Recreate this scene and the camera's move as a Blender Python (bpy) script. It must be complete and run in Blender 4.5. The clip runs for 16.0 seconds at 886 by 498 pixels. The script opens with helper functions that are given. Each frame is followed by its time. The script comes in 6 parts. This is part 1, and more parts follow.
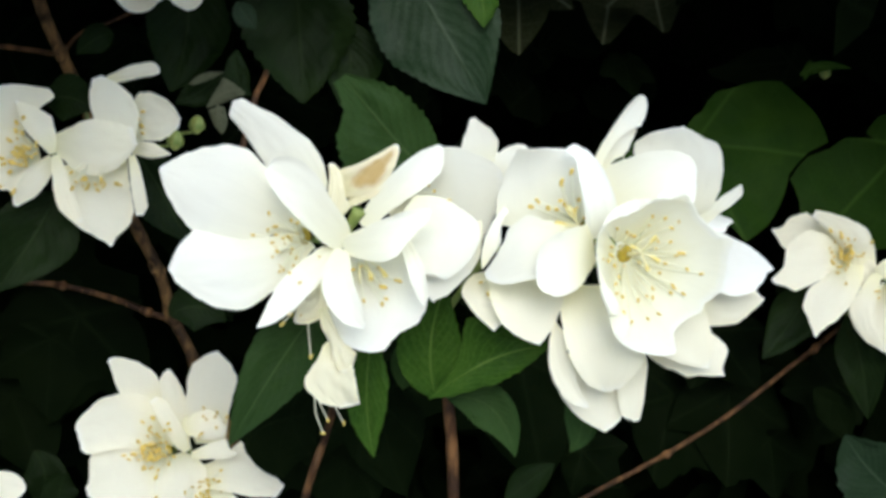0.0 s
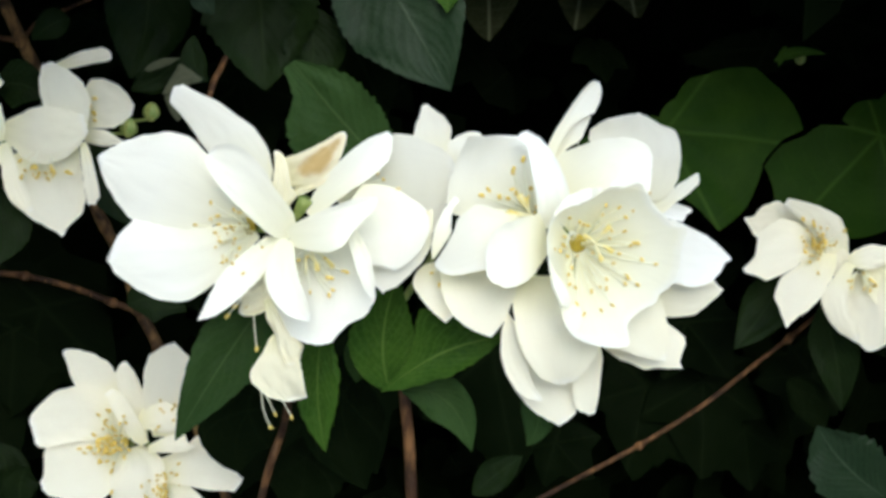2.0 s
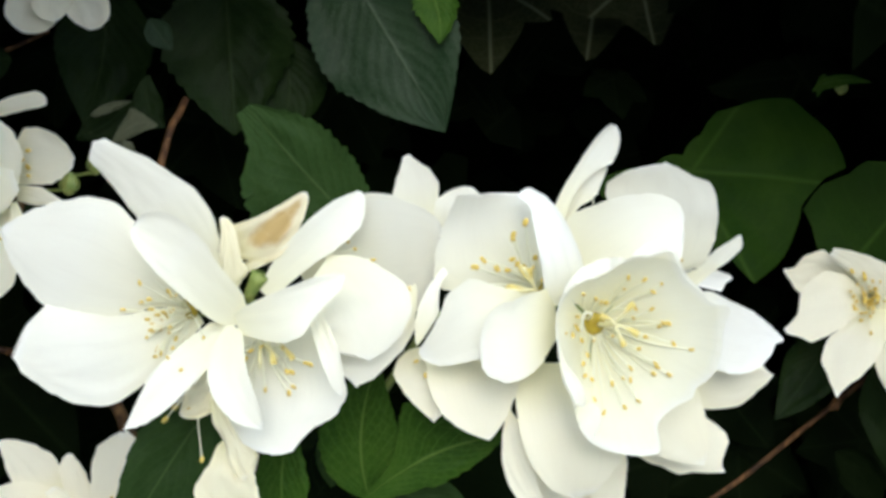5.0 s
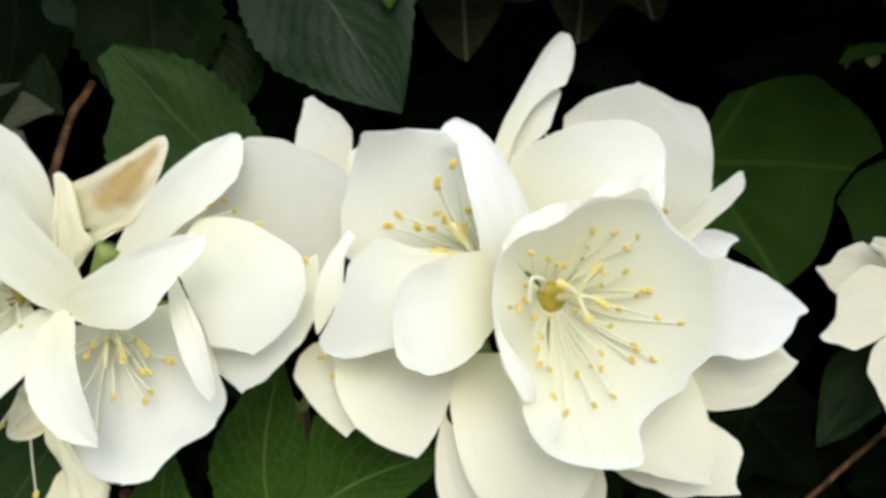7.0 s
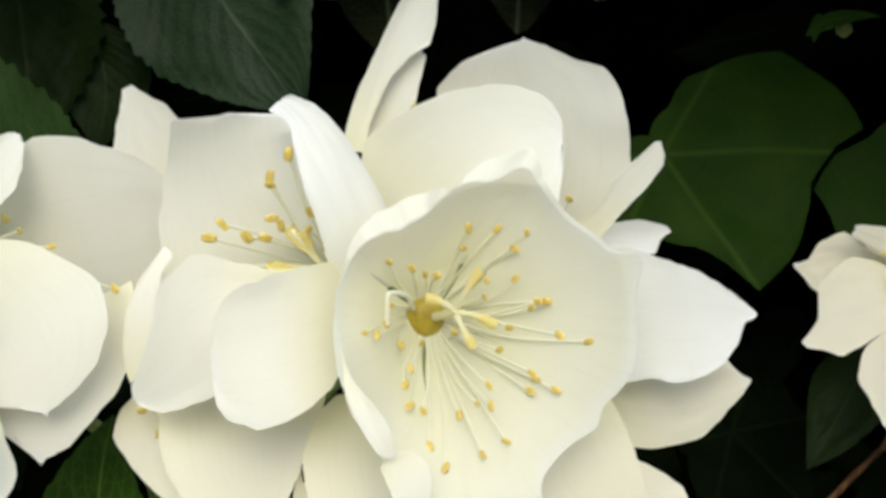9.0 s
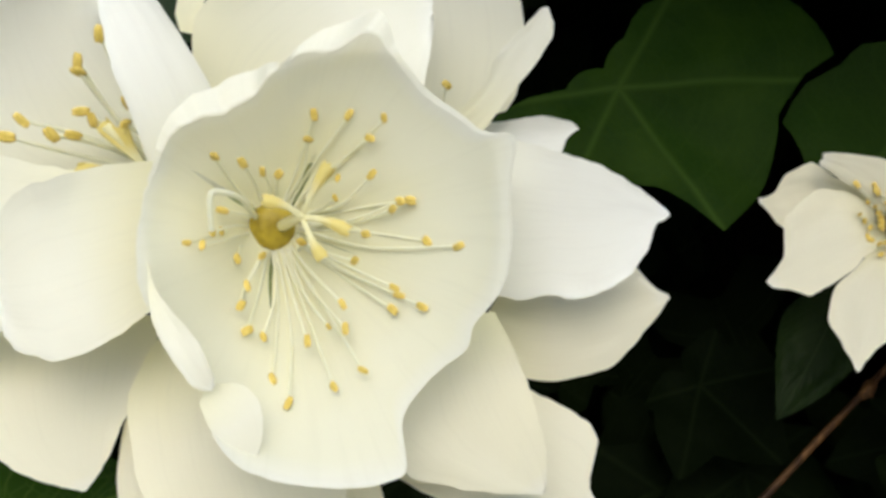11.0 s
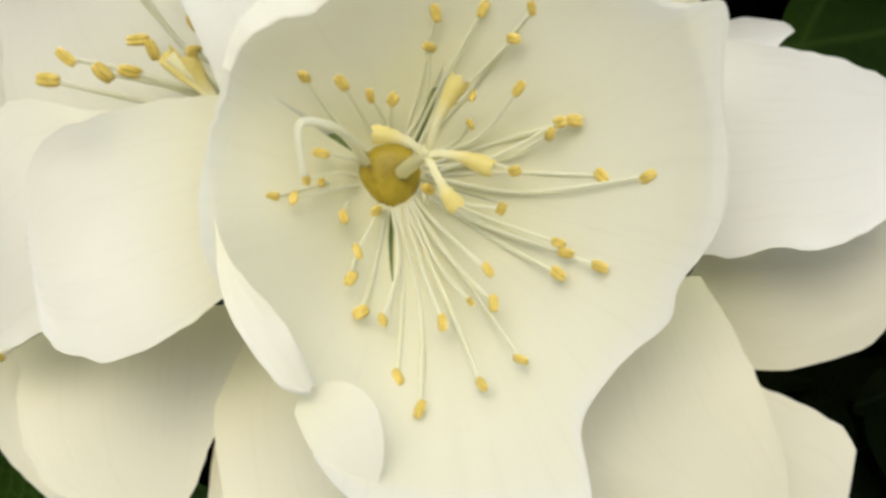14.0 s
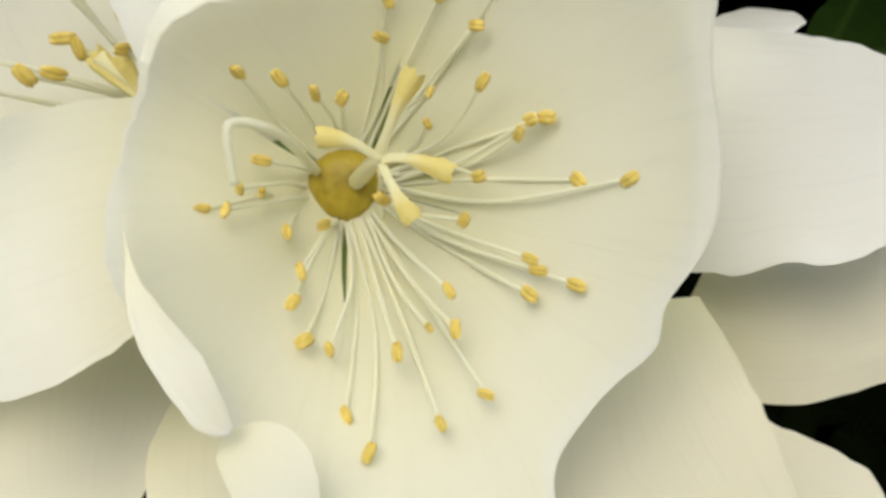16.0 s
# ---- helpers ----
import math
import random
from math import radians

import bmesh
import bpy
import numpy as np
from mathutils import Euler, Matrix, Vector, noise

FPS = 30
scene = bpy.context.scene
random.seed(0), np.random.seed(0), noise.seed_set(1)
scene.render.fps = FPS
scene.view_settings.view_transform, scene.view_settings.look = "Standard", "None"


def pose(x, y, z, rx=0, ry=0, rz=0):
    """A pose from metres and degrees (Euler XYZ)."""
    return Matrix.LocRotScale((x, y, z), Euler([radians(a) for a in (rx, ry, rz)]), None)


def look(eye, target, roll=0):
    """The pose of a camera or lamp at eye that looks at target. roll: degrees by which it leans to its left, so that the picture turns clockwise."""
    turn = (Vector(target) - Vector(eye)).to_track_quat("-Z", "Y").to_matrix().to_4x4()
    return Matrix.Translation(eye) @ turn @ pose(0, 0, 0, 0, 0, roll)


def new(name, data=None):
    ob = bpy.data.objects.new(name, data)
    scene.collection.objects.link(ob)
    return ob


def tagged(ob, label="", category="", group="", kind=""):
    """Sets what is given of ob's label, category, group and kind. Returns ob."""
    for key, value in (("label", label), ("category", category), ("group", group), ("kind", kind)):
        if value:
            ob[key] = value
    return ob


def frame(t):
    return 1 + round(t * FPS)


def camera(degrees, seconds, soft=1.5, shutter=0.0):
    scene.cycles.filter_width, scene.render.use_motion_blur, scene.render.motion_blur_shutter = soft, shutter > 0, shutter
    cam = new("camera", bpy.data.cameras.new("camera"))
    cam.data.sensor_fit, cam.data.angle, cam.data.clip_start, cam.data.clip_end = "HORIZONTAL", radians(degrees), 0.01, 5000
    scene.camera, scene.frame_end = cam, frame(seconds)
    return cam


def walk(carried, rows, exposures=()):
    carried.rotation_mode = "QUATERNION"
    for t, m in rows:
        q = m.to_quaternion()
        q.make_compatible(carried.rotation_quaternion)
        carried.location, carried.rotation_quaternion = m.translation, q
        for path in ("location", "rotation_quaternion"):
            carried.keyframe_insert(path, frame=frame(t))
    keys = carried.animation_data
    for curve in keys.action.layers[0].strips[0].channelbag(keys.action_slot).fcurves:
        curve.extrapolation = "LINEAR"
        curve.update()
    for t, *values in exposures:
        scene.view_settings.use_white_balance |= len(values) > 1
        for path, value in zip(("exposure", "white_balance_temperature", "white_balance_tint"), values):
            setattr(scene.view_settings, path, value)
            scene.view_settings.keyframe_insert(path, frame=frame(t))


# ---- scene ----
cam = camera(45.00, 16.0, soft=3.4)
walk(cam, [
    (0.0, look((-0.0805, -0.3274, 1.3124), (-0.0734, -0.2278, 1.3076), 5.15)),
    (0.5, look((-0.0779, -0.3265, 1.3091), (-0.0714, -0.2268, 1.3037), 5.20)),
    (1.0, look((-0.0735, -0.3255, 1.3124), (-0.0674, -0.2259, 1.3057), 5.63)),
    (1.5, look((-0.0666, -0.3245, 1.3172), (-0.0599, -0.2249, 1.3107), 5.26)),
    (2.0, look((-0.0650, -0.3204, 1.3139), (-0.0577, -0.2208, 1.3080), 5.10)),
    (2.5, look((-0.0741, -0.3147, 1.3076), (-0.0662, -0.2152, 1.3020), 5.15)),
    (3.0, look((-0.0780, -0.3117, 1.3077), (-0.0696, -0.2122, 1.3016), 4.94)),
    (3.5, look((-0.0797, -0.3078, 1.3086), (-0.0714, -0.2083, 1.3029), 4.64)),
    (4.0, look((-0.0912, -0.2965, 1.3121), (-0.0837, -0.1969, 1.3065), 4.18)),
    (4.5, look((-0.0694, -0.2816, 1.3240), (-0.0632, -0.1819, 1.3191), 4.05)),
    (4.7, look((-0.0621, -0.2734, 1.3259), (-0.0562, -0.1737, 1.3215), 4.27)),
    (7.0, look((-0.0242, -0.1981, 1.3028), (-0.0227, -0.0982, 1.3055), 2.15)),
    (7.5, look((-0.0134, -0.1870, 1.3023), (-0.0115, -0.0871, 1.3056), 1.22)),
    (8.0, look((-0.0046, -0.1733, 1.3023), (-0.0033, -0.0735, 1.3074), 0.04)),
    (10.3, look((0.0046, -0.1379, 1.2997), (0.0064, -0.0380, 1.3035), -1.93)),
    (10.5, look((0.0092, -0.1347, 1.2970), (0.0109, -0.0347, 1.3005), -1.94)),
    (11.0, look((0.0180, -0.1284, 1.2926), (0.0193, -0.0285, 1.2955), -2.70)),
    (11.5, look((0.0151, -0.1246, 1.2884), (0.0155, -0.0246, 1.2903), -3.25)),
    (12.0, look((0.0191, -0.1184, 1.2843), (0.0176, -0.0184, 1.2857), -4.10)),
    (12.5, look((0.0185, -0.1123, 1.2824), (0.0149, -0.0124, 1.2828), -4.86)),
    (13.0, look((0.0158, -0.1080, 1.2851), (0.0088, -0.0083, 1.2859), -4.84)),
    (13.5, look((0.0137, -0.1017, 1.2859), (0.0054, -0.0020, 1.2878), -4.85)),
    (14.0, look((0.0158, -0.0937, 1.2874), (0.0028, 0.0053, 1.2931), -5.40)),
    (14.5, look((0.0191, -0.0886, 1.2923), (0.0044, 0.0101, 1.2991), -5.67)),
    (15.0, look((0.0183, -0.0855, 1.2929), (0.0033, 0.0130, 1.3012), -5.48)),
    (15.5, look((0.0187, -0.0839, 1.2907), (0.0037, 0.0146, 1.2995), -5.86)),
    (16.0, look((0.0196, -0.0812, 1.2864), (0.0041, 0.0171, 1.2955), -5.85)),
], [(0.0, -0.94, 5130, 4), (4.7, -1.0, 5190, 4), (7.0, -1.14, 5370, 4), (10.5, -1.3, 5610, 4), (12.5, -1.2, 5590, 4), (14.0, -1.38, 5780, 4), (16.0, -1.44, 5790, 4)])

# ---- light ----
world = bpy.data.worlds.new("sky")
scene.world = world
world.use_nodes = True
wn = world.node_tree
sky = wn.nodes.new("ShaderNodeTexSky")
sky.sky_type, sky.sun_disc = "NISHITA", False
sky.sun_elevation, sky.sun_rotation = radians(29), radians(180)
sky.air_density, sky.dust_density, sky.ozone_density = 1.0, 4.0, 0.6
wn.links.new(sky.outputs["Color"], wn.nodes["Background"].inputs["Color"])
wn.nodes["Background"].inputs["Strength"].default_value = 0.42
sun_lamp = bpy.data.lights.new("sun", "SUN")
sun_lamp.energy, sun_lamp.angle, sun_lamp.color = 1.7, radians(125), (1.0, 0.985, 0.95)
sun = new("sun", sun_lamp)
sun.matrix_world = look((0.0, -2.9, 2.91), (0, 0, 1.3))


# ---- materials ----
class Mat:
    """A node material in the making: a principled shader and small helpers to wire into it."""

    def __init__(self, name, rough=0.5, spec=0.4):
        self.m = bpy.data.materials.new(name)
        self.m.use_nodes = True
        self.nt = self.m.node_tree
        self.b = self.nt.nodes["Principled BSDF"]
        self.b.inputs["Roughness"].default_value = rough
        self.b.inputs["Specular IOR Level"].default_value = spec

    def node(self, kind, **values):
        n = self.nt.nodes.new(kind)
        for key, value in values.items():
            n.inputs[key].default_value = value
        return n

    def link(self, a, b):
        self.nt.links.new(a, b)

    def coords(self, space="Object"):
        return self.nt.nodes.new("ShaderNodeTexCoord").outputs[space]

    def noise(self, scale, detail=4.0, space="Object"):
        n = self.node("ShaderNodeTexNoise", Scale=scale, Detail=detail)
        self.link(self.coords(space), n.inputs["Vector"])
        return n.outputs["Fac"]

    def ramp(self, fac, *stops):
        n = self.nt.nodes.new("ShaderNodeValToRGB")
        while len(n.color_ramp.elements) < len(stops):
            n.color_ramp.elements.new(0.5)
        for e, (at, colour) in zip(n.color_ramp.elements, stops):
            e.position, e.color = at, (*colour, 1)
        self.link(fac, n.inputs["Fac"])
        return n.outputs["Color"]

    def mix(self, fac, a, b, kind="MIX"):
        n = self.nt.nodes.new("ShaderNodeMix")
        n.data_type, n.blend_type = "RGBA", kind
        for socket, value in ((n.inputs[0], fac), (n.inputs[6], a), (n.inputs[7], b)):
            if isinstance(value, (int, float)):
                socket.default_value = value
            elif isinstance(value, tuple):
                socket.default_value = (*value, 1)
            else:
                self.link(value, socket)
        return n.outputs[2]

    def math(self, op, a, b=0.0):
        n = self.nt.nodes.new("ShaderNodeMath")
        n.operation = op
        for socket, value in ((n.inputs[0], a), (n.inputs[1], b)):
            if isinstance(value, (int, float)):
                socket.default_value = value
            else:
                self.link(value, socket)
        return n.outputs[0]

    def colour(self, c):
        self.link(c, self.b.inputs["Base Color"])
        self.tint = c

    def bump(self, height, strength, distance):
        n = self.node("ShaderNodeBump", Strength=strength, Distance=distance)
        self.link(height, n.inputs["Height"])
        self.link(n.outputs["Normal"], self.b.inputs["Normal"])
        self.normal = n.outputs["Normal"]

    def thin(self, amount, gain=(1, 1, 1)):
        """Lets light through, as a petal or a leaf does."""
        t = self.nt.nodes.new("ShaderNodeBsdfTranslucent")
        self.link(self.mix(1.0, self.tint, gain, "MULTIPLY"), t.inputs["Color"])
        m = self.node("ShaderNodeMixShader", Fac=amount)
        self.link(self.b.outputs["BSDF"], m.inputs[1])
        self.link(t.outputs["BSDF"], m.inputs[2])
        self.link(m.outputs["Shader"], self.nt.nodes["Material Output"].inputs["Surface"])

    def random(self):
        return self.nt.nodes.new("ShaderNodeObjectInfo").outputs["Random"]

    def along(self):
        """Along (u) and across (v) a petal or leaf."""
        s = self.nt.nodes.new("ShaderNodeSeparateXYZ")
        self.link(self.coords("UV"), s.inputs[0])
        return s.outputs[0], s.outputs[1]


def petal_material(name, white, shade, claw, stains=None, reach=0.34, glow=(1.0, 1.0, 0.93), sheer=0.52):
    k = Mat(name, 0.5, 0.18)
    u, v = k.along()
    base = k.mix(k.noise(90.0, 5), white, shade)
    base = k.mix(k.math("MULTIPLY", k.ramp(u, (0.0, (1, 1, 1)), (reach, (0, 0, 0))), 0.75), base, claw)
    # the bright rim of light along the margin, put into the colour
    base = k.mix(k.math("MULTIPLY", k.ramp(u, (0.92, (0, 0, 0)), (1.0, (1, 1, 1))), 0.7), base, tuple(0.4 * a + 0.6 * b for a, b in zip(white, (0.96, 0.955, 0.93))))
    if stains:
        # a browned patch in the middle, with ragged borders
        du, dv = k.math("SUBTRACT", u, 0.55), k.math("SUBTRACT", v, 0.5)
        far = k.math("ADD", k.math("MULTIPLY", du, du), k.math("MULTIPLY", k.math("MULTIPLY", dv, dv), 1.3))
        patch = k.math("ADD", far, k.math("MULTIPLY", k.math("SUBTRACT", k.noise(260.0, 6), 0.5), 0.22))
        base = k.mix(k.ramp(patch, (0.05, (1, 1, 1)), (0.16, (0, 0, 0))), base, stains)
    # fine veins that fan out along the petal
    wave = k.nt.nodes.new("ShaderNodeTexNoise")
    stretch = k.node("ShaderNodeMapping", Scale=(2.0, 34.0, 1.0))
    k.link(k.coords("UV"), stretch.inputs["Vector"])
    k.link(stretch.outputs["Vector"], wave.inputs["Vector"])
    wave.inputs["Scale"].default_value, wave.inputs["Detail"].default_value = 1.0, 3.0
    height = k.math("ADD", k.math("MULTIPLY", wave.outputs["Fac"], 0.7), k.noise(350.0, 3))
    veins = k.ramp(wave.outputs["Fac"], (0.52, (0, 0, 0)), (0.66, (1, 1, 1)))
    k.colour(k.mix(k.math("MULTIPLY", veins, 0.10), base, tuple(c * 0.80 for c in shade)))
    k.bump(height, 0.10, 0.0005)
    k.thin(sheer, glow)
    return k.m


def leaf_material(name, deep, fresh, vein, gloss=0.42, through_light=0.12, veins=9.0, spec=0.09, palmate=False):
    """A leaf's skin: patches, a net of fine veins, and either a midrib with slanting side veins or veins that fan out from the stalk."""
    k = Mat(name, gloss, spec)
    u, v = k.along()
    mottled = k.mix(k.ramp(k.noise(60.0, 6), (0.35, (0, 0, 0)), (0.7, (1, 1, 1))), deep, fresh)
    mottled = k.mix(k.math("MULTIPLY", k.random(), 0.45), mottled, deep)
    mottled = k.mix(k.ramp(k.noise(14.0, 3), (0.42, (0, 0, 0)), (0.64, (0.55, 0.55, 0.55))), mottled, tuple(0.6 * c for c in deep))
    if palmate:
        # five ribs from the stalk, each with its own side veins
        x = k.math("DIVIDE", k.math("SUBTRACT", u, 0.3), 0.65)
        y = k.math("DIVIDE", k.math("SUBTRACT", v, 0.5), 0.5)
        rib = None
        for turn in (0, 58, -58, 118, -118):
            c, n = math.cos(radians(turn)), math.sin(radians(turn))
            off = k.math("ABSOLUTE", k.math("SUBTRACT", k.math("MULTIPLY", y, c), k.math("MULTIPLY", x, n)))
            ahead = k.math("ADD", k.math("MULTIPLY", x, c), k.math("MULTIPLY", y, n))
            one = k.math("MULTIPLY", k.ramp(off, (0.0, (1, 1, 1)), (0.03, (0, 0, 0))), k.math("GREATER_THAN", ahead, 0.0))
            rib = one if rib is None else k.math("MAXIMUM", rib, one)
        reach = k.math("SQRT", k.math("ADD", k.math("MULTIPLY", x, x), k.math("MULTIPLY", y, y)))
        slant = k.math("MULTIPLY", reach, veins * 0.8)
    else:
        side = k.math("ABSOLUTE", k.math("SUBTRACT", v, 0.5))
        rib = k.ramp(side, (0.0, (1, 1, 1)), (0.022, (0, 0, 0)))
        # side veins leave the midrib at a slant
        slant = k.math("SUBTRACT", k.math("MULTIPLY", u, veins), k.math("MULTIPLY", side, veins * 0.9))
    wobble = k.math("ADD", slant, k.math("MULTIPLY", k.noise(120.0, 2), 0.35))
    saw = k.math("ABSOLUTE", k.math("SUBTRACT", k.math("FRACT", wobble), 0.5))
    line = k.ramp(saw, (0.0, (1, 1, 1)), (0.06, (0, 0, 0)))
    net = k.nt.nodes.new("ShaderNodeTexVoronoi")
    net.feature = "DISTANCE_TO_EDGE"
    net.inputs["Scale"].default_value = 420.0
    k.link(k.coords(), net.inputs["Vector"])
    mesh = k.ramp(net.outputs["Distance"], (0.0, (1, 1, 1)), (0.09, (0, 0, 0)))
    veining = k.math("MAXIMUM", rib, k.math("MAXIMUM", k.math("MULTIPLY", line, 0.2 if palmate else 0.42), k.math("MULTIPLY", mesh, 0.16)))
    k.colour(k.mix(k.math("MULTIPLY", veining, 0.9), mottled, vein))
    quilt = k.math("ADD", k.math("MULTIPLY", k.ramp(saw, (0.0, (0, 0, 0)), (0.45, (1, 1, 1))), 0.6), k.math("MULTIPLY", k.noise(260.0, 4), 0.5))
    quilt = k.math("SUBTRACT", quilt, k.math("MULTIPLY", mesh, 0.35))
    k.bump(k.math("SUBTRACT", quilt, k.math("MULTIPLY", rib, 0.8)), 0.34, 0.0006)
    k.thin(through_light, (1.0, 1.25, 0.55))
    return k.m


def plain_material(name, a, b, rough, scale=400.0, light=0.0, spec=0.3):
    k = Mat(name, rough, spec)
    k.colour(k.mix(k.ramp(k.noise(scale, 5), (0.35, (0, 0, 0)), (0.68, (1, 1, 1))), a, b))
    k.bump(k.noise(scale * 2.2, 4), 0.4, 0.0004)
    if light:
        k.thin(light)
    return k.m


def stigma_material():
    """A pale fleshy style that turns yellow towards its ends."""
    k = Mat("stigma", 0.5, 0.2)
    u, v = k.along()
    pale = k.mix(k.noise(900.0, 3), (0.88, 0.85, 0.55), (0.84, 0.79, 0.46))
    ends = k.mix(k.noise(1400.0, 3), (0.86, 0.76, 0.30), (0.78, 0.66, 0.20))
    k.colour(k.mix(k.ramp(u, (0.4, (0, 0, 0)), (0.72, (1, 1, 1))), pale, ends))
    k.bump(k.noise(2200.0, 3), 0.15, 0.0003)
    k.thin(0.25)
    return k.m


def bark_material(name, a, b, rough):
    k = Mat(name, rough, 0.25)
    stretch = k.node("ShaderNodeMapping", Scale=(300.0, 300.0, 60.0))
    k.link(k.coords(), stretch.inputs["Vector"])
    n = k.node("ShaderNodeTexNoise", Scale=1.0, Detail=6.0)
    k.link(stretch.outputs["Vector"], n.inputs["Vector"])
    bark = k.mix(k.ramp(n.outputs["Fac"], (0.38, (0, 0, 0)), (0.6, (1, 1, 1))), a, b)
    bark = k.mix(k.ramp(k.noise(70.0, 3), (0.45, (0, 0, 0)), (0.62, (1, 1, 1))), bark, tuple(0.45 * c for c in b))
    # pale pores
    bark = k.mix(k.ramp(k.noise(520.0, 2), (0.66, (0, 0, 0)), (0.71, (1, 1, 1))), bark, tuple(min(1.0, 1.25 * c) for c in a))
    k.colour(bark)
    k.bump(k.math("ADD", n.outputs["Fac"], k.noise(180.0, 4)), 0.8, 0.0012)
    return k.m


WHITE = petal_material("white petal", (0.955, 0.937, 0.825), (0.945, 0.922, 0.79), (0.90, 0.87, 0.60), None, 0.58, (1.0, 0.99, 0.96), 0.32)
# for petals turned to the sky: its cool light is in the base colour
SKYLIT_WHITE = petal_material("sky-lit white petal", (0.958, 0.953, 0.90), (0.945, 0.938, 0.875), (0.92, 0.91, 0.76), None, 0.4, (1.0, 0.995, 0.97), 0.3)
BOWL_WHITE = petal_material("white petal with a greenish throat", (0.955, 0.932, 0.765), (0.945, 0.917, 0.715), (0.87, 0.84, 0.49), None, 0.8, (1.0, 0.985, 0.91), 0.36)
CREAM = petal_material("creamy petal", (0.957, 0.922, 0.75), (0.948, 0.904, 0.70), (0.90, 0.87, 0.54), None, 0.4, (1.0, 0.978, 0.93), 0.34)
WILTED = petal_material("wilted petal", (0.91, 0.875, 0.66), (0.88, 0.81, 0.54), (0.78, 0.76, 0.44), sheer=0.3)
BROWNED = petal_material("browned petal", (0.89, 0.84, 0.62), (0.85, 0.74, 0.46), (0.74, 0.72, 0.42), (0.60, 0.43, 0.17), sheer=0.3)
ANTHER = plain_material("anther", (0.79, 0.62, 0.16), (0.58, 0.43, 0.07), 0.6, 1100.0)
FILAMENT = plain_material("filament", (0.93, 0.92, 0.75), (0.91, 0.90, 0.69), 0.45, 900.0, 0.35)
STIGMA = stigma_material()
DISC = plain_material("nectar disc", (0.42, 0.32, 0.025), (0.27, 0.20, 0.012), 0.4, 700.0)
BUD = plain_material("closed bud", (0.22, 0.25, 0.055), (0.32, 0.34, 0.11), 0.5, 500.0)
CALYX = plain_material("calyx", (0.16, 0.22, 0.05), (0.26, 0.30, 0.08), 0.5, 500.0)
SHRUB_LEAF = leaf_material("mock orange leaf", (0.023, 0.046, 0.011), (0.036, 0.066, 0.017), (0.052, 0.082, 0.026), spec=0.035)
FRESH_LEAF = leaf_material("young leaf", (0.026, 0.062, 0.006), (0.050, 0.100, 0.010), (0.11, 0.17, 0.03), 0.4, 0.14, spec=0.05)
PALE_LEAF = leaf_material("dusty leaf", (0.0119, 0.0255, 0.0093), (0.0221, 0.0391, 0.0170), (0.0425, 0.0638, 0.0340), 0.42, 0.08, 11.0, 0.10)
# the shrub leaf at a third: shade farther in is put into its colour
SHADED_LEAF = leaf_material("shrub leaf darkened for shade", (0.0068, 0.0136, 0.0030), (0.0127, 0.0238, 0.0051), (0.0238, 0.0357, 0.0119), spec=0.05)
DRY_LEAF = leaf_material("dried leaf", (0.085, 0.092, 0.050), (0.13, 0.135, 0.085), (0.15, 0.15, 0.10), 0.6, 0.2)
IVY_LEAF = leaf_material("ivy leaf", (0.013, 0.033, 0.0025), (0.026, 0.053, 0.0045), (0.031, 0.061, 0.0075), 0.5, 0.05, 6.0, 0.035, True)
# the ivy leaf cut to near black: the hedge's shade is in its colour
DIM_LEAF = leaf_material("shade-dark leaf", (0.0026, 0.0050, 0.0012), (0.0046, 0.0078, 0.0020), (0.0058, 0.0094, 0.0030), 0.55, 0.03, 6.0, 0.010, True)
BRONZE_LEAF = leaf_material("bronzed ivy leaf", (0.020, 0.025, 0.008), (0.036, 0.040, 0.015), (0.13, 0.14, 0.075), 0.5, 0.04, 6.0, 0.04, True)
TWIG = bark_material("young bark", (0.17, 0.085, 0.028), (0.06, 0.027, 0.009), 0.6)
OLD_TWIG = bark_material("old bark", (0.25, 0.145, 0.048), (0.065, 0.034, 0.012), 0.75)
# pale only to throw light up under the petals
BOUNCE_GROUND = plain_material("light-bouncing ground", (0.52, 0.48, 0.42), (0.66, 0.62, 0.55), 0.9, 30.0, spec=0.2)
PLASTER = plain_material("wall render", (0.30, 0.28, 0.25), (0.36, 0.34, 0.30), 0.95, 12.0)
# near black, so the shade inside the hedge is put into the colour
SHADE = plain_material("hedge core shade", (0.004, 0.004, 0.003), (0.007, 0.006, 0.004), 0.95, 60.0, spec=0.02)


# ---- builders ----
def place(p):
    """Centimetres from the heart of the large open flower, 1.3 m over the ground."""
    return Vector((p[0] * 0.01, p[1] * 0.01, 1.3 + p[2] * 0.01))


ORIGIN = {}


def thing(name, at, label, category, group="", kind=""):
    ob = new(name)
    ob.empty_display_size = 0.01
    ob.location = place(at)
    ORIGIN[ob] = place(at)
    return tagged(ob, label, category, group, kind)


def part(name, bm, material, parent, label="", smooth=True):
    """Links a bmesh, built in world places, as one mesh under a thing or a part."""
    me = bpy.data.meshes.new(name)
    o = ORIGIN[parent]
    for v in bm.verts:
        v.co -= o
    for f in bm.faces:
        f.smooth = smooth
    bm.to_mesh(me)
    bm.free()
    me.materials.append(material)
    ob = new(name, me)
    ob.parent = parent
    ORIGIN[ob] = o
    if label:
        tagged(ob, label)
    return ob


def bend(a, m, c, u):
    """A point on the arc that runs from a over m, halfway, to c, and its direction."""
    q = 2 * m - (a + c) / 2
    return a * (1 - u) ** 2 + q * 2 * u * (1 - u) + c * u * u, ((q - a) * (1 - u) + (c - q) * u).normalized()


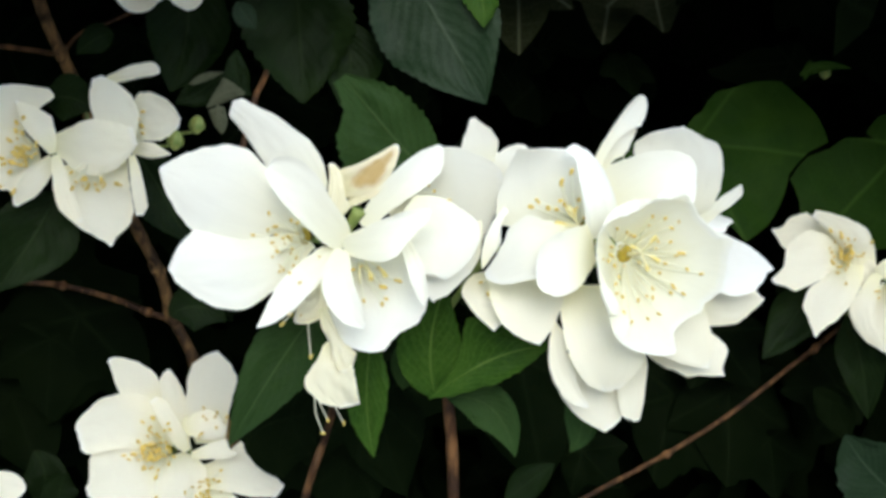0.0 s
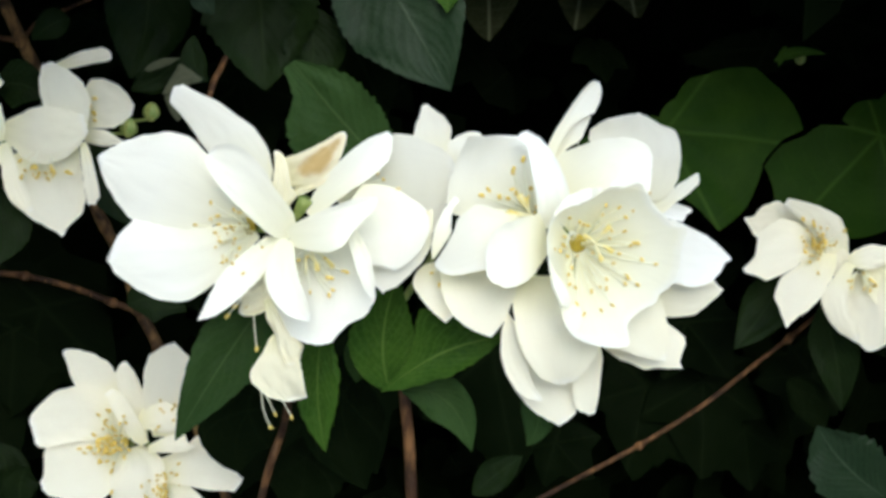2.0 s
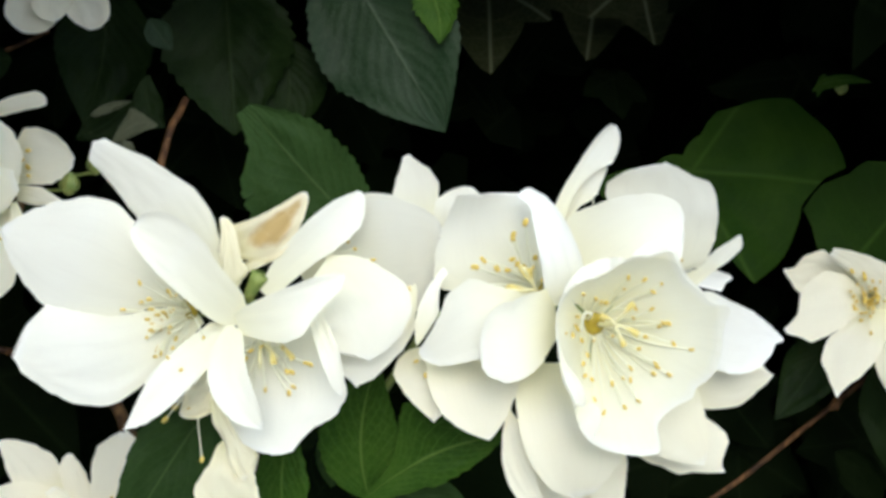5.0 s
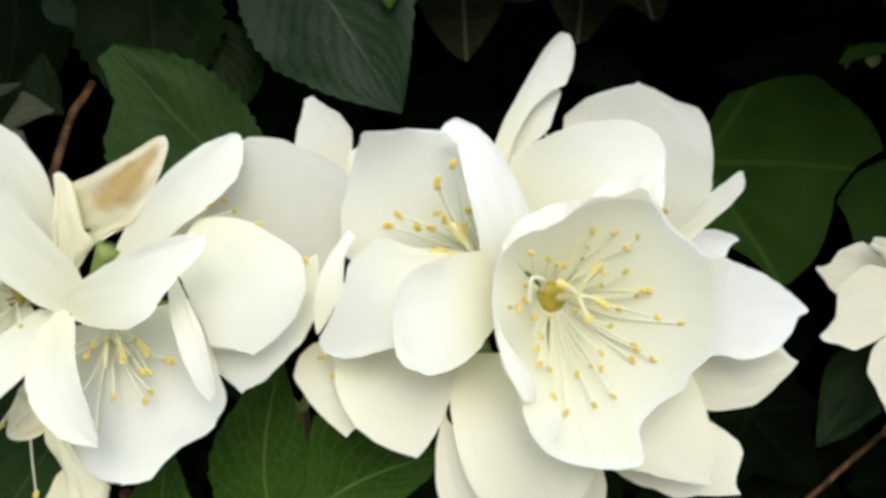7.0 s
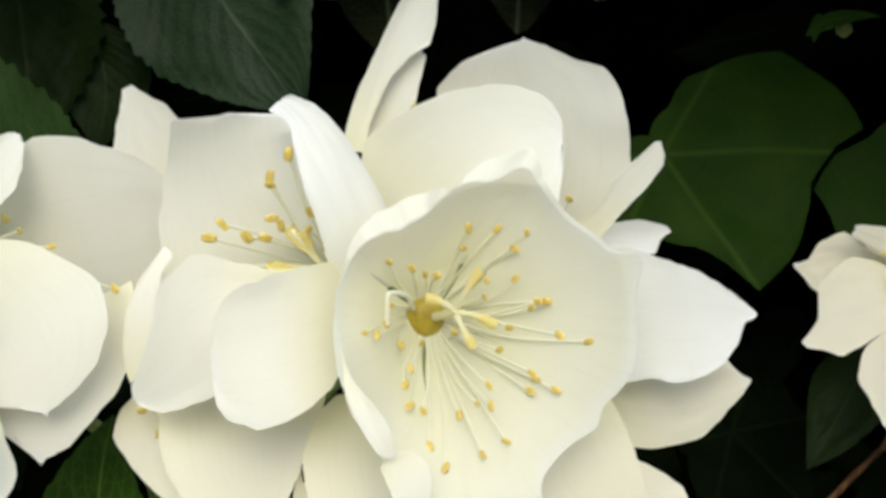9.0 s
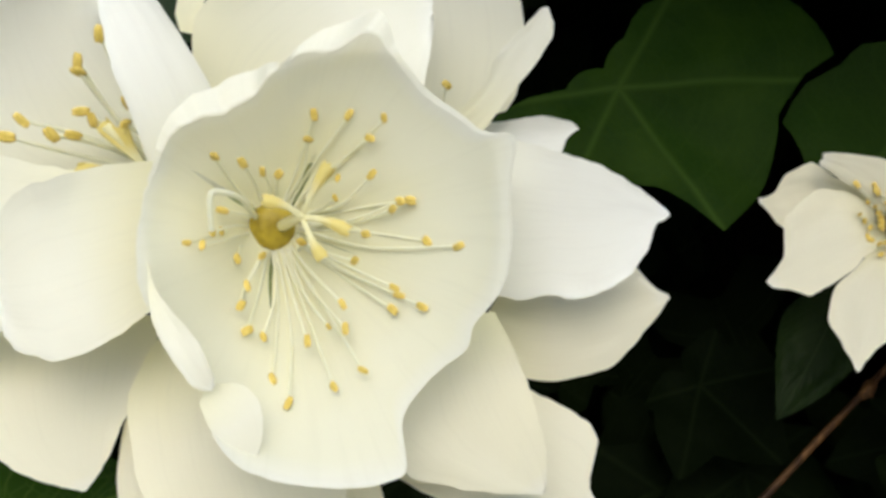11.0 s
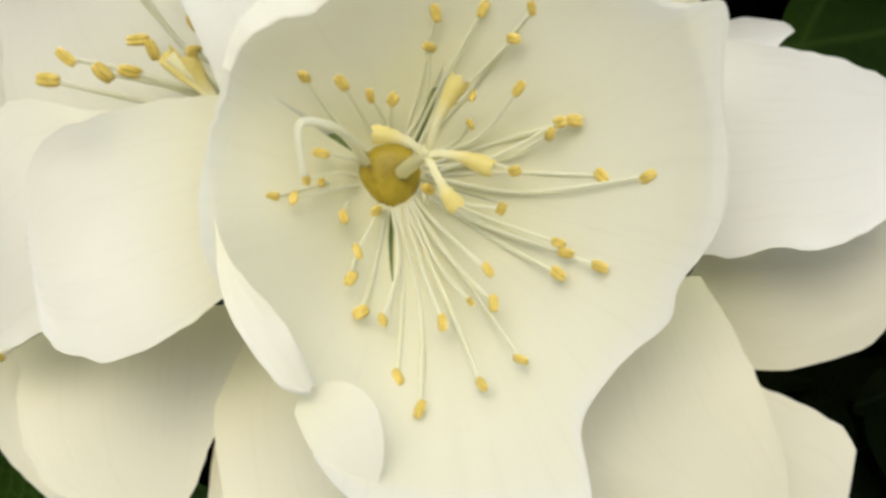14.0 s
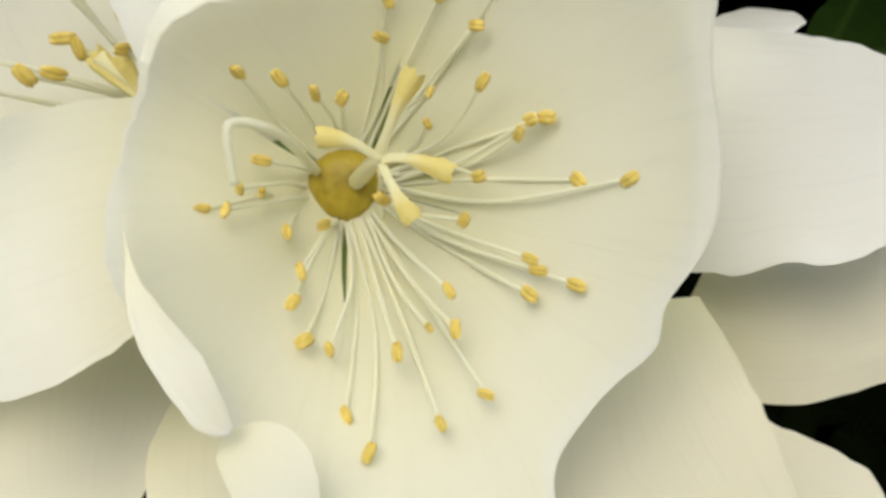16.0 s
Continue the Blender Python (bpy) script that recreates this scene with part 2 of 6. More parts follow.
def crisp(bm):
    """Keeps the shading of a blade's two faces apart at its rim."""
    bm.normal_update()
    for e in bm.edges:
        if len(e.link_faces) == 2 and e.link_faces[0].normal.dot(e.link_faces[1].normal) < 0.5:
            e.smooth = False


def blade(bm, base, mid, tip, side, outline, cup, fold, ripple, thick, seed, nu, nv, crimp=0.0, jag=0.0):
    """A curved blade, a petal or a leaf: with two faces and a rim, or, without thickness, as thin as a petal is. side: from the middle line to its edge at the widest place."""
    uv = bm.loops.layers.uv.new("uv")
    a, m, c, s = place(base), place(mid), place(tip), Vector(side) * 0.01
    half = s.length
    size = (c - a).length
    sheets = []
    for face in (0, 1) if thick else (0,):
        rows = []
        for i in range(nu + 1):
            u = 1 - (1 - i / nu) ** 1.6
            p, along = bend(a, m, c, u)
            across = s - along * s.dot(along)
            across = across.normalized()
            up = across.cross(along)
            row = []
            for j in range(nv + 1):
                v = 2 * j / nv - 1
                w = half * outline(u, v, seed)
                n1 = noise.noise(Vector((u * 3.1, v * 2.3, seed * 7.7)))
                n2 = noise.noise(Vector((u * 7.0 + 9, v * 6.0, seed * 3.3)))
                full = w / half
                rise = (cup * v * v * min(1, 0.25 + 1.2 * u) + fold * abs(v)) * w
                rise += ripple * size * (0.10 * n1 * (0.3 + abs(v)) + 0.035 * n2) * full
                rise += crimp * size * 0.022 * noise.noise(Vector((u * 6.5, 4.0 if v > 0 else -4.0, seed * 1.9))) * abs(v) ** 4 * min(1, u * 2) * full ** 0.5
                rise -= face * thick * (1 - 0.8 * max(abs(v), u if u > 0.9 else 0) ** 6)
                end = jag * size * u ** 6 * (noise.noise(Vector((v * 2.6, seed * 2.7, 1.0))) + 0.6 * noise.noise(Vector((v * 7.0, seed * 1.3, 5.0))))
                row.append((bm.verts.new(p + across * (w * v) + along * end + up * rise), (u, (v + 1) / 2)))
            rows.append(row)
        sheets.append(rows)

    def quad(*corners):
        try:
            f = bm.faces.new([x[0] for x in corners])
        except ValueError:
            return
        for loop, x in zip(f.loops, corners):
            loop[uv].uv = x[1]

    top, under = sheets[0], sheets[-1]
    for i in range(nu):
        for j in range(nv):
            quad(top[i][j], top[i + 1][j], top[i + 1][j + 1], top[i][j + 1])
            if thick:
                quad(under[i][j], under[i][j + 1], under[i + 1][j + 1], under[i + 1][j])
    if not thick:
        return
    for i in range(nu):
        quad(top[i][0], under[i][0], under[i + 1][0], top[i + 1][0])
        quad(top[i][nv], top[i + 1][nv], under[i + 1][nv], under[i][nv])
    for j in range(nv):
        quad(top[nu][j], under[nu][j], under[nu][j + 1], top[nu][j + 1])
        quad(top[0][j], top[0][j + 1], under[0][j + 1], under[0][j])
    crisp(bm)


def petal_outline(peak, sharp, claw, notch):
    def outline(u, v, seed):
        if u < peak:
            w = claw + (1 - claw) * math.sin(math.pi / 2 * u / peak) ** 0.9
        else:
            x = (u - peak) / (1 - peak)
            w = max(0.0, 1 - x ** (2.0 - 2.0 * min(sharp, 0.25))) ** (0.5 + max(sharp, 0) * 0.45)
        wave = noise.noise(Vector((u * 4.0, 3.0 if v > 0 else -3.0, seed * 5.1)))
        wave2 = noise.noise(Vector((u * 15.0, 8.0 if v > 0 else -8.0, seed * 2.1)))
        return max(0.015, w * (1 + 0.10 * wave + notch * 0.12 * wave2))
    return outline


COARSE = (0.0, 0.15, 0.3, 0.5, 0.7, 0.85, 0.95, 1.0)
FINE = (0.0, 0.06, 0.14, 0.24, 0.36, 0.5, 0.64, 0.76, 0.86, 0.93, 0.97, 0.99, 1.0)


def shaped_outline(left, right, rough):
    """An uneven outline: the half widths on either side at the stations along the blade."""
    stations = FINE if len(left) == len(FINE) else COARSE

    def outline(u, v, seed):
        widths = right if v > 0 else left
        k = max(i for i in range(len(stations) - 1) if u >= stations[i])
        x = (u - stations[k]) / (stations[k + 1] - stations[k])
        w = widths[k] + (widths[k + 1] - widths[k]) * (x * x * (3 - 2 * x) * 0.5 + x * 0.5)
        if v == 0:
            return 1.0
        wave = noise.noise(Vector((u * 15.0, 8.0 if v > 0 else -8.0, seed * 2.1)))
        wave += 0.3 * noise.noise(Vector((u * 47.0, 3.0 if v > 0 else -3.0, seed * 1.3)))
        return max(0.01, w * (1 + 0.05 * rough * wave))
    return outline


def petal(flower, base, mid, tip, side, cup=0.2, peak=0.6, sharp=0.25, claw=0.22, notch=0.6, ripple=0.3, seed=0, fold=0.0, material=None, label="", left=None, right=None):
    bm = bmesh.new()
    form = shaped_outline(left, right, notch) if left else petal_outline(peak, sharp, claw, notch)
    blade(bm, base, mid, tip, side, form, cup, fold, ripple, 0.0, seed, 28, 18, 1.0, 0.022 * notch)
    return part("petal", bm, material or WHITE, flower, label)


def leaf_outline(peak, teeth, depth, ragged):
    def outline(u, v, seed):
        if u < peak:
            w = 0.04 + 0.96 * math.sin(math.pi / 2 * u / peak) ** 0.75
        else:
            x = (u - peak) / (1 - peak)
            w = 1 - x ** 1.7
        tooth = (u * teeth) % 1.0
        w *= 1 + depth * (tooth - 0.6) * (1 if 0.12 < u < 0.97 else 0)
        return max(0.006, w * (1 + 0.08 * noise.noise(Vector((u * 3, v, seed * 4.7))) + ragged * 0.5 * noise.noise(Vector((u * 9, 5 if v > 0 else -5, seed)))))
    return outline


def ivy_leaf(plant, node, main, across, lobes, material, seed=0, droop=0.15, label="", edge=None):
    """A palmate leaf spread round its node: main and across are its two axes (centimetres), lobes are rows of (degrees from main, length);
    or edge, rows of (degrees, length) all round its outline."""
    bm = bmesh.new()
    uv = bm.loops.layers.uv.new("uv")
    c, x, y = place(node), Vector(main) * 0.01, Vector(across) * 0.01
    up = y.cross(x)
    up = up.normalized() * x.length
    rays, steps = 72, 7
    grid = []
    for i in range(rays):
        a = 2 * math.pi * i / rays
        r = 0.17
        for (d0, r0), (d1, r1) in zip(edge or (), (edge or ())[1:] + (edge or ())[:1]):
            span = (d1 - d0) % 360
            if (math.degrees(a) - d0) % 360 < span:
                r = r0 + (r1 - r0) * ((math.degrees(a) - d0) % 360) / span
        for at, length in lobes:
            d = abs((math.degrees(a) - at + 180) % 360 - 180)
            if d < 62:
                r = max(r, length * (1 - (d / 62) ** 0.9 * 0.66) - 0.03 * math.sin(math.pi * d / 31))
        r *= 1 + 0.05 * noise.noise(Vector((math.cos(a) * 2, math.sin(a) * 2, seed * 3.1)))
        row = []
        for k in range(1, steps + 1):
            q = r * k / steps
            px, py = math.cos(a) * q, math.sin(a) * q
            h = -droop * q * q + 0.05 * noise.noise(Vector((px * 3, py * 3, seed * 1.7))) + 0.03 * math.cos(a * 5) * q
            row.append((bm.verts.new(c + x * px + y * py + up * h), (0.3 + px * 0.65, 0.5 + py * 0.5)))
        grid.append(row)
    hub = (bm.verts.new(c), (0.3, 0.5))

    def face(*corners):
        f = bm.faces.new([p[0] for p in corners])
        for loop, p in zip(f.loops, corners):
            loop[uv].uv = p[1]

    for i in range(rays):
        a, b = grid[i], grid[(i + 1) % rays]
        face(hub, a[0], b[0])
        for k in range(steps - 1):
            face(a[k], a[k + 1], b[k + 1], b[k])
    extra = bmesh.ops.duplicate(bm, geom=bm.faces[:])["geom"]
    low = [g for g in extra if isinstance(g, bmesh.types.BMVert)]
    bmesh.ops.translate(bm, verts=low, vec=up.normalized() * -0.0003)
    return part("leaf", bm, material, plant, label)


def leaf(plant, base, mid, tip, side, material, cup=0.1, fold=0.12, peak=0.42, teeth=11, depth=0.10, ragged=0.0, ripple=0.5, seed=0, label="", left=None, right=None):
    bm = bmesh.new()
    form = leaf_outline(peak, teeth, depth, ragged)
    if left:
        smooth_form = shaped_outline(left, right, 1.5)

        def form(u, v, seed):
            return smooth_form(u, v, seed) * (1 + depth * ((u * teeth) % 1.0 - 0.6))
    blade(bm, base, mid, tip, side, form, cup, fold, ripple, 0.0003, seed, 84, 12)
    return part("leaf", bm, material, plant, label)


def tube_into(bm, points, r0, r1, sides=7, knots=0.0, seed=0, rounded=False):
    """A round rod along a smooth line through the points (metres), from radius r0 to r1."""
    pts = [Vector(p) for p in points]
    line = []
    for i in range(len(pts) - 1):
        p0, p1, p2, p3 = pts[max(i - 1, 0)], pts[i], pts[i + 1], pts[min(i + 2, len(pts) - 1)]
        for k in range(6 if len(pts) > 2 else 3):
            t = k / (6 if len(pts) > 2 else 3)
            line.append(0.5 * (2 * p1 + (p2 - p0) * t + (2 * p0 - 5 * p1 + 4 * p2 - p3) * t * t + (3 * p1 - p0 - 3 * p2 + p3) * t ** 3))
    line.append(pts[-1])
    rings = []
    for i, p in enumerate(line):
        along = (line[min(i + 1, len(line) - 1)] - line[max(i - 1, 0)]).normalized()
        x = along.cross(Vector((0.31, 0.9, 0.17))).normalized()
        y = along.cross(x)
        r = r0 + (r1 - r0) * i / (len(line) - 1)
        r *= 1 + knots * noise.noise(Vector((i * 0.9, seed, 0)))
        if rounded and i > len(line) - 3:
            r *= 0.78 if i == len(line) - 2 else 0.3
        rings.append([bm.verts.new(p + (x * math.cos(a) + y * math.sin(a)) * r) for a in (2 * math.pi * k / sides for k in range(sides))])
    for a, b in zip(rings, rings[1:]):
        for k in range(sides):
            bm.faces.new((a[k], a[(k + 1) % sides], b[(k + 1) % sides], b[k]))
    bm.faces.new(rings[0][::-1])
    bm.faces.new(rings[-1])


def tube(parent, name, material, points, r0, r1, knots=0.0, sides=8, label="", seed=0, rounded=False):
    """The same as a part; places and radii in centimetres."""
    bm = bmesh.new()
    tube_into(bm, [place(p) for p in points], r0 * 0.01, r1 * 0.01, sides, knots, seed, rounded)
    return part(name, bm, material, parent, label)


def knot(plant, material, at, size, along, seed=0):
    """A swollen node of a branch with two bud scars."""
    bm = bmesh.new()
    turn = Vector(along).to_track_quat("Z", "Y").to_matrix().to_4x4()
    for off, scale, stretch in (((0, 0, 0), 1.0, 1.5), ((0.75, -0.3, 0.5), 0.5, 1.2), ((-0.7, -0.4, 0.2), 0.42, 1.0)):
        spot = place(at) + turn.to_3x3() @ (Vector(off) * size * 0.01)
        bmesh.ops.create_icosphere(bm, subdivisions=3, radius=size * 0.01 * scale, matrix=Matrix.Translation(spot) @ turn @ Matrix.Diagonal((1, 1, stretch, 1)))
    for v in bm.verts:
        v.co += (v.co - place(at)) * 0.35 * noise.noise(v.co * 420.0 + Vector((seed, 0, 0)))
    return part("knot", bm, material, plant)


def grain(bm, at, along, length, width):
    """An anther: two short sacs side by side."""
    along = along.normalized()
    x = along.cross(Vector((0.2, 1.0, 0.3))).normalized()
    for s in (-1, 1):
        m = Matrix.Translation(at + x * s * width * 0.24) @ along.to_track_quat("Z", "Y").to_matrix().to_4x4() @ Matrix.Diagonal((width * 0.40, width * 0.45, length * 0.5, 1))
        bmesh.ops.create_uvsphere(bm, u_segments=10, v_segments=8, radius=1.0, matrix=m)


def stamen(flower, root, head, seed=0, size=0.132, lean=0.25, thick=0.022):
    """A pale thread from root to head with an anther on it (centimetres)."""
    a, c = place(root), place(head)
    rnd = random.Random(seed * 13 + 5)
    m = (a + c) / 2 + Vector((rnd.uniform(-1, 1) * 0.0012, lean * (c - a).length * 0.6, rnd.uniform(-1, 1) * 0.0012))
    bm = bmesh.new()
    tube_into(bm, [a, m, c], thick * 0.01, thick * 0.0065, 7)
    thread = part("stamen", bm, FILAMENT, flower)
    bm = bmesh.new()
    way = (c - m).normalized() + Vector((rnd.uniform(-0.8, 0.8), rnd.uniform(-0.3, 0.3), rnd.uniform(-0.8, 0.8)))
    grain(bm, c, way, size * 0.0124, size * 0.0055 * rnd.uniform(0.8, 1.1))
    part("anther", bm, ANTHER, thread)


def stamens(flower, root, toward, count, reach, spread, seed, size=0.13):
    """A brush of stamens round the heart of a flower."""
    rnd = random.Random(seed)
    t = Vector(toward).normalized()
    for k in range(count):
        off = Vector((rnd.gauss(0, 1), rnd.gauss(0, 0.6), rnd.gauss(0, 1)))
        off -= t * off.dot(t)
        head = Vector(root) + t * reach * rnd.uniform(0.6, 1.05) + off * spread
        start = Vector(root) + off.normalized() * 0.14
        stamen(flower, start, head, seed * 100 + k, size * rnd.uniform(0.85, 1.15), -0.05)


def heart(flower, at, toward, size=0.3):
    """The disc in a flower's middle with its calyx behind."""
    t = Vector(toward).normalized()
    turn = t.to_track_quat("Z", "Y").to_matrix().to_4x4()
    bm = bmesh.new()
    bmesh.ops.create_uvsphere(bm, u_segments=16, v_segments=10, radius=size * 0.01, matrix=Matrix.Translation(place(at)) @ turn @ Matrix.Diagonal((1, 1, 0.46, 1)))
    part("nectar_disc", bm, DISC, flower)
    bm = bmesh.new()
    bmesh.ops.create_cone(bm, segments=14, radius1=0.0016, radius2=size * 0.0125, depth=0.007, matrix=Matrix.Translation(place(Vector(at) - t * 0.42)) @ turn)
    part("calyx", bm, CALYX, flower)


def bud(at, size):
    """A closed green flower bud."""
    ob = thing("flower_bud", at, "small closed yellow-green flower bud", "flower bud", "buds of the mock orange")
    bm = bmesh.new()
    bmesh.ops.create_uvsphere(bm, u_segments=12, v_segments=10, radius=size * 0.01, matrix=Matrix.Translation(place(at)) @ Matrix.Diagonal((0.75, 0.75, 1.15, 1)))
    part("closed_petals", bm, BUD, ob)
    for k in range(4):
        a = k * math.pi / 2 + 0.5
        s = (math.cos(a) * 0.4 * size, math.sin(a) * 0.4 * size, 0)
        bm = bmesh.new()
        base = (at[0], at[1], at[2] - size)
        mid = (at[0] + math.cos(a) * size * 0.85, at[1] + math.sin(a) * size * 0.85, at[2] - size * 0.2)
        tip = (at[0] + math.cos(a) * size * 0.35, at[1] + math.sin(a) * size * 0.35, at[2] + size * 1.1)
        blade(bm, base, mid, tip, (-math.sin(a) * size * 0.5, math.cos(a) * size * 0.5, 0), petal_outline(0.4, 0.5, 0.4, 0.0), 0.1, 0.0, 0.0, 0.0002, k, 8, 6)
        part("sepal", bm, CALYX, ob)


# the mean radius and height of the large cup round its middle, as smooth waves
CUP_RADIUS = (1.982, 0.749, -0.402, -0.063, -0.072, -0.066, 0.182)
CUP_HEIGHT = (1.471, -0.091, -0.088, 0.032, 0.098, 0.084, 0.005)


def bowl_petal(flower, heart_at, rim, depth_power=2.1, shift=0.0, gaps=(0.1, 0.1)):
    """A broad petal of a cup-shaped flower that faces -y. rim: rows of (degrees, radius, flare) along its edge, in centimetres;
    flare is how far the edge rolls outwards, gaps how far its two sides part from the neighbours near the heart. The first and last row lie on the neighbours."""
    nu, nv, nl = 34, 64, 7
    bm = bmesh.new()
    uv = bm.loops.layers.uv.new("uv")
    c = Vector(heart_at)

    def edge(v):
        s = 1 + v * (len(rim) - 3)
        i = max(1, min(int(s), len(rim) - 3))
        t = s - i
        rows = [rim[i - 1], rim[i], rim[i + 1], rim[i + 2]]
        return [0.5 * (2 * b + (d - a) * t + (2 * a - 5 * b + 4 * d - e) * t * t + (3 * b - a - 3 * d + e) * t ** 3) for a, b, d, e in zip(*rows)]

    def wave(k, a):
        """A smooth value round the cup."""
        return k[0] + k[1] * math.cos(a) + k[2] * math.sin(a) + k[3] * math.cos(2 * a) + k[4] * math.sin(2 * a) + k[5] * math.cos(3 * a) + k[6] * math.sin(3 * a)

    def height(a, r):
        """How far the cup stands forward at a distance from its middle."""
        x = r / wave(CUP_RADIUS, a)
        return wave(CUP_HEIGHT, a) * (x ** depth_power if x < 1 else 1 + 1.2 * (x - 1))

    middle = edge(0.5)[0]
    rows = []
    for j in range(nv + 1):
        v = j / nv
        a, r, flare = edge(v)
        a = radians(a)
        flare = max(0.012, flare)
        r += 0.028 * noise.noise(Vector((math.cos(a) * 5, math.sin(a) * 5, 1.7))) + 0.012 * noise.noise(Vector((math.cos(a) * 16, math.sin(a) * 16, 4.1)))
        rolled = min(1.0, flare / 0.12)
        row = []
        for i in range(nu + nl + 1):
            u = 0.06 + 0.94 * (1 - (1 - min(i, nu) / nu) ** 1.5)
            s = max(0, i - nu) / nl
            n = noise.noise(Vector((u * math.cos(a) * 2, u * math.sin(a) * 2, 5.3))) * 0.07 + noise.noise(Vector((math.cos(a) * u * 6, math.sin(a) * u * 6, 2.9))) * 0.015
            y = -height(a, r * u) + shift + 0.7 * n * u
            # the edge rolls over and outwards
            y -= flare * (1 - rolled) * 1.6 * s
            y += flare * rolled * (0.3 * s + 0.15 * s * s)
            out = r * u + flare * s
            b = radians(middle) + (a - radians(middle)) * (1 - gaps[v > 0.5] * max(0.0, 1 - out / 1.05))
            p = (c.x + math.cos(b) * out, c.y + y, c.z + math.sin(b) * out)
            row.append((bm.verts.new(place(p)), (u, v)))
        rows.append(row)
    for j in range(nv):
        for i in range(nu + nl):
            corners = rows[j][i], rows[j][i + 1], rows[j + 1][i + 1], rows[j + 1][i]
            f = bm.faces.new([x[0] for x in corners])
            for loop, x in zip(f.loops, corners):
                loop[uv].uv = x[1]
    return part("petal", bm, BOWL_WHITE, flower)


def stigma_lobe(flower, base, mid, tip, side, seed=0):
    """One arm of the stigma: a fleshy strap that widens to a blunt end."""
    bm = bmesh.new()
    strap = (0.44, 0.40, 0.42, 0.50, 0.78, 0.98, 1.0, 0.92)
    blade(bm, base, mid, tip, side, shaped_outline(strap, strap, 3.0), -0.5, 0.0, 0.25, 0.0006, seed, 16, 8, 1.0, 0.05)
    return part("stigma", bm, STIGMA, flower)


def sepal(flower, base, mid, tip, side, seed=0):
    bm = bmesh.new()
    blade(bm, base, mid, tip, side, petal_outline(0.45, 0.6, 0.5, 0.0), 0.1, 0.0, 0.1, 0.0003, seed, 12, 8)
    return part("sepal", bm, CALYX, flower, "green sepal")

# the large open flower
bloom = thing("flower", (-0.12, 0.10, -0.02), "large white mock orange flower, fully open, yellow anthers showing", "flower", "flowers of the mock orange")
bowl_petal(bloom, (-0.01, 0.12, 0.01), ((62, 2.10, 0.40), (58, 2.31, 0.32), (54, 2.35, 0.20), (48, 2.28, 0.09), (42, 2.24, 0.07), (33, 2.28, 0.07), (24, 2.43, 0.06), (18, 2.58, 0.06), (15, 2.82, 0.05), (8, 2.74, 0.02), (1, 2.70, 0.00), (-8, 2.72, 0.00), (-16, 2.72, 0.00), (-23, 2.66, 0.00), (-29, 2.58, 0.00)), shift=0.0, gaps=(0.28, 0.03))
bowl_petal(bloom, (-0.01, 0.12, 0.01), ((-16, 2.72, 0.00), (-23, 2.66, 0.00), (-29, 2.58, 0.00), (-35, 2.64, 0.00), (-43, 2.55, 0.00), (-52, 2.55, 0.00), (-58, 2.69, 0.00), (-62, 3.11, 0.00), (-66, 3.12, 0.03), (-76, 2.94, 0.05), (-88, 2.76, 0.03), (-95, 2.64, 0.00), (-102, 2.38, 0.00)), shift=0.004, gaps=(0.03, -0.2))
bowl_petal(bloom, (-0.01, 0.12, 0.01), ((-88, 2.76, 0.03), (-95, 2.64, 0.00), (-102, 2.38, 0.00), (-109, 1.98, 0.00), (-117, 1.75, 0.00), (-129, 1.59, 0.00), (-143, 1.43, 0.00), (-163, 1.29, 0.00), (-182, 1.26, 0.00), (-202, 1.27, 0.03), (-217, 1.29, 0.08), (-230, 1.30, 0.18)), shift=0.0, gaps=(0.42, 0.12))
bowl_petal(bloom, (-0.01, 0.12, 0.01), ((-202, 1.27, 0.03), (-217, 1.29, 0.08), (-230, 1.30, 0.18), (-241, 1.27, 0.28), (-255, 1.26, 0.36), (-268, 1.38, 0.32), (-276, 1.58, 0.16), (-281, 1.68, 0.04), (-286, 1.83, 0.14), (-290, 1.91, 0.28), (-294, 1.97, 0.38), (-298, 2.10, 0.40), (-302, 2.31, 0.32), (-306, 2.35, 0.20)), shift=0.004, gaps=(0.12, 0.28))
sepal(bloom, (0.05, 0.22, 0.15), (0.26, 0.19, 0.65), (0.52, 0.12, 1.25), (-0.28, 0, 0.12), 67)
sepal(bloom, (0.12, 0.22, -0.05), (0.62, 0.19, -0.29), (1.21, 0.12, -0.56), (0.13, 0, 0.27), -25)
sepal(bloom, (-0.05, 0.22, -0.14), (-0.18, 0.19, -0.67), (-0.34, 0.12, -1.30), (0.29, 0, -0.07), -104)
sepal(bloom, (-0.14, 0.22, 0.08), (-0.63, 0.19, 0.33), (-1.21, 0.12, 0.62), (-0.14, 0, -0.27), 153)
petal(bloom, (-1.21, -1.52, -0.26), (-0.90, -1.76, -1.18), (-0.51, -1.66, -1.78), (0.16, -0.00, 0.07), seed=6, cup=-0.2, ripple=0.08, material=WHITE, left=(0.10, 0.14, 0.24, 0.40, 0.60, 0.66, 0.57, 0.57, 0.62, 0.45, 0.23, 0.02, 0.02), right=(0.02, 0.03, 0.06, 0.20, 0.62, 1.08, 1.25, 1.14, 0.91, 0.62, 0.40, 0.02, 0.02))
petal(bloom, (-0.66, -1.48, -1.83), (-0.32, -1.50, -2.08), (-0.14, -1.36, -2.55), (0.20, 0.01, 0.15), seed=7, cup=-0.06, ripple=0.03, material=WHITE, left=(0.40, 0.60, 0.81, 0.97, 1.09, 1.21, 1.25, 1.17, 1.01, 0.85, 0.56, 0.40, 0.02), right=(0.20, 0.48, 0.73, 1.05, 1.21, 1.21, 0.97, 0.69, 0.44, 0.20, 0.08, 0.02, 0.02))
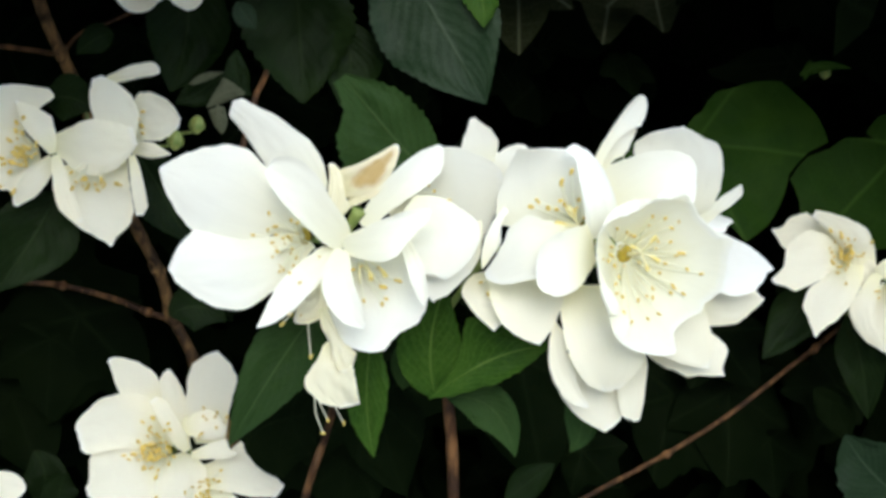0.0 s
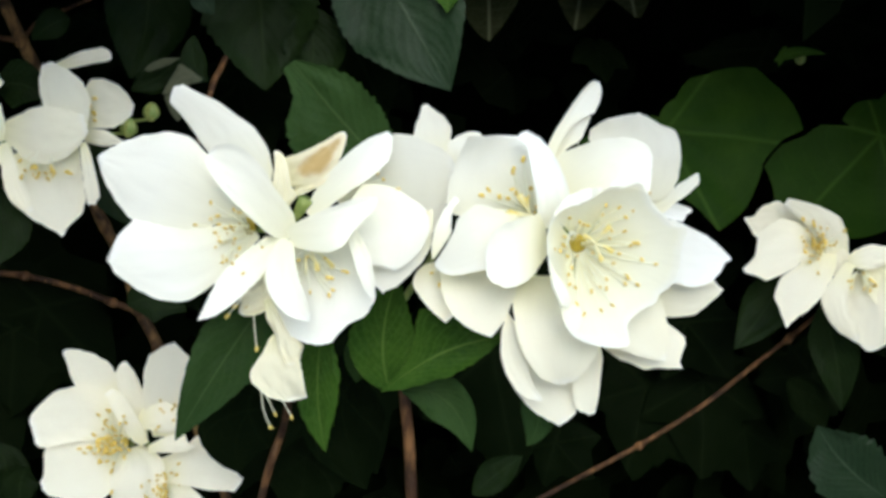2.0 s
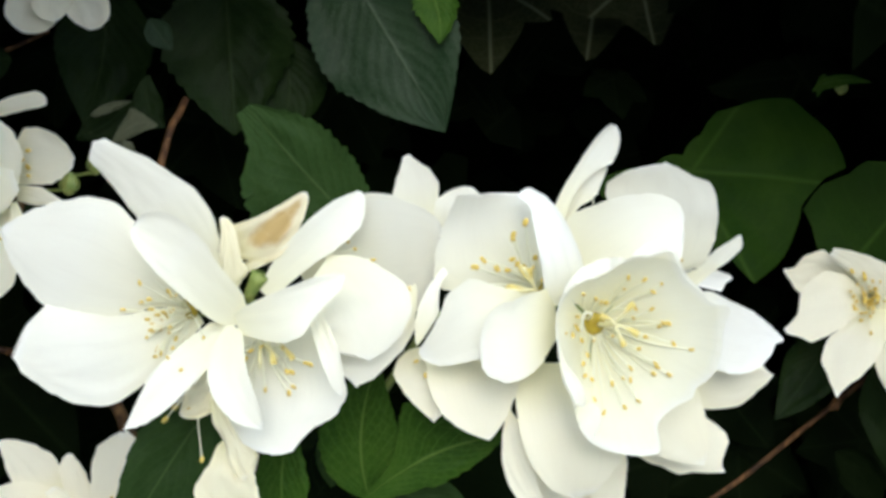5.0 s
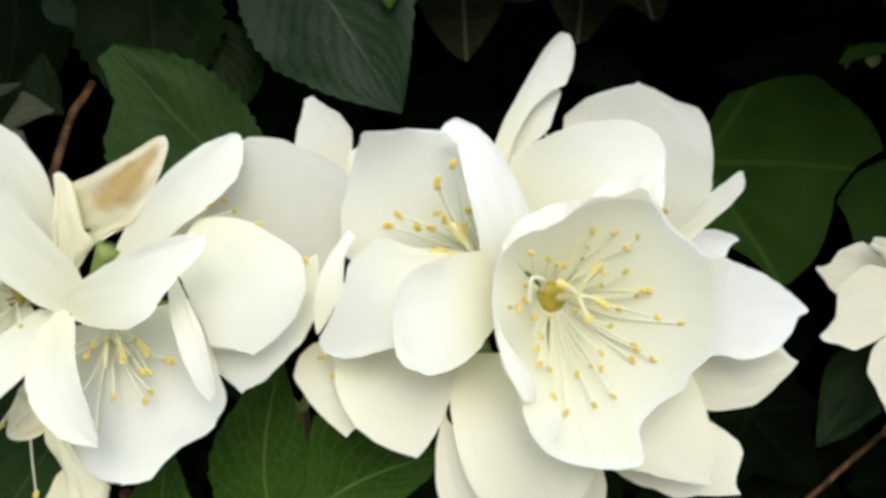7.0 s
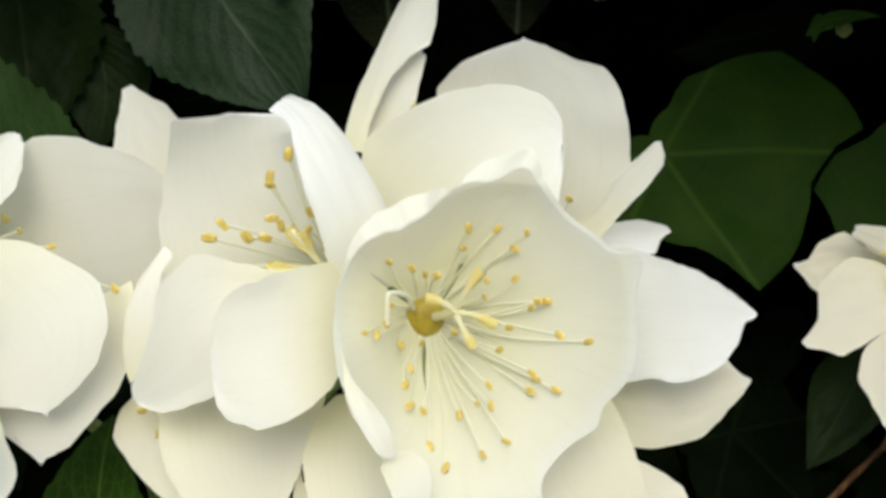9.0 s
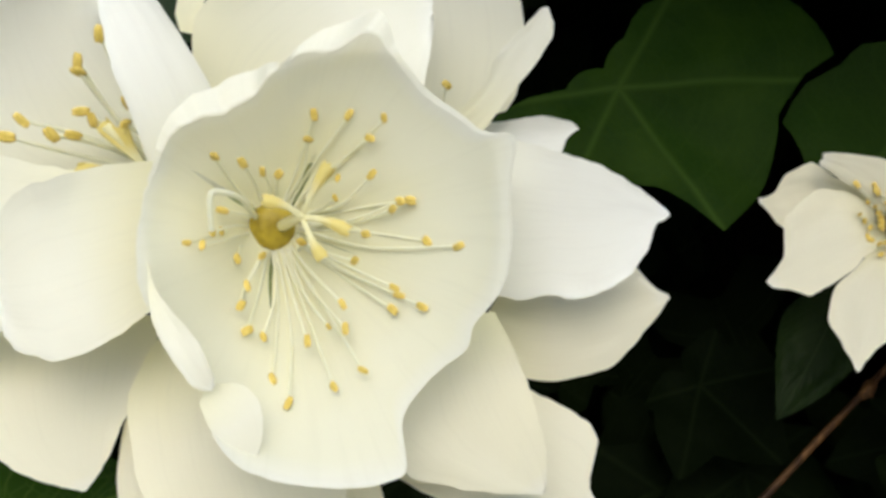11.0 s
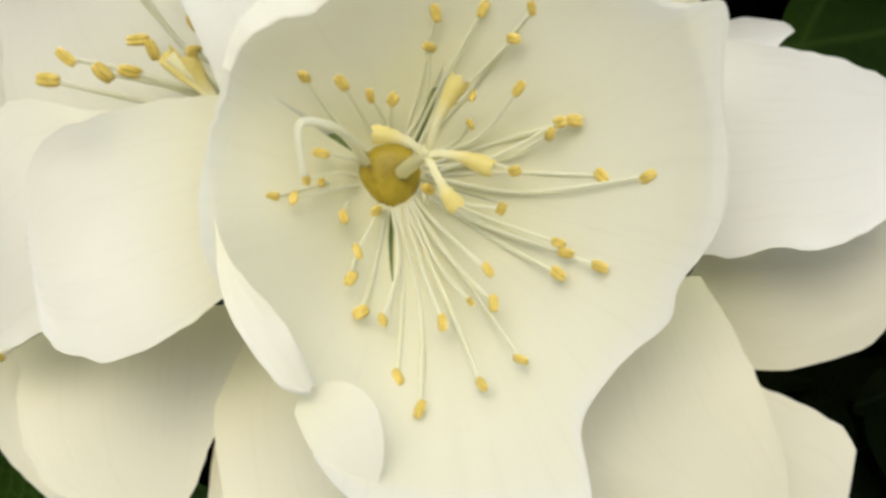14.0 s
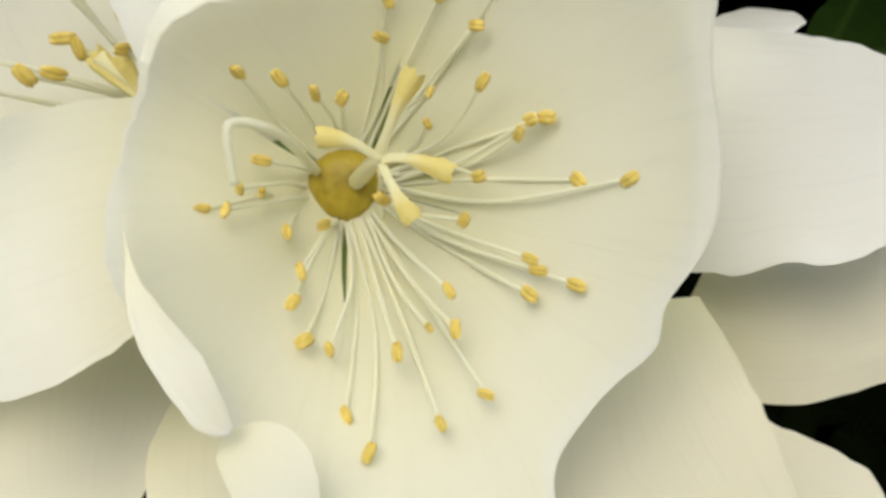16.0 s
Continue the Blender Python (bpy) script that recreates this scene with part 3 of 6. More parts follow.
heart(bloom, (-0.08, 0.12, 0.00), (0.15, -1.00, -0.10), 0.3)
tube(bloom, "style", STIGMA, [(0.05, 0.0, 0.0), (0.25, -0.35, 0.05), (0.36, -0.45, 0.10)], 0.07, 0.06)
stamen(bloom, (-0.24, 0.11, 0.21), (-0.56, -0.82, 0.77), 8, lean=0.16)
stamen(bloom, (-0.18, 0.11, 0.26), (-0.25, -0.82, 0.68), 9, lean=0.16)
stamen(bloom, (-0.11, 0.11, 0.27), (-0.07, -0.56, 0.60), 10, lean=0.16)
stamen(bloom, (-0.02, 0.11, 0.28), (0.09, -0.39, 0.58), 11, lean=0.16)
stamen(bloom, (0.05, 0.11, 0.26), (0.55, -0.56, 1.23), 12, lean=0.16)
stamen(bloom, (0.05, 0.11, 0.26), (0.47, -0.56, 0.95), 13, lean=0.16)
stamen(bloom, (0.06, 0.11, 0.26), (0.73, -0.58, 1.54), 14, lean=0.16)
stamen(bloom, (0.12, 0.11, 0.23), (0.95, -0.56, 1.21), 15, lean=0.16)
stamen(bloom, (0.16, 0.11, 0.18), (1.36, -0.62, 1.14), 16, lean=0.16)
stamen(bloom, (0.16, 0.11, 0.18), (1.18, -0.56, 0.93), 17, lean=0.16)
stamen(bloom, (0.18, 0.11, 0.17), (0.79, -0.56, 0.49), 18, lean=0.16)
stamen(bloom, (0.20, 0.11, 0.13), (1.18, -0.56, 0.51), 19, lean=0.16)
stamen(bloom, (0.22, 0.11, 0.11), (0.75, -0.56, 0.26), 20, lean=0.16)
stamen(bloom, (-0.32, 0.11, 0.10), (-0.58, -0.39, 0.19), 21, lean=0.16)
stamen(bloom, (-0.35, 0.11, -0.00), (-0.62, -0.82, -0.08), 22, lean=0.16)
stamen(bloom, (-0.35, 0.11, -0.01), (-0.60, -0.39, -0.05), 23, lean=0.16)
stamen(bloom, (-0.34, 0.11, -0.04), (-0.92, -0.82, -0.20), 24, lean=0.16)
stamen(bloom, (-0.34, 0.11, -0.06), (-0.74, -0.82, -0.22), 25, lean=0.16)
stamen(bloom, (-0.28, 0.11, -0.18), (-0.43, -0.39, -0.38), 26, lean=0.16)
stamen(bloom, (-0.18, 0.11, -0.26), (-0.14, -0.39, -0.36), 27, lean=0.16)
stamen(bloom, (-0.19, 0.11, -0.26), (-0.30, -0.56, -0.70), 28, lean=0.16)
stamen(bloom, (-0.18, 0.11, -0.26), (-0.38, -0.56, -0.92), 29, lean=0.16)
stamen(bloom, (-0.14, 0.11, -0.28), (-0.32, -0.56, -1.21), 30, lean=0.16)
stamen(bloom, (-0.09, 0.11, -0.30), (-0.14, -0.56, -1.29), 31, lean=0.16)
stamen(bloom, (-0.07, 0.11, -0.30), (-0.05, -0.59, -1.77), 32, lean=0.16)
stamen(bloom, (0.01, 0.11, -0.28), (0.36, -0.56, -1.36), 33, lean=0.16)
stamen(bloom, (0.03, 0.11, -0.28), (0.66, -0.77, -1.88), 34, lean=0.16)
stamen(bloom, (0.09, 0.11, -0.27), (0.99, -0.74, -1.71), 35, lean=0.16)
stamen(bloom, (0.08, 0.11, -0.27), (0.61, -0.56, -1.21), 36, lean=0.16)
stamen(bloom, (0.10, 0.11, -0.26), (0.80, -0.56, -1.24), 37, lean=0.16)
stamen(bloom, (0.13, 0.11, -0.24), (0.78, -0.56, -0.96), 38, lean=0.16)
stamen(bloom, (0.22, 0.11, -0.13), (0.94, -0.56, -0.47), 39, lean=0.16)
stamen(bloom, (0.25, 0.11, -0.04), (1.08, -0.56, -0.17), 40, lean=0.16)
stamen(bloom, (0.23, 0.11, 0.04), (1.49, -0.56, 0.19), 41, lean=0.16)
stamen(bloom, (0.23, 0.11, 0.04), (1.61, -0.56, 0.19), 42, lean=0.16)
stamen(bloom, (0.25, 0.11, 0.03), (1.40, -0.56, 0.10), 43, lean=0.16)
stamen(bloom, (0.25, 0.11, -0.04), (1.78, -0.58, -0.29), 44, lean=0.16)
stamen(bloom, (0.25, 0.11, -0.04), (2.13, -0.91, -0.37), 45, lean=0.16)
stamen(bloom, (0.20, 0.11, -0.16), (1.38, -0.56, -0.80), 46, lean=0.16)
stamen(bloom, (0.20, 0.11, -0.16), (1.43, -0.56, -0.89), 47, lean=0.16)
stamen(bloom, (0.20, 0.11, -0.16), (1.69, -0.73, -1.03), 48, lean=0.16)
stamen(bloom, (0.18, 0.11, -0.18), (1.35, -0.56, -1.05), 49, lean=0.16)
stamen(bloom, (-0.05, 0.11, -0.30), (0.15, -0.83, -2.03), 50, lean=0.16)
stamen(bloom, (0.20, 0.11, -0.17), (0.32, -0.39, -0.22), 51, lean=0.16)
tube(bloom, "stamen", FILAMENT, [(-0.26, 0.00, 0.12), (-0.32, -0.75, 0.30), (-0.52, -1.05, 0.35), (-0.58, -1.10, 0.25), (-0.59, -1.00, -0.08)], 0.042, 0.032)
stigma_lobe(bloom, (0.36, -0.45, 0.10), (0.52, -0.60, 0.36), (0.72, -0.70, 0.62), (0.07, 0.02, -0.05), 772)
stigma_lobe(bloom, (0.35, -0.45, 0.06), (0.18, -0.60, 0.19), (-0.08, -0.65, 0.26), (0.02, -0.01, 0.08), 605)
stigma_lobe(bloom, (0.35, -0.45, 0.06), (0.59, -0.60, 0.02), (0.90, -0.60, -0.14), (-0.04, 0.00, -0.07), 832)
stigma_lobe(bloom, (0.35, -0.45, 0.06), (0.47, -0.60, -0.22), (0.59, -0.60, -0.44), (-0.07, -0.01, -0.04), 768)

# the flower beside it, half hidden
neighbour = thing("flower", (-1.37, 0.80, 0.58), "white mock orange flower pressed against the open one", "flower", "flowers of the mock orange")
petal(neighbour, (-1.60, 0.80, 0.68), (-2.78, 0.60, 2.01), (-2.96, 0.10, 3.03), (-1.29, 0.05, -0.73), seed=52, cup=0.12, ripple=0.15, left=(0.50, 0.62, 0.77, 0.89, 0.97, 0.98, 0.97, 0.96, 0.96, 0.95, 0.95, 0.95, 0.02), right=(0.05, 0.22, 0.50, 0.94, 1.25, 1.01, 0.75, 0.58, 0.51, 0.51, 0.12, 0.02, 0.02))
petal(neighbour, (-0.96, 0.10, 0.39), (-1.30, -0.55, 1.90), (-2.11, -0.10, 3.17), (-0.44, 0.01, -0.18), seed=53, material=SKYLIT_WHITE, cup=-0.2, ripple=0.12, left=(0.89, 1.06, 1.19, 1.25, 1.12, 1.00, 0.91, 0.81, 0.72, 0.49, 0.38, 0.25, 0.10), right=(0.93, 0.95, 0.95, 0.93, 0.93, 0.91, 0.76, 0.53, 0.28, 0.34, 0.51, 0.44, 0.18))
petal(neighbour, (-1.00, 0.10, 0.02), (-1.96, -0.95, -0.31), (-2.96, -1.05, -0.48), (0.18, 0.04, -0.78), seed=54, cup=-0.14, ripple=0.12, left=(1.07, 1.12, 1.15, 1.19, 1.21, 1.19, 1.15, 1.09, 0.90, 0.71, 0.40, 0.24, 0.09), right=(0.47, 0.54, 0.65, 0.79, 0.99, 1.16, 1.25, 1.25, 1.14, 1.02, 0.86, 0.80, 0.32))
petal(neighbour, (-1.57, 0.30, 0.02), (-2.94, -0.45, 0.03), (-4.32, 0.15, -1.08), (0.31, 0.04, -0.77), seed=55, cup=-0.1, ripple=0.12, left=(0.96, 0.85, 0.73, 0.65, 0.81, 1.19, 1.00, 0.55, 0.31, 0.20, 0.16, 0.08, 0.02), right=(0.77, 0.91, 1.07, 1.20, 1.25, 1.24, 1.15, 1.02, 0.85, 0.65, 0.42, 0.25, 0.10))
petal(neighbour, (-4.41, 0.30, -0.87), (-4.36, 0.20, 0.13), (-3.86, 0.30, 1.08), (-0.35, -0.00, 0.10), seed=56, cup=-0.2, ripple=0.1, left=(0.02, 0.33, 0.62, 0.87, 1.09, 1.25, 0.92, 0.62, 0.41, 0.38, 0.38, 0.35, 0.14), right=(0.02, 0.08, 0.11, 0.16, 0.16, 0.22, 0.19, 0.24, 0.16, 0.16, 0.16, 0.16, 0.07))
stamen(neighbour, (-1.48, 0.60, 0.78), (-2.00, -0.15, 2.38), 57, size=0.185, lean=0.15, thick=0.034)
stamen(neighbour, (-1.48, 0.60, 0.78), (-2.27, -0.15, 2.06), 58, size=0.185, lean=0.15, thick=0.034)
stamen(neighbour, (-1.48, 0.60, 0.78), (-2.27, -0.15, 1.94), 59, size=0.185, lean=0.15, thick=0.034)
stamen(neighbour, (-1.48, 0.60, 0.78), (-2.96, -0.15, 1.39), 60, size=0.185, lean=0.15, thick=0.034)
stamen(neighbour, (-1.48, 0.60, 0.78), (-3.15, -0.15, 1.20), 61, size=0.185, lean=0.15, thick=0.034)
stamen(neighbour, (-1.48, 0.60, 0.78), (-2.61, -0.15, 1.20), 62, size=0.185, lean=0.15, thick=0.034)
stamen(neighbour, (-1.48, 0.60, 0.78), (-2.25, -0.15, 1.46), 63, size=0.185, lean=0.15, thick=0.034)
stamen(neighbour, (-1.48, 0.60, 0.78), (-2.12, -0.15, 1.35), 64, size=0.185, lean=0.15, thick=0.034)
stamen(neighbour, (-1.48, 0.60, 0.78), (-2.35, -0.15, 1.18), 65, size=0.185, lean=0.15, thick=0.034)
stamen(neighbour, (-1.48, 0.60, 0.78), (-1.69, -0.15, 1.54), 66, size=0.185, lean=0.15, thick=0.034)
stamen(neighbour, (-1.48, 0.60, 0.78), (-1.73, -0.15, 1.29), 67, size=0.185, lean=0.15, thick=0.034)
stamen(neighbour, (-1.48, 0.60, 0.78), (-1.46, -0.15, 1.00), 68, size=0.185, lean=0.15, thick=0.034)
stamen(neighbour, (-1.48, 0.60, 0.78), (-3.32, -0.15, 0.76), 69, size=0.185, lean=0.15, thick=0.034)
stigma_lobe(neighbour, (-1.54, 0.25, 0.73), (-1.77, 0.10, 1.00), (-2.03, -0.10, 1.33), (-0.08, 0.00, -0.06), 611)
stigma_lobe(neighbour, (-1.54, 0.25, 0.73), (-1.70, 0.12, 1.00), (-1.81, -0.05, 1.28), (-0.07, 0.00, -0.03), 612)
stigma_lobe(neighbour, (-1.54, 0.25, 0.73), (-1.95, 0.10, 0.75), (-2.35, -0.10, 0.75), (-0.00, 0.00, -0.10), 613)
tube(neighbour, "stigma", STIGMA, [(-1.53, 0.30, 0.72), (-1.98, -0.10, 1.29)], 0.035, 0.07)
tube(neighbour, "stigma", STIGMA, [(-1.53, 0.30, 0.69), (-2.31, -0.10, 0.69)], 0.035, 0.07)
heart(neighbour, (-1.45, 1.00, 0.77), (-0.60, -0.70, 0.20), 0.2)

# the flower under it
under = thing("flower", (-1.90, 0.90, -1.19), "white mock orange flower tucked under another, creamy petals", "flower", "flowers of the mock orange")
petal(under, (-3.98, 1.10, -1.24), (-4.33, 1.00, -2.04), (-3.79, 0.70, -2.80), (0.87, -0.02, 0.11), seed=70, cup=0.12, ripple=0.12, material=CREAM, left=(0.42, 0.53, 0.67, 0.73, 0.71, 0.40, 0.23, 0.14, 0.08, 0.06, 0.05, 0.05, 0.02), right=(1.06, 1.16, 1.24, 1.25, 1.22, 1.19, 1.19, 1.18, 1.14, 1.08, 1.02, 1.00, 0.40))
petal(under, (-2.78, 0.90, -0.98), (-2.76, 0.40, -2.04), (-2.47, 0.10, -3.06), (1.06, -0.02, 0.16), seed=71, cup=-0.12, ripple=0.12, material=CREAM, left=(1.25, 1.24, 1.24, 1.20, 1.18, 1.06, 0.90, 0.68, 0.42, 0.22, 0.10, 0.04, 0.02), right=(1.10, 1.11, 1.12, 1.10, 1.02, 0.90, 0.76, 0.60, 0.45, 0.28, 0.15, 0.07, 0.03))
stamen(under, (-3.62, 1.00, -0.95), (-4.37, 0.75, -1.32), 72, lean=0)
stamen(under, (-3.62, 1.00, -0.95), (-4.12, 0.75, -1.66), 73, lean=0)
stamen(under, (-3.62, 1.00, -0.95), (-3.98, 0.75, -1.82), 74, lean=0)

# the flower behind the open one
rear = thing("flower", (2.64, 0.90, -0.27), "white mock orange flower behind the open one, notched petals", "flower", "flowers of the mock orange")
petal(rear, (2.49, 0.80, -0.01), (3.61, 0.30, -0.14), (4.71, 0.05, -0.09), (0.03, -0.00, 0.83), seed=75, material=SKYLIT_WHITE, cup=-0.1, notch=0.8, ripple=0.15, left=(1.14, 1.12, 1.11, 1.17, 1.03, 1.11, 0.99, 0.81, 0.48, 0.08, 0.06, 0.02, 0.02), right=(1.13, 1.19, 1.25, 1.20, 1.13, 1.02, 0.89, 0.69, 0.48, 0.29, 0.17, 0.11, 0.02))
petal(rear, (2.54, 1.30, -1.20), (3.62, 1.15, -1.50), (4.85, 0.85, -1.10), (-0.03, -0.00, 0.58), seed=76, cup=0.05, ripple=0.12, material=CREAM, left=(0.45, 0.85, 1.01, 1.09, 1.15, 1.02, 0.94, 0.64, 0.36, 0.21, 0.09, 0.03, 0.02), right=(0.68, 0.73, 0.89, 1.04, 1.16, 1.23, 1.25, 1.22, 1.15, 1.08, 0.28, 0.14, 0.06))
petal(rear, (2.13, 0.50, -1.15), (2.28, 0.20, -2.26), (3.05, 0.35, -3.42), (0.98, 0.03, 0.39), seed=77, cup=-0.08, ripple=0.12, material=CREAM, left=(0.23, 0.32, 0.47, 0.72, 1.03, 1.25, 1.03, 0.68, 0.41, 0.21, 0.09, 0.04, 0.02), right=(0.44, 0.49, 0.57, 0.62, 0.64, 0.64, 0.60, 0.51, 0.41, 0.27, 0.16, 0.11, 0.02))
petal(rear, (1.93, 1.00, -2.14), (2.76, 0.95, -3.01), (3.77, 0.80, -3.67), (0.64, 0.02, 0.77), seed=78, cup=0.05, ripple=0.12, material=CREAM, left=(0.52, 1.08, 1.25, 1.17, 1.07, 0.86, 0.75, 0.41, 0.26, 0.13, 0.06, 0.02, 0.02), right=(0.42, 0.49, 0.58, 0.68, 0.78, 0.85, 0.88, 0.87, 0.76, 0.15, 0.07, 0.04, 0.02))
heart(rear, (2.6, 1.1, -0.6), (0.6, -0.6, -0.3), 0.25)

# the flower above and behind
crown = thing("flower", (1.21, 1.30, 1.07), "white mock orange flower with an upright curled petal", "flower", "flowers of the mock orange")
petal(crown, (1.56, 1.70, 1.21), (1.76, 1.15, 2.71), (1.45, 0.40, 4.13), (-1.23, 0.02, -0.04), seed=79, cup=0.12, ripple=0.15, left=(0.02, 0.02, 1.01, 1.14, 1.19, 1.16, 1.09, 0.95, 0.48, 0.27, 0.12, 0.05, 0.02), right=(0.02, 0.02, 0.25, 0.58, 0.83, 1.04, 1.19, 1.25, 1.19, 1.00, 0.83, 0.69, 0.28))
petal(crown, (-0.59, 0.40, 1.14), (0.64, -0.15, 2.40), (1.98, 0.10, 2.62), (-0.62, -0.05, 1.07), seed=80, cup=-0.15, ripple=0.12, left=(0.64, 0.80, 0.97, 1.11, 1.22, 1.25, 1.23, 1.21, 1.16, 0.99, 0.65, 0.46, 0.19), right=(0.24, 0.47, 0.80, 0.93, 0.82, 0.72, 0.62, 0.54, 0.45, 0.36, 0.24, 0.18, 0.07))
petal(crown, (-1.02, 0.50, 2.48), (-0.53, 0.30, 3.96), (0.08, 0.00, 4.90), (-0.38, -0.00, 0.17), seed=81, cup=-0.35, ripple=0.1, left=(0.19, 0.17, 0.12, 0.22, 0.36, 0.75, 1.25, 1.13, 0.91, 0.70, 0.46, 0.34, 0.13), right=(0.41, 0.65, 0.67, 0.62, 0.50, 0.43, 0.41, 0.43, 0.43, 0.41, 0.34, 0.14, 0.06))
petal(crown, (-0.89, 0.75, 2.46), (-0.44, 0.55, 3.39), (-0.03, 0.35, 3.93), (-0.20, 0.11, 0.12), seed=84, cup=0.2, ripple=0.08, left=(0.47, 0.47, 0.47, 0.55, 1.09, 1.25, 1.02, 0.82, 0.62, 0.47, 0.39, 0.35, 0.14), right=(0.62, 0.74, 0.94, 1.05, 1.13, 1.17, 1.09, 1.09, 0.86, 0.55, 0.39, 0.31, 0.12))
petal(crown, (2.25, 0.60, 1.21), (2.88, 0.20, 1.74), (3.36, -0.20, 2.43), (-0.16, -0.01, 0.14), seed=82, cup=-0.2, notch=0.8, ripple=0.15, left=(1.25, 1.25, 1.16, 0.97, 0.83, 0.79, 0.88, 0.88, 0.93, 0.65, 0.23, 0.02, 0.02), right=(0.65, 0.69, 0.69, 0.65, 0.69, 1.16, 1.16, 0.97, 0.74, 0.56, 0.46, 0.42, 0.02))
petal(crown, (2.55, 2.20, 1.24), (3.31, 2.10, 1.21), (3.96, 2.00, 1.27), (-0.01, -0.01, 0.25), seed=83, material=SKYLIT_WHITE, cup=-0.25, ripple=0.1, left=(0.65, 0.65, 0.65, 0.69, 0.81, 0.97, 1.13, 1.25, 0.32, 0.12, 0.04, 0.02, 0.02), right=(0.81, 0.85, 0.89, 0.93, 1.01, 1.09, 1.09, 0.89, 0.69, 0.56, 0.36, 0.24, 0.02))
stamen(crown, (0.01, 1.20, 2.41), (-0.21, 0.90, 3.24), 84, lean=0)
stamen(crown, (2.01, 1.00, 1.18), (2.12, 0.60, 1.72), 85, lean=0)
heart(crown, (1.2, 1.5, 1.0), (0.2, -0.8, 0.4), 0.25)

# the bell that hangs below
bell = thing("flower", (-0.85, 0.60, -1.35), "white half-closed mock orange flower hanging like a bell", "flower", "flowers of the mock orange")
petal(bell, (-0.91, 0.60, -1.10), (-0.75, -0.25, -2.77), (-0.19, 0.10, -4.37), (1.15, -0.07, 0.26), seed=86, cup=-0.2, ripple=0.12, material=CREAM, left=(0.46, 0.65, 0.75, 0.85, 0.84, 0.80, 0.72, 0.57, 0.44, 0.24, 0.13, 0.08, 0.03), right=(0.30, 0.46, 0.67, 0.90, 1.02, 1.15, 1.25, 1.08, 0.85, 0.62, 0.50, 0.43, 0.17))
petal(bell, (-1.50, 0.50, -1.41), (-2.03, 0.25, -3.13), (-0.69, 0.20, -4.92), (0.37, -0.02, 0.09), seed=87, cup=-0.15, ripple=0.1, material=CREAM, left=(0.02, 0.02, 0.02, 0.02, 0.02, 0.21, 0.60, 0.86, 0.89, 0.73, 0.39, 0.26, 0.10), right=(0.02, 0.02, 0.02, 0.02, 1.15, 1.25, 1.20, 1.02, 0.60, 0.36, 0.26, 0.13, 0.05))
petal(bell, (-0.68, 0.90, -2.84), (-0.52, 0.90, -4.48), (0.10, 0.80, -5.77), (0.90, -0.05, 0.24), seed=88, cup=0.1, ripple=0.1, material=CREAM, left=(0.02, 0.02, 0.74, 0.84, 0.99, 1.06, 0.82, 0.60, 0.35, 0.18, 0.11, 0.06, 0.03), right=(0.02, 0.02, 1.19, 1.23, 1.25, 1.25, 1.19, 1.05, 0.90, 0.78, 0.66, 0.49, 0.20))
petal(bell, (0.48, 0.50, -2.51), (0.68, 0.50, -3.94), (0.92, 0.60, -5.37), (0.41, -0.03, 0.06), seed=89, cup=-0.1, ripple=0.1, material=CREAM, left=(0.02, 0.87, 0.89, 0.96, 1.01, 1.08, 1.13, 1.08, 1.03, 0.77, 0.12, 0.02, 0.02), right=(0.02, 0.75, 0.91, 1.13, 1.25, 1.11, 0.96, 0.84, 0.67, 0.53, 0.46, 0.02, 0.02))
tube(bell, "calyx", CALYX, [(-1.26, 1.20, -0.98), (-1.14, 0.60, -1.56)], 0.14, 0.22)

# petals that look out from behind
hidden_bloom = thing("flower", (-3.54, 2.60, 1.82), "white mock orange flower mostly hidden behind others", "flower", "flowers of the mock orange")
petal(hidden_bloom, (-4.30, 2.50, 2.13), (-4.62, 2.40, 3.06), (-4.98, 2.27, 3.91), (0.52, -0.06, 0.19), peak=0.5, seed=89, cup=0.1, ripple=0.1, left=(0.6, 1.09, 1.15, 1.23, 0.88, 0.48, 0.26, 0.18), right=(0.51, 0.68, 0.86, 1.08, 0.88, 0.47, 0.23, 0.16))
petal(hidden_bloom, (-3.37, 2.50, 1.84), (-3.35, 2.40, 2.49), (-3.17, 2.40, 3.20), (0.77, -0.10, -0.12), peak=0.5, seed=90, cup=0.2, claw=0.6)

# the wide flower of the other cluster
wide = thing("flower", (-9.94, 0.20, -0.42), "wide white mock orange flower with long petals", "flower", "flowers of the mock orange")
petal(wide, (-9.87, 0.10, -0.20), (-12.25, -0.60, 0.66), (-14.30, -0.75, 1.31), (-0.40, -0.03, -1.18), seed=91, cup=0.1, ripple=0.15, left=(0.18, 0.30, 0.46, 0.68, 1.02, 1.25, 1.17, 0.89, 0.62, 0.35, 0.18, 0.10, 0.04), right=(0.11, 0.18, 0.29, 0.63, 0.95, 1.10, 1.05, 0.83, 0.56, 0.33, 0.14, 0.06, 0.02))
petal(wide, (-9.77, 0.10, -0.42), (-11.80, -0.80, -1.51), (-13.76, -1.00, -1.60), (0.32, -0.07, -1.02), seed=92, cup=0.1, ripple=0.15, left=(0.25, 0.39, 0.56, 0.69, 0.79, 1.00, 1.16, 1.23, 1.25, 0.99, 0.80, 0.55, 0.02), right=(0.24, 0.35, 0.53, 0.66, 0.87, 1.07, 0.92, 0.67, 0.42, 0.28, 0.09, 0.02, 0.02))
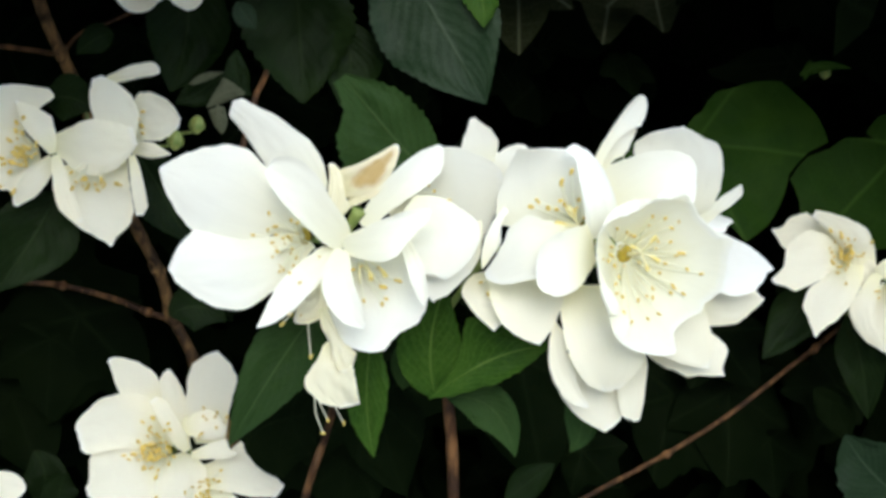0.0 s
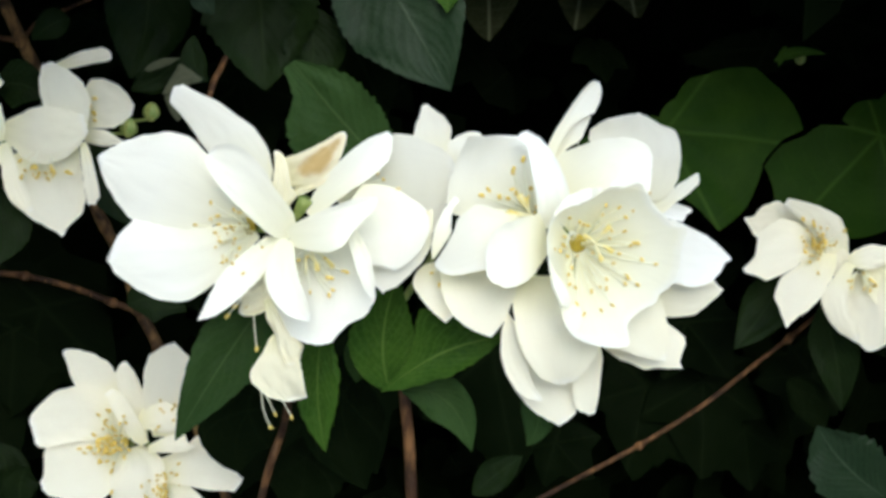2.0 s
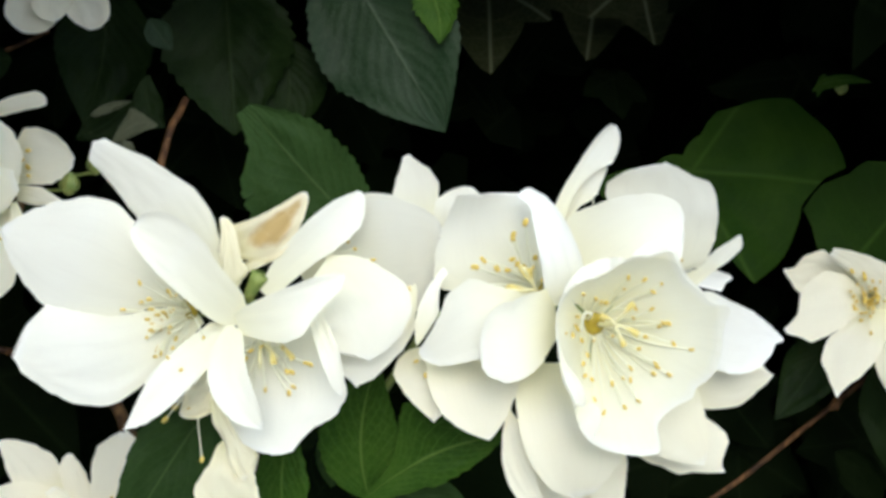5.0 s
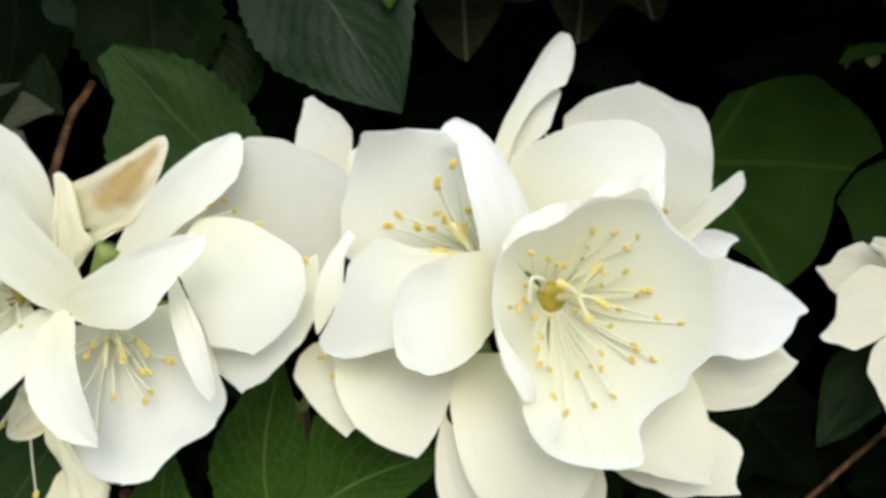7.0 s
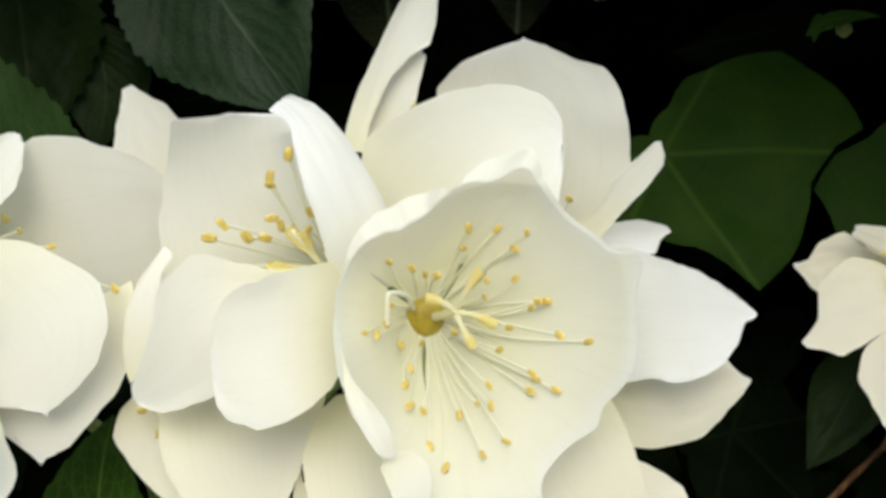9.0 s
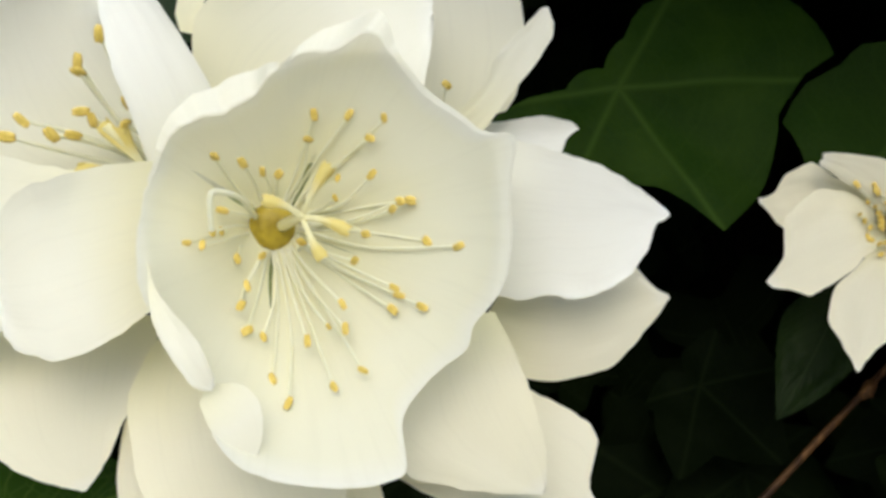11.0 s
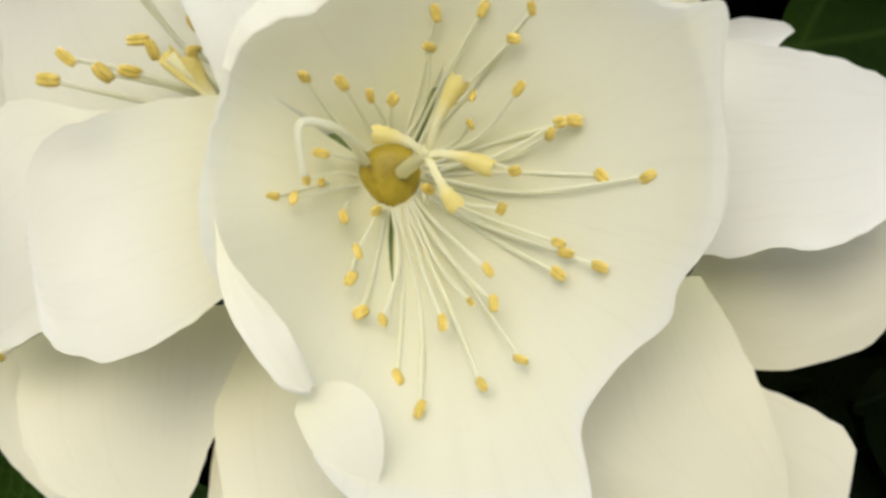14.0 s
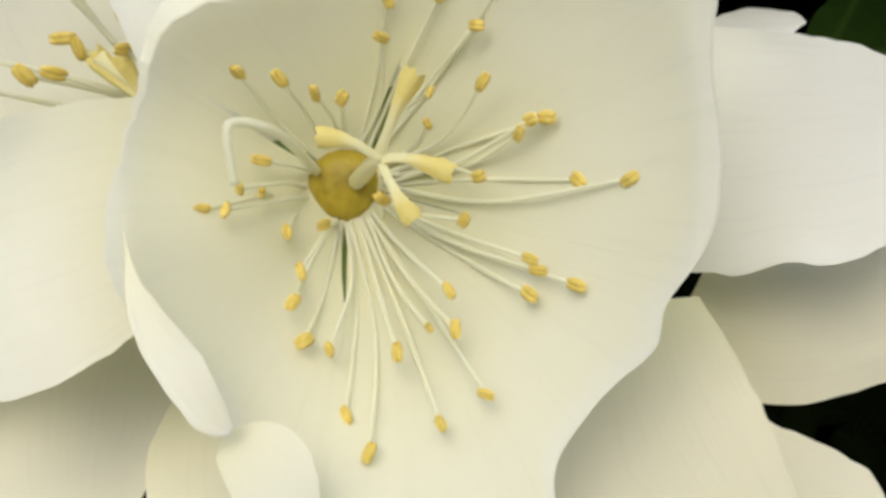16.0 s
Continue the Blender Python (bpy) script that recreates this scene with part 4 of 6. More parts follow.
petal(wide, (-9.37, 0.60, 0.35), (-10.46, 0.00, 2.16), (-12.33, -0.69, 3.50), (-0.60, 0.02, -0.56), seed=93, cup=0.1, ripple=0.15, left=(0.34, 0.28, 0.22, 0.52, 0.69, 0.73, 0.57, 0.49, 0.33, 0.27, 0.27, 0.11, 0.02), right=(0.47, 0.67, 0.91, 1.14, 1.25, 1.21, 1.06, 0.89, 0.73, 0.63, 0.55, 0.42, 0.02))
petal(wide, (-8.59, -0.30, -0.38), (-9.89, -1.20, 0.88), (-11.12, -1.50, 1.59), (-0.37, 0.00, -0.47), seed=94, cup=-0.2, ripple=0.1, left=(0.22, 0.38, 0.63, 0.65, 0.75, 1.05, 1.18, 1.25, 1.13, 0.87, 0.68, 0.47, 0.19), right=(0.68, 0.83, 1.05, 1.08, 1.08, 1.07, 1.00, 0.83, 0.65, 0.47, 0.30, 0.20, 0.08))
petal(wide, (-9.05, -0.20, -0.60), (-9.93, -0.90, -1.82), (-11.03, -1.35, -3.05), (0.36, -0.04, -0.27), seed=95, cup=-0.2, ripple=0.15, left=(0.18, 0.72, 0.86, 1.01, 1.14, 1.25, 1.18, 0.83, 0.53, 0.29, 0.13, 0.07, 0.03), right=(0.33, 0.39, 0.53, 0.66, 0.77, 0.77, 0.77, 0.66, 0.53, 0.33, 0.13, 0.02, 0.02))
heart(wide, (-10.03, 0.05, -0.33), (-0.30, -0.90, -0.10), 0.28)
stamens(wide, (-10.02, 0.05, -0.42), (-0.55, -0.80, -0.25), 44, 1.15, 0.72, 96, 0.115)

# the flower that opens downwards
nodding = thing("flower", (-8.20, 0.20, -0.53), "white mock orange flower opening downwards", "flower", "flowers of the mock orange")
petal(nodding, (-8.79, -0.60, -0.40), (-7.46, -1.30, 0.08), (-6.27, -1.20, 0.85), (-0.28, -0.01, 0.55), seed=97, cup=-0.2, ripple=0.12, left=(0.52, 0.67, 0.86, 1.07, 1.25, 1.23, 0.81, 0.54, 0.41, 0.31, 0.15, 0.08, 0.03), right=(0.15, 0.32, 0.47, 0.55, 0.65, 0.68, 0.65, 0.58, 0.45, 0.29, 0.16, 0.10, 0.04))
petal(nodding, (-8.96, -0.60, -0.57), (-8.73, -1.30, -1.93), (-7.91, -1.40, -2.82), (0.39, -0.02, 0.19), seed=98, cup=-0.25, ripple=0.1, left=(0.12, 0.28, 0.56, 0.81, 0.97, 0.95, 0.81, 0.67, 0.42, 0.21, 0.09, 0.05, 0.02), right=(0.35, 0.97, 1.11, 1.18, 1.23, 1.25, 1.23, 1.11, 0.88, 0.65, 0.46, 0.19, 0.07))
petal(nodding, (-8.02, 0.30, -0.62), (-7.71, 0.15, -2.25), (-7.76, -0.40, -3.63), (1.33, -0.09, 0.14), seed=99, cup=0.15, ripple=0.15, left=(0.80, 0.92, 1.06, 1.12, 1.18, 1.14, 1.09, 0.92, 0.77, 0.58, 0.38, 0.28, 0.11), right=(1.08, 1.15, 1.12, 1.09, 1.15, 1.25, 1.07, 0.62, 0.45, 0.39, 0.22, 0.07, 0.02))
petal(nodding, (-7.02, -0.30, 0.12), (-6.56, -0.75, -0.97), (-6.15, -0.60, -2.10), (0.20, -0.01, 0.08), seed=100, cup=-0.2, ripple=0.1, left=(0.46, 0.60, 0.74, 0.97, 1.02, 1.02, 1.02, 0.83, 0.74, 0.46, 0.28, 0.02, 0.02), right=(0.32, 0.46, 0.65, 0.83, 1.06, 1.25, 1.16, 1.02, 0.83, 0.60, 0.19, 0.02, 0.02))
stamen(nodding, (-8.27, 0.15, -0.93), (-7.61, -0.25, -0.71), 301, size=0.14, lean=0.1, thick=0.032)
stamen(nodding, (-8.27, 0.15, -0.93), (-7.65, -0.25, -1.06), 302, size=0.14, lean=0.1, thick=0.032)
stamen(nodding, (-8.27, 0.15, -0.93), (-8.85, -0.25, -1.21), 303, size=0.14, lean=0.1, thick=0.032)
stamen(nodding, (-8.27, 0.15, -0.93), (-8.92, -0.25, -1.45), 304, size=0.14, lean=0.1, thick=0.032)
stamen(nodding, (-8.27, 0.15, -0.93), (-8.43, -0.25, -1.21), 305, size=0.14, lean=0.1, thick=0.032)
stamen(nodding, (-8.27, 0.15, -0.93), (-8.58, -0.25, -2.07), 306, size=0.14, lean=0.1, thick=0.032)
stamen(nodding, (-8.27, 0.15, -0.93), (-8.00, -0.25, -2.10), 307, size=0.14, lean=0.1, thick=0.032)
stamen(nodding, (-8.27, 0.15, -0.93), (-7.33, -0.25, -1.99), 308, size=0.14, lean=0.1, thick=0.032)
stamen(nodding, (-8.27, 0.15, -0.93), (-7.43, -0.25, -2.15), 309, size=0.14, lean=0.1, thick=0.032)
stamen(nodding, (-8.27, 0.15, -0.93), (-8.30, -0.25, -2.76), 310, size=0.14, lean=0.1, thick=0.032)
stamen(nodding, (-8.27, 0.15, -0.93), (-7.52, -0.25, -1.63), 311, size=0.14, lean=0.1, thick=0.032)
stamen(nodding, (-8.27, 0.15, -0.93), (-7.82, -0.25, -1.43), 312, size=0.14, lean=0.1, thick=0.032)
stigma_lobe(nodding, (-8.06, -0.10, -0.90), (-7.92, -0.20, -1.17), (-7.82, -0.30, -1.47), (0.07, -0.00, 0.03), 614)
stigma_lobe(nodding, (-7.95, -0.10, -0.90), (-7.66, -0.20, -1.04), (-7.37, -0.30, -1.31), (0.04, -0.00, 0.06), 615)
stamen(nodding, (-8.27, 0.15, -0.93), (-7.40, -0.25, -1.64), 320, size=0.15, lean=0.1, thick=0.032)
stamen(nodding, (-8.27, 0.15, -0.93), (-7.06, -0.25, -1.40), 321, size=0.15, lean=0.1, thick=0.032)
stamen(nodding, (-8.27, 0.15, -0.93), (-6.97, -0.25, -1.42), 322, size=0.15, lean=0.1, thick=0.032)
stamen(nodding, (-8.27, 0.15, -0.93), (-8.41, -0.25, -1.19), 323, size=0.15, lean=0.1, thick=0.032)
stamen(nodding, (-8.27, 0.15, -0.93), (-8.53, -0.25, -1.40), 324, size=0.15, lean=0.1, thick=0.032)
stamen(nodding, (-8.27, 0.15, -0.93), (-8.16, -0.25, -1.07), 325, size=0.15, lean=0.1, thick=0.032)
tube(nodding, "stigma", STIGMA, [(-8.24, 0.05, -0.96), (-8.16, -0.30, -1.60)], 0.04, 0.08, rounded=True)
tube(nodding, "stigma", STIGMA, [(-8.24, 0.05, -0.96), (-7.73, -0.30, -1.32)], 0.04, 0.08, rounded=True)

# the flower on the far side of the cluster
turned = thing("flower", (-6.71, 0.80, 0.64), "white mock orange flower turned aside, broad petals", "flower", "flowers of the mock orange")
petal(turned, (-7.55, 1.10, 0.87), (-5.60, 1.10, 1.55), (-3.95, 1.00, 1.77), (-0.40, -0.75, 1.53), seed=102, cup=0.05, ripple=0.12, left=(0.26, 0.43, 0.67, 0.93, 1.10, 1.24, 1.25, 1.22, 0.99, 0.67, 0.38, 0.20, 0.08), right=(0.07, 0.28, 0.45, 0.54, 0.67, 0.81, 0.74, 0.59, 0.49, 0.39, 0.29, 0.23, 0.09))
petal(turned, (-8.36, 0.40, 0.23), (-7.03, 0.10, 1.75), (-6.05, 0.30, 2.83), (-0.38, -0.00, 0.34), seed=103, cup=-0.15, ripple=0.1, left=(0.35, 0.72, 0.80, 0.86, 0.96, 1.15, 1.25, 1.21, 0.96, 0.61, 0.43, 0.33, 0.02), right=(0.08, 0.25, 0.47, 0.68, 0.72, 0.76, 0.70, 0.59, 0.41, 0.27, 0.20, 0.16, 0.02))
petal(turned, (-6.87, 0.20, 0.99), (-5.79, -0.10, 0.02), (-5.53, 0.00, -1.30), (0.83, -0.04, 0.49), seed=104, cup=0.08, ripple=0.12, left=(0.57, 0.74, 0.85, 0.95, 1.02, 1.04, 1.03, 0.99, 0.93, 0.88, 0.85, 0.02, 0.02), right=(0.29, 0.44, 0.69, 0.84, 0.99, 1.25, 1.14, 0.83, 0.48, 0.21, 0.03, 0.02, 0.02))
petal(turned, (-5.43, 0.70, 0.20), (-5.29, 0.60, -0.83), (-5.83, 0.60, -2.05), (0.94, -0.00, -0.17), seed=105, cup=0.1, ripple=0.12, left=(0.86, 0.97, 1.06, 1.15, 1.22, 1.25, 1.24, 1.19, 1.12, 1.05, 0.96, 0.02, 0.02), right=(1.04, 1.03, 0.93, 0.85, 0.81, 0.66, 0.46, 0.33, 0.25, 0.11, 0.02, 0.02, 0.02))
stamen(turned, (-7.00, 0.70, 1.15), (-6.32, 0.55, 1.59), 331, size=0.13, lean=0.05)
stamen(turned, (-7.00, 0.70, 1.15), (-6.11, 0.55, 1.41), 332, size=0.13, lean=0.05)
stamen(turned, (-7.00, 0.70, 1.15), (-5.64, 0.55, 1.17), 333, size=0.13, lean=0.05)
stamen(turned, (-7.00, 0.70, 1.15), (-4.71, 0.55, 0.52), 334, size=0.13, lean=0.05)
stamen(turned, (-7.00, 0.70, 1.15), (-6.58, 0.55, 1.47), 335, size=0.13, lean=0.05)

# a withered petal and a withered flower
withered = thing("flower", (-8.49, 0.40, 0.40), "withered cream flower remnant with one browned petal", "flower", "withered flowers")
petal(withered, (-9.07, 0.40, 1.16), (-8.12, 0.05, 1.80), (-7.37, 0.14, 2.71), (-0.36, -0.01, 0.39), seed=107, cup=0.1, ripple=0.5, material=BROWNED, label="cream petal with a brown patch", left=(0.45, 0.61, 0.81, 1.08, 1.25, 1.10, 0.91, 0.72, 0.49, 0.34, 0.21, 0.08, 0.02), right=(0.64, 1.06, 1.08, 1.00, 0.89, 0.80, 0.66, 0.53, 0.40, 0.30, 0.21, 0.13, 0.05))
petal(withered, (-9.26, 0.40, -0.19), (-9.15, 0.05, 0.98), (-9.34, 0.20, 1.99), (-0.42, 0.01, -0.02), seed=108, cup=0.2, ripple=0.9, material=WILTED, label="withered cream petal", left=(0.05, 0.35, 0.61, 0.83, 1.25, 0.75, 0.73, 0.64, 0.54, 0.33, 0.24, 0.09, 0.02), right=(0.07, 0.17, 0.28, 0.40, 0.47, 0.54, 0.50, 0.38, 0.31, 0.28, 0.26, 0.24, 0.09))
petal(withered, (-8.88, 0.50, 0.58), (-8.40, 0.25, 0.96), (-8.02, 0.30, 1.08), (-0.07, -0.00, 0.12), seed=109, cup=0.3, ripple=0.9, material=WILTED, label="withered cream petal", left=(0.14, 0.35, 0.62, 0.83, 0.97, 0.97, 0.97, 0.83, 0.76, 0.62, 0.49, 0.49, 0.19), right=(0.42, 0.76, 1.25, 1.11, 0.97, 0.83, 0.56, 0.49, 0.49, 0.49, 0.49, 0.28, 0.11))
tube(withered, "calyx", CALYX, [(-8.69, 0.60, -0.03), (-8.37, 0.30, 0.64)], 0.12, 0.24)
faded = thing("flower", (-8.98, 0.60, -2.74), "withered cream flower hanging with bare stamens", "flower", "withered flowers")
petal(faded, (-9.24, -0.10, -2.44), (-8.73, -0.10, -3.44), (-8.36, 0.00, -4.39), (0.35, -0.02, 0.16), seed=110, cup=0.25, ripple=0.9, notch=1.2, material=WILTED, label="withered cream petal", left=(0.36, 0.44, 0.57, 0.70, 0.65, 0.62, 0.68, 0.70, 0.62, 0.55, 0.52, 0.02, 0.02), right=(0.39, 0.36, 0.34, 0.34, 0.36, 0.44, 0.91, 1.25, 0.96, 0.76, 0.65, 0.02, 0.02))
petal(faded, (-9.00, 0.30, -3.52), (-8.77, 0.10, -4.47), (-8.42, 0.20, -5.54), (0.67, -0.04, 0.19), seed=111, cup=-0.1, ripple=0.8, notch=1.5, material=WILTED, label="withered cream petal", left=(0.02, 0.23, 0.34, 0.49, 0.88, 1.25, 1.24, 1.01, 0.80, 0.45, 0.17, 0.02, 0.02), right=(0.02, 0.32, 0.43, 0.60, 0.83, 1.01, 0.98, 0.95, 0.92, 0.91, 0.89, 0.88, 0.02))
petal(faded, (-9.49, 0.30, -1.70), (-9.52, 0.20, -2.39), (-10.08, 0.30, -2.97), (-0.41, 0.00, 0.19), peak=0.5, seed=211, cup=0.1, claw=0.5, ripple=1.5, material=WILTED, label="withered cream petal")
stamen(faded, (-9.28, 0.70, -4.92), (-8.90, 0.60, -6.45), 112, lean=0)
stamen(faded, (-9.28, 0.70, -4.92), (-8.79, 0.60, -6.03), 113, lean=0)
stamen(faded, (-9.28, 0.70, -4.92), (-8.29, 0.60, -6.08), 114, lean=0)
stamen(faded, (-9.71, 0.30, -2.24), (-9.47, 0.20, -4.00), 115, lean=0)
stamen(faded, (-9.75, 0.35, -1.99), (-10.42, 0.20, -3.07), 341, size=0.16, lean=-0.1)
stamen(faded, (-9.75, 0.35, -1.99), (-10.21, 0.25, -2.77), 342, size=0.16, lean=-0.1)
stamen(faded, (-9.75, 0.35, -1.99), (-9.90, 0.30, -2.79), 343, size=0.16, lean=-0.1)
stamen(faded, (-9.75, 0.35, -1.99), (-9.84, 0.35, -2.98), 344, size=0.16, lean=-0.1)
stamen(faded, (-9.75, 0.35, -1.99), (-9.79, 0.40, -2.49), 345, size=0.16, lean=-0.1)

# the group of flowers farther back on the twig
back_bloom = thing("flower", (-20.29, 8.60, 1.62), "creamy white mock orange flower, wide open beside a reddish stem", "flower", "flowers of the mock orange")
petal(back_bloom, (-21.44, 8.60, 1.68), (-21.76, 8.40, 2.85), (-22.01, 8.30, 3.93), (1.26, 0.41, 0.38), peak=0.5, seed=116, ripple=0.2, cup=0.05, notch=0.8, material=CREAM, left=(0.59, 0.98, 0.96, 0.96, 0.96, 0.97, 0.46, 0.2), right=(0.09, 0.15, 0.42, 0.78, 1.25, 1.17, 0.66, 0.21))
petal(back_bloom, (-19.98, 8.30, 2.02), (-18.48, 8.00, 1.93), (-16.96, 8.20, 2.29), (0.09, 0.04, -0.99), peak=0.5, seed=117, ripple=0.2, cup=-0.15, notch=0.8, material=CREAM, left=(0.33, 0.64, 0.94, 1.05, 0.99, 0.82, 0.63, 0.55), right=(0.36, 0.61, 0.97, 1.08, 0.9, 0.58, 0.29, 0.11))
petal(back_bloom, (-20.07, 8.40, 1.42), (-20.57, 8.20, 0.52), (-21.28, 8.20, -0.47), (-0.46, -0.13, 0.31), peak=0.5, seed=118, ripple=0.2, cup=-0.1, notch=0.8, material=CREAM, left=(0.28, 0.46, 0.63, 0.71, 0.69, 0.48, 0.3, 0.24), right=(0.28, 0.47, 0.7, 0.91, 0.91, 0.72, 0.31, 0.08))
petal(back_bloom, (-19.89, 8.20, 1.53), (-19.47, 8.00, 0.41), (-18.78, 8.10, -0.93), (-0.40, -0.11, -0.17), peak=0.5, seed=119, ripple=0.2, cup=-0.2, notch=0.8, material=CREAM, left=(0.3, 0.5, 0.56, 0.58, 0.58, 0.49, 0.34, 0.28), right=(0.3, 0.49, 0.58, 0.79, 0.94, 0.85, 0.41, 0.15))
petal(back_bloom, (-20.59, 8.60, 1.48), (-21.65, 8.40, 1.17), (-22.96, 8.40, 0.73), (-0.34, -0.11, 1.09), peak=0.55, seed=120, cup=0.1, material=CREAM)
petal(back_bloom, (-19.91, 8.10, 1.59), (-20.57, 8.00, 2.57), (-21.52, 8.30, 3.39), (0.37, 0.10, 0.32), peak=0.5, seed=121, ripple=0.2, cup=-0.2, notch=0.8, material=CREAM, left=(0.38, 0.61, 0.82, 0.95, 0.82, 0.48, 0.21, 0.11), right=(0.02, 0.54, 0.84, 1.19, 0.83, 0.47, 0.19, 0.11))
stamens(back_bloom, (-20.77, 8.50, 1.46), (-0.60, -0.70, 0.00), 40, 0.9, 0.6, 122, 0.18)
stamens(back_bloom, (-20.72, 8.50, 1.46), (-0.60, -0.70, 0.00), 16, 0.5, 0.22, 123, 0.19)
back_bloom_2 = thing("flower", (-18.20, 8.80, 2.46), "creamy white mock orange flower with rounded upright petals, shaded", "flower", "flowers of the mock orange")
petal(back_bloom_2, (-17.78, 8.70, 1.38), (-17.94, 8.40, 3.10), (-18.54, 8.50, 4.64), (0.95, 0.22, 0.24), peak=0.5, seed=123, ripple=0.2, cup=-0.15, notch=0.8, material=CREAM, left=(0.32, 0.46, 0.58, 0.69, 0.73, 0.61, 0.42, 0.3), right=(0.31, 0.54, 0.76, 0.96, 0.84, 0.54, 0.2, 0.06))
petal(back_bloom_2, (-18.40, 9.00, 4.54), (-17.43, 8.80, 4.93), (-16.45, 8.80, 5.16), (0.10, 0.05, -0.30), peak=0.5, seed=124, ripple=0.2, cup=-0.2, notch=0.8, material=CREAM, left=(0.45, 0.51, 0.64, 0.77, 0.77, 0.84, 0.53, 0.05), right=(0.52, 0.72, 0.89, 0.89, 0.86, 0.86, 0.72, 0.6))
petal(back_bloom_2, (-17.67, 9.50, 3.16), (-16.69, 9.40, 3.33), (-15.63, 9.40, 3.28), (0.06, 0.06, -0.95), peak=0.5, seed=125, ripple=0.2, cup=0.1, notch=0.8, material=CREAM, left=(0.35, 0.58, 1.0, 0.97, 0.8, 0.53, 0.24, 0.09), right=(0.86, 0.91, 0.96, 0.97, 0.93, 0.71, 0.46, 0.27))
petal(back_bloom_2, (-17.31, 9.20, 2.09), (-16.56, 9.00, 2.06), (-15.84, 9.00, 1.93), (-0.04, -0.00, -0.34), peak=0.5, seed=126, ripple=0.2, cup=-0.1, notch=0.8, material=CREAM, left=(0.77, 0.76, 0.77, 0.83, 0.53, 0.33, 0.19, 0.15), right=(0.78, 0.87, 0.96, 0.97, 0.74, 0.46, 0.14, 0.03))
stamens(back_bloom_2, (-17.64, 9.40, 3.09), (0.70, -0.50, -0.10), 6, 0.8, 0.3, 127, 0.18)
back_bloom_3 = thing("flower", (-18.51, 8.70, 1.36), "creamy white mock orange flower drooping, with one broad lower petal", "flower", "flowers of the mock orange")
petal(back_bloom_3, (-18.63, 8.70, 1.56), (-18.35, 8.50, -0.13), (-17.63, 8.35, -1.71), (-1.58, -0.41, -0.44), peak=0.5, seed=128, ripple=0.2, cup=0.12, notch=0.8, material=CREAM, left=(0.73, 0.76, 0.78, 0.78, 0.74, 0.58, 0.11, 0.02), right=(0.09, 0.8, 0.86, 0.81, 0.52, 0.24, 0.07, 0.04))
petal(back_bloom_3, (-17.15, 8.50, 1.80), (-16.75, 8.30, 0.65), (-16.60, 8.30, -0.46), (-0.36, -0.08, -0.08), peak=0.5, seed=129, ripple=0.2, cup=-0.1, notch=0.8, material=CREAM, left=(0.2, 0.34, 0.37, 0.43, 0.53, 0.62, 0.31, 0.17), right=(0.47, 0.63, 0.76, 0.86, 0.82, 0.69, 0.59, 0.52))
stamens(back_bloom_3, (-18.58, 8.50, 1.45), (0.20, -0.50, -0.90), 22, 1.2, 0.45, 130, 0.18)

# the pair of flowers lower down
low_bloom = thing("flower", (-15.41, 10.90, -10.04), "creamy white mock orange flower, wide open, many yellow stamens", "flower", "flowers of the mock orange")
petal(low_bloom, (-15.79, 11.20, -8.85), (-16.80, 11.00, -7.49), (-17.98, 10.90, -6.43), (0.60, 0.24, 0.58), peak=0.5, seed=131, ripple=0.2, cup=0.05, notch=0.8, material=CREAM, left=(0.22, 0.85, 0.88, 0.88, 0.69, 0.4, 0.22, 0.15), right=(0.2, 0.51, 0.79, 0.99, 0.78, 0.49, 0.25, 0.05))
petal(low_bloom, (-14.84, 11.00, -9.67), (-15.29, 10.80, -8.10), (-15.58, 10.80, -6.69), (0.50, 0.11, 0.13), peak=0.5, seed=132, ripple=0.2, cup=-0.2, notch=0.8, material=CREAM, left=(0.04, 0.62, 0.62, 0.66, 0.71, 0.76, 0.46, 0.14), right=(0.61, 0.82, 1.03, 1.07, 0.87, 0.61, 0.29, 0.14))
petal(low_bloom, (-15.26, 10.90, -9.91), (-17.21, 10.50, -9.04), (-18.96, 10.40, -9.35), (0.14, 0.31, 1.20), peak=0.5, seed=133, ripple=0.2, cup=0.08, notch=0.8, material=CREAM, left=(0.23, 0.41, 0.58, 0.74, 0.86, 0.91, 0.83, 0.66), right=(0.17, 0.6, 1.13, 1.08, 0.86, 0.5, 0.28, 0.1))
petal(low_bloom, (-15.25, 10.90, -10.14), (-16.81, 10.40, -10.98), (-18.34, 10.20, -11.63), (-0.61, 0.21, 1.16), peak=0.5, seed=134, ripple=0.2, cup=0.08, notch=0.8, material=CREAM, left=(0.02, 0.82, 0.96, 1.15, 0.79, 0.56, 0.42, 0.23), right=(0.33, 0.58, 0.84, 1.13, 1.1, 0.9, 0.16, 0.05))
petal(low_bloom, (-15.06, 10.90, -10.13), (-14.66, 10.40, -11.24), (-15.14, 10.30, -13.56), (-1.07, -0.15, 0.05), peak=0.5, seed=135, cup=-0.1, material=CREAM)
petal(low_bloom, (-14.63, 10.70, -9.98), (-15.32, 10.30, -8.85), (-16.09, 10.20, -7.88), (0.40, 0.14, 0.31), peak=0.5, seed=136, ripple=0.2, cup=-0.2, notch=0.8, material=CREAM, left=(0.14, 0.44, 0.45, 0.45, 0.36, 0.25, 0.17, 0.14), right=(0.54, 0.74, 0.78, 0.85, 0.89, 0.91, 0.71, 0.55))
heart(low_bloom, (-15.42, 10.90, -9.99), (-0.30, -0.90, 0.00), 0.25)
stamens(low_bloom, (-15.63, 10.80, -9.91), (-0.50, -0.80, 0.10), 64, 0.9, 0.7, 137, 0.18)
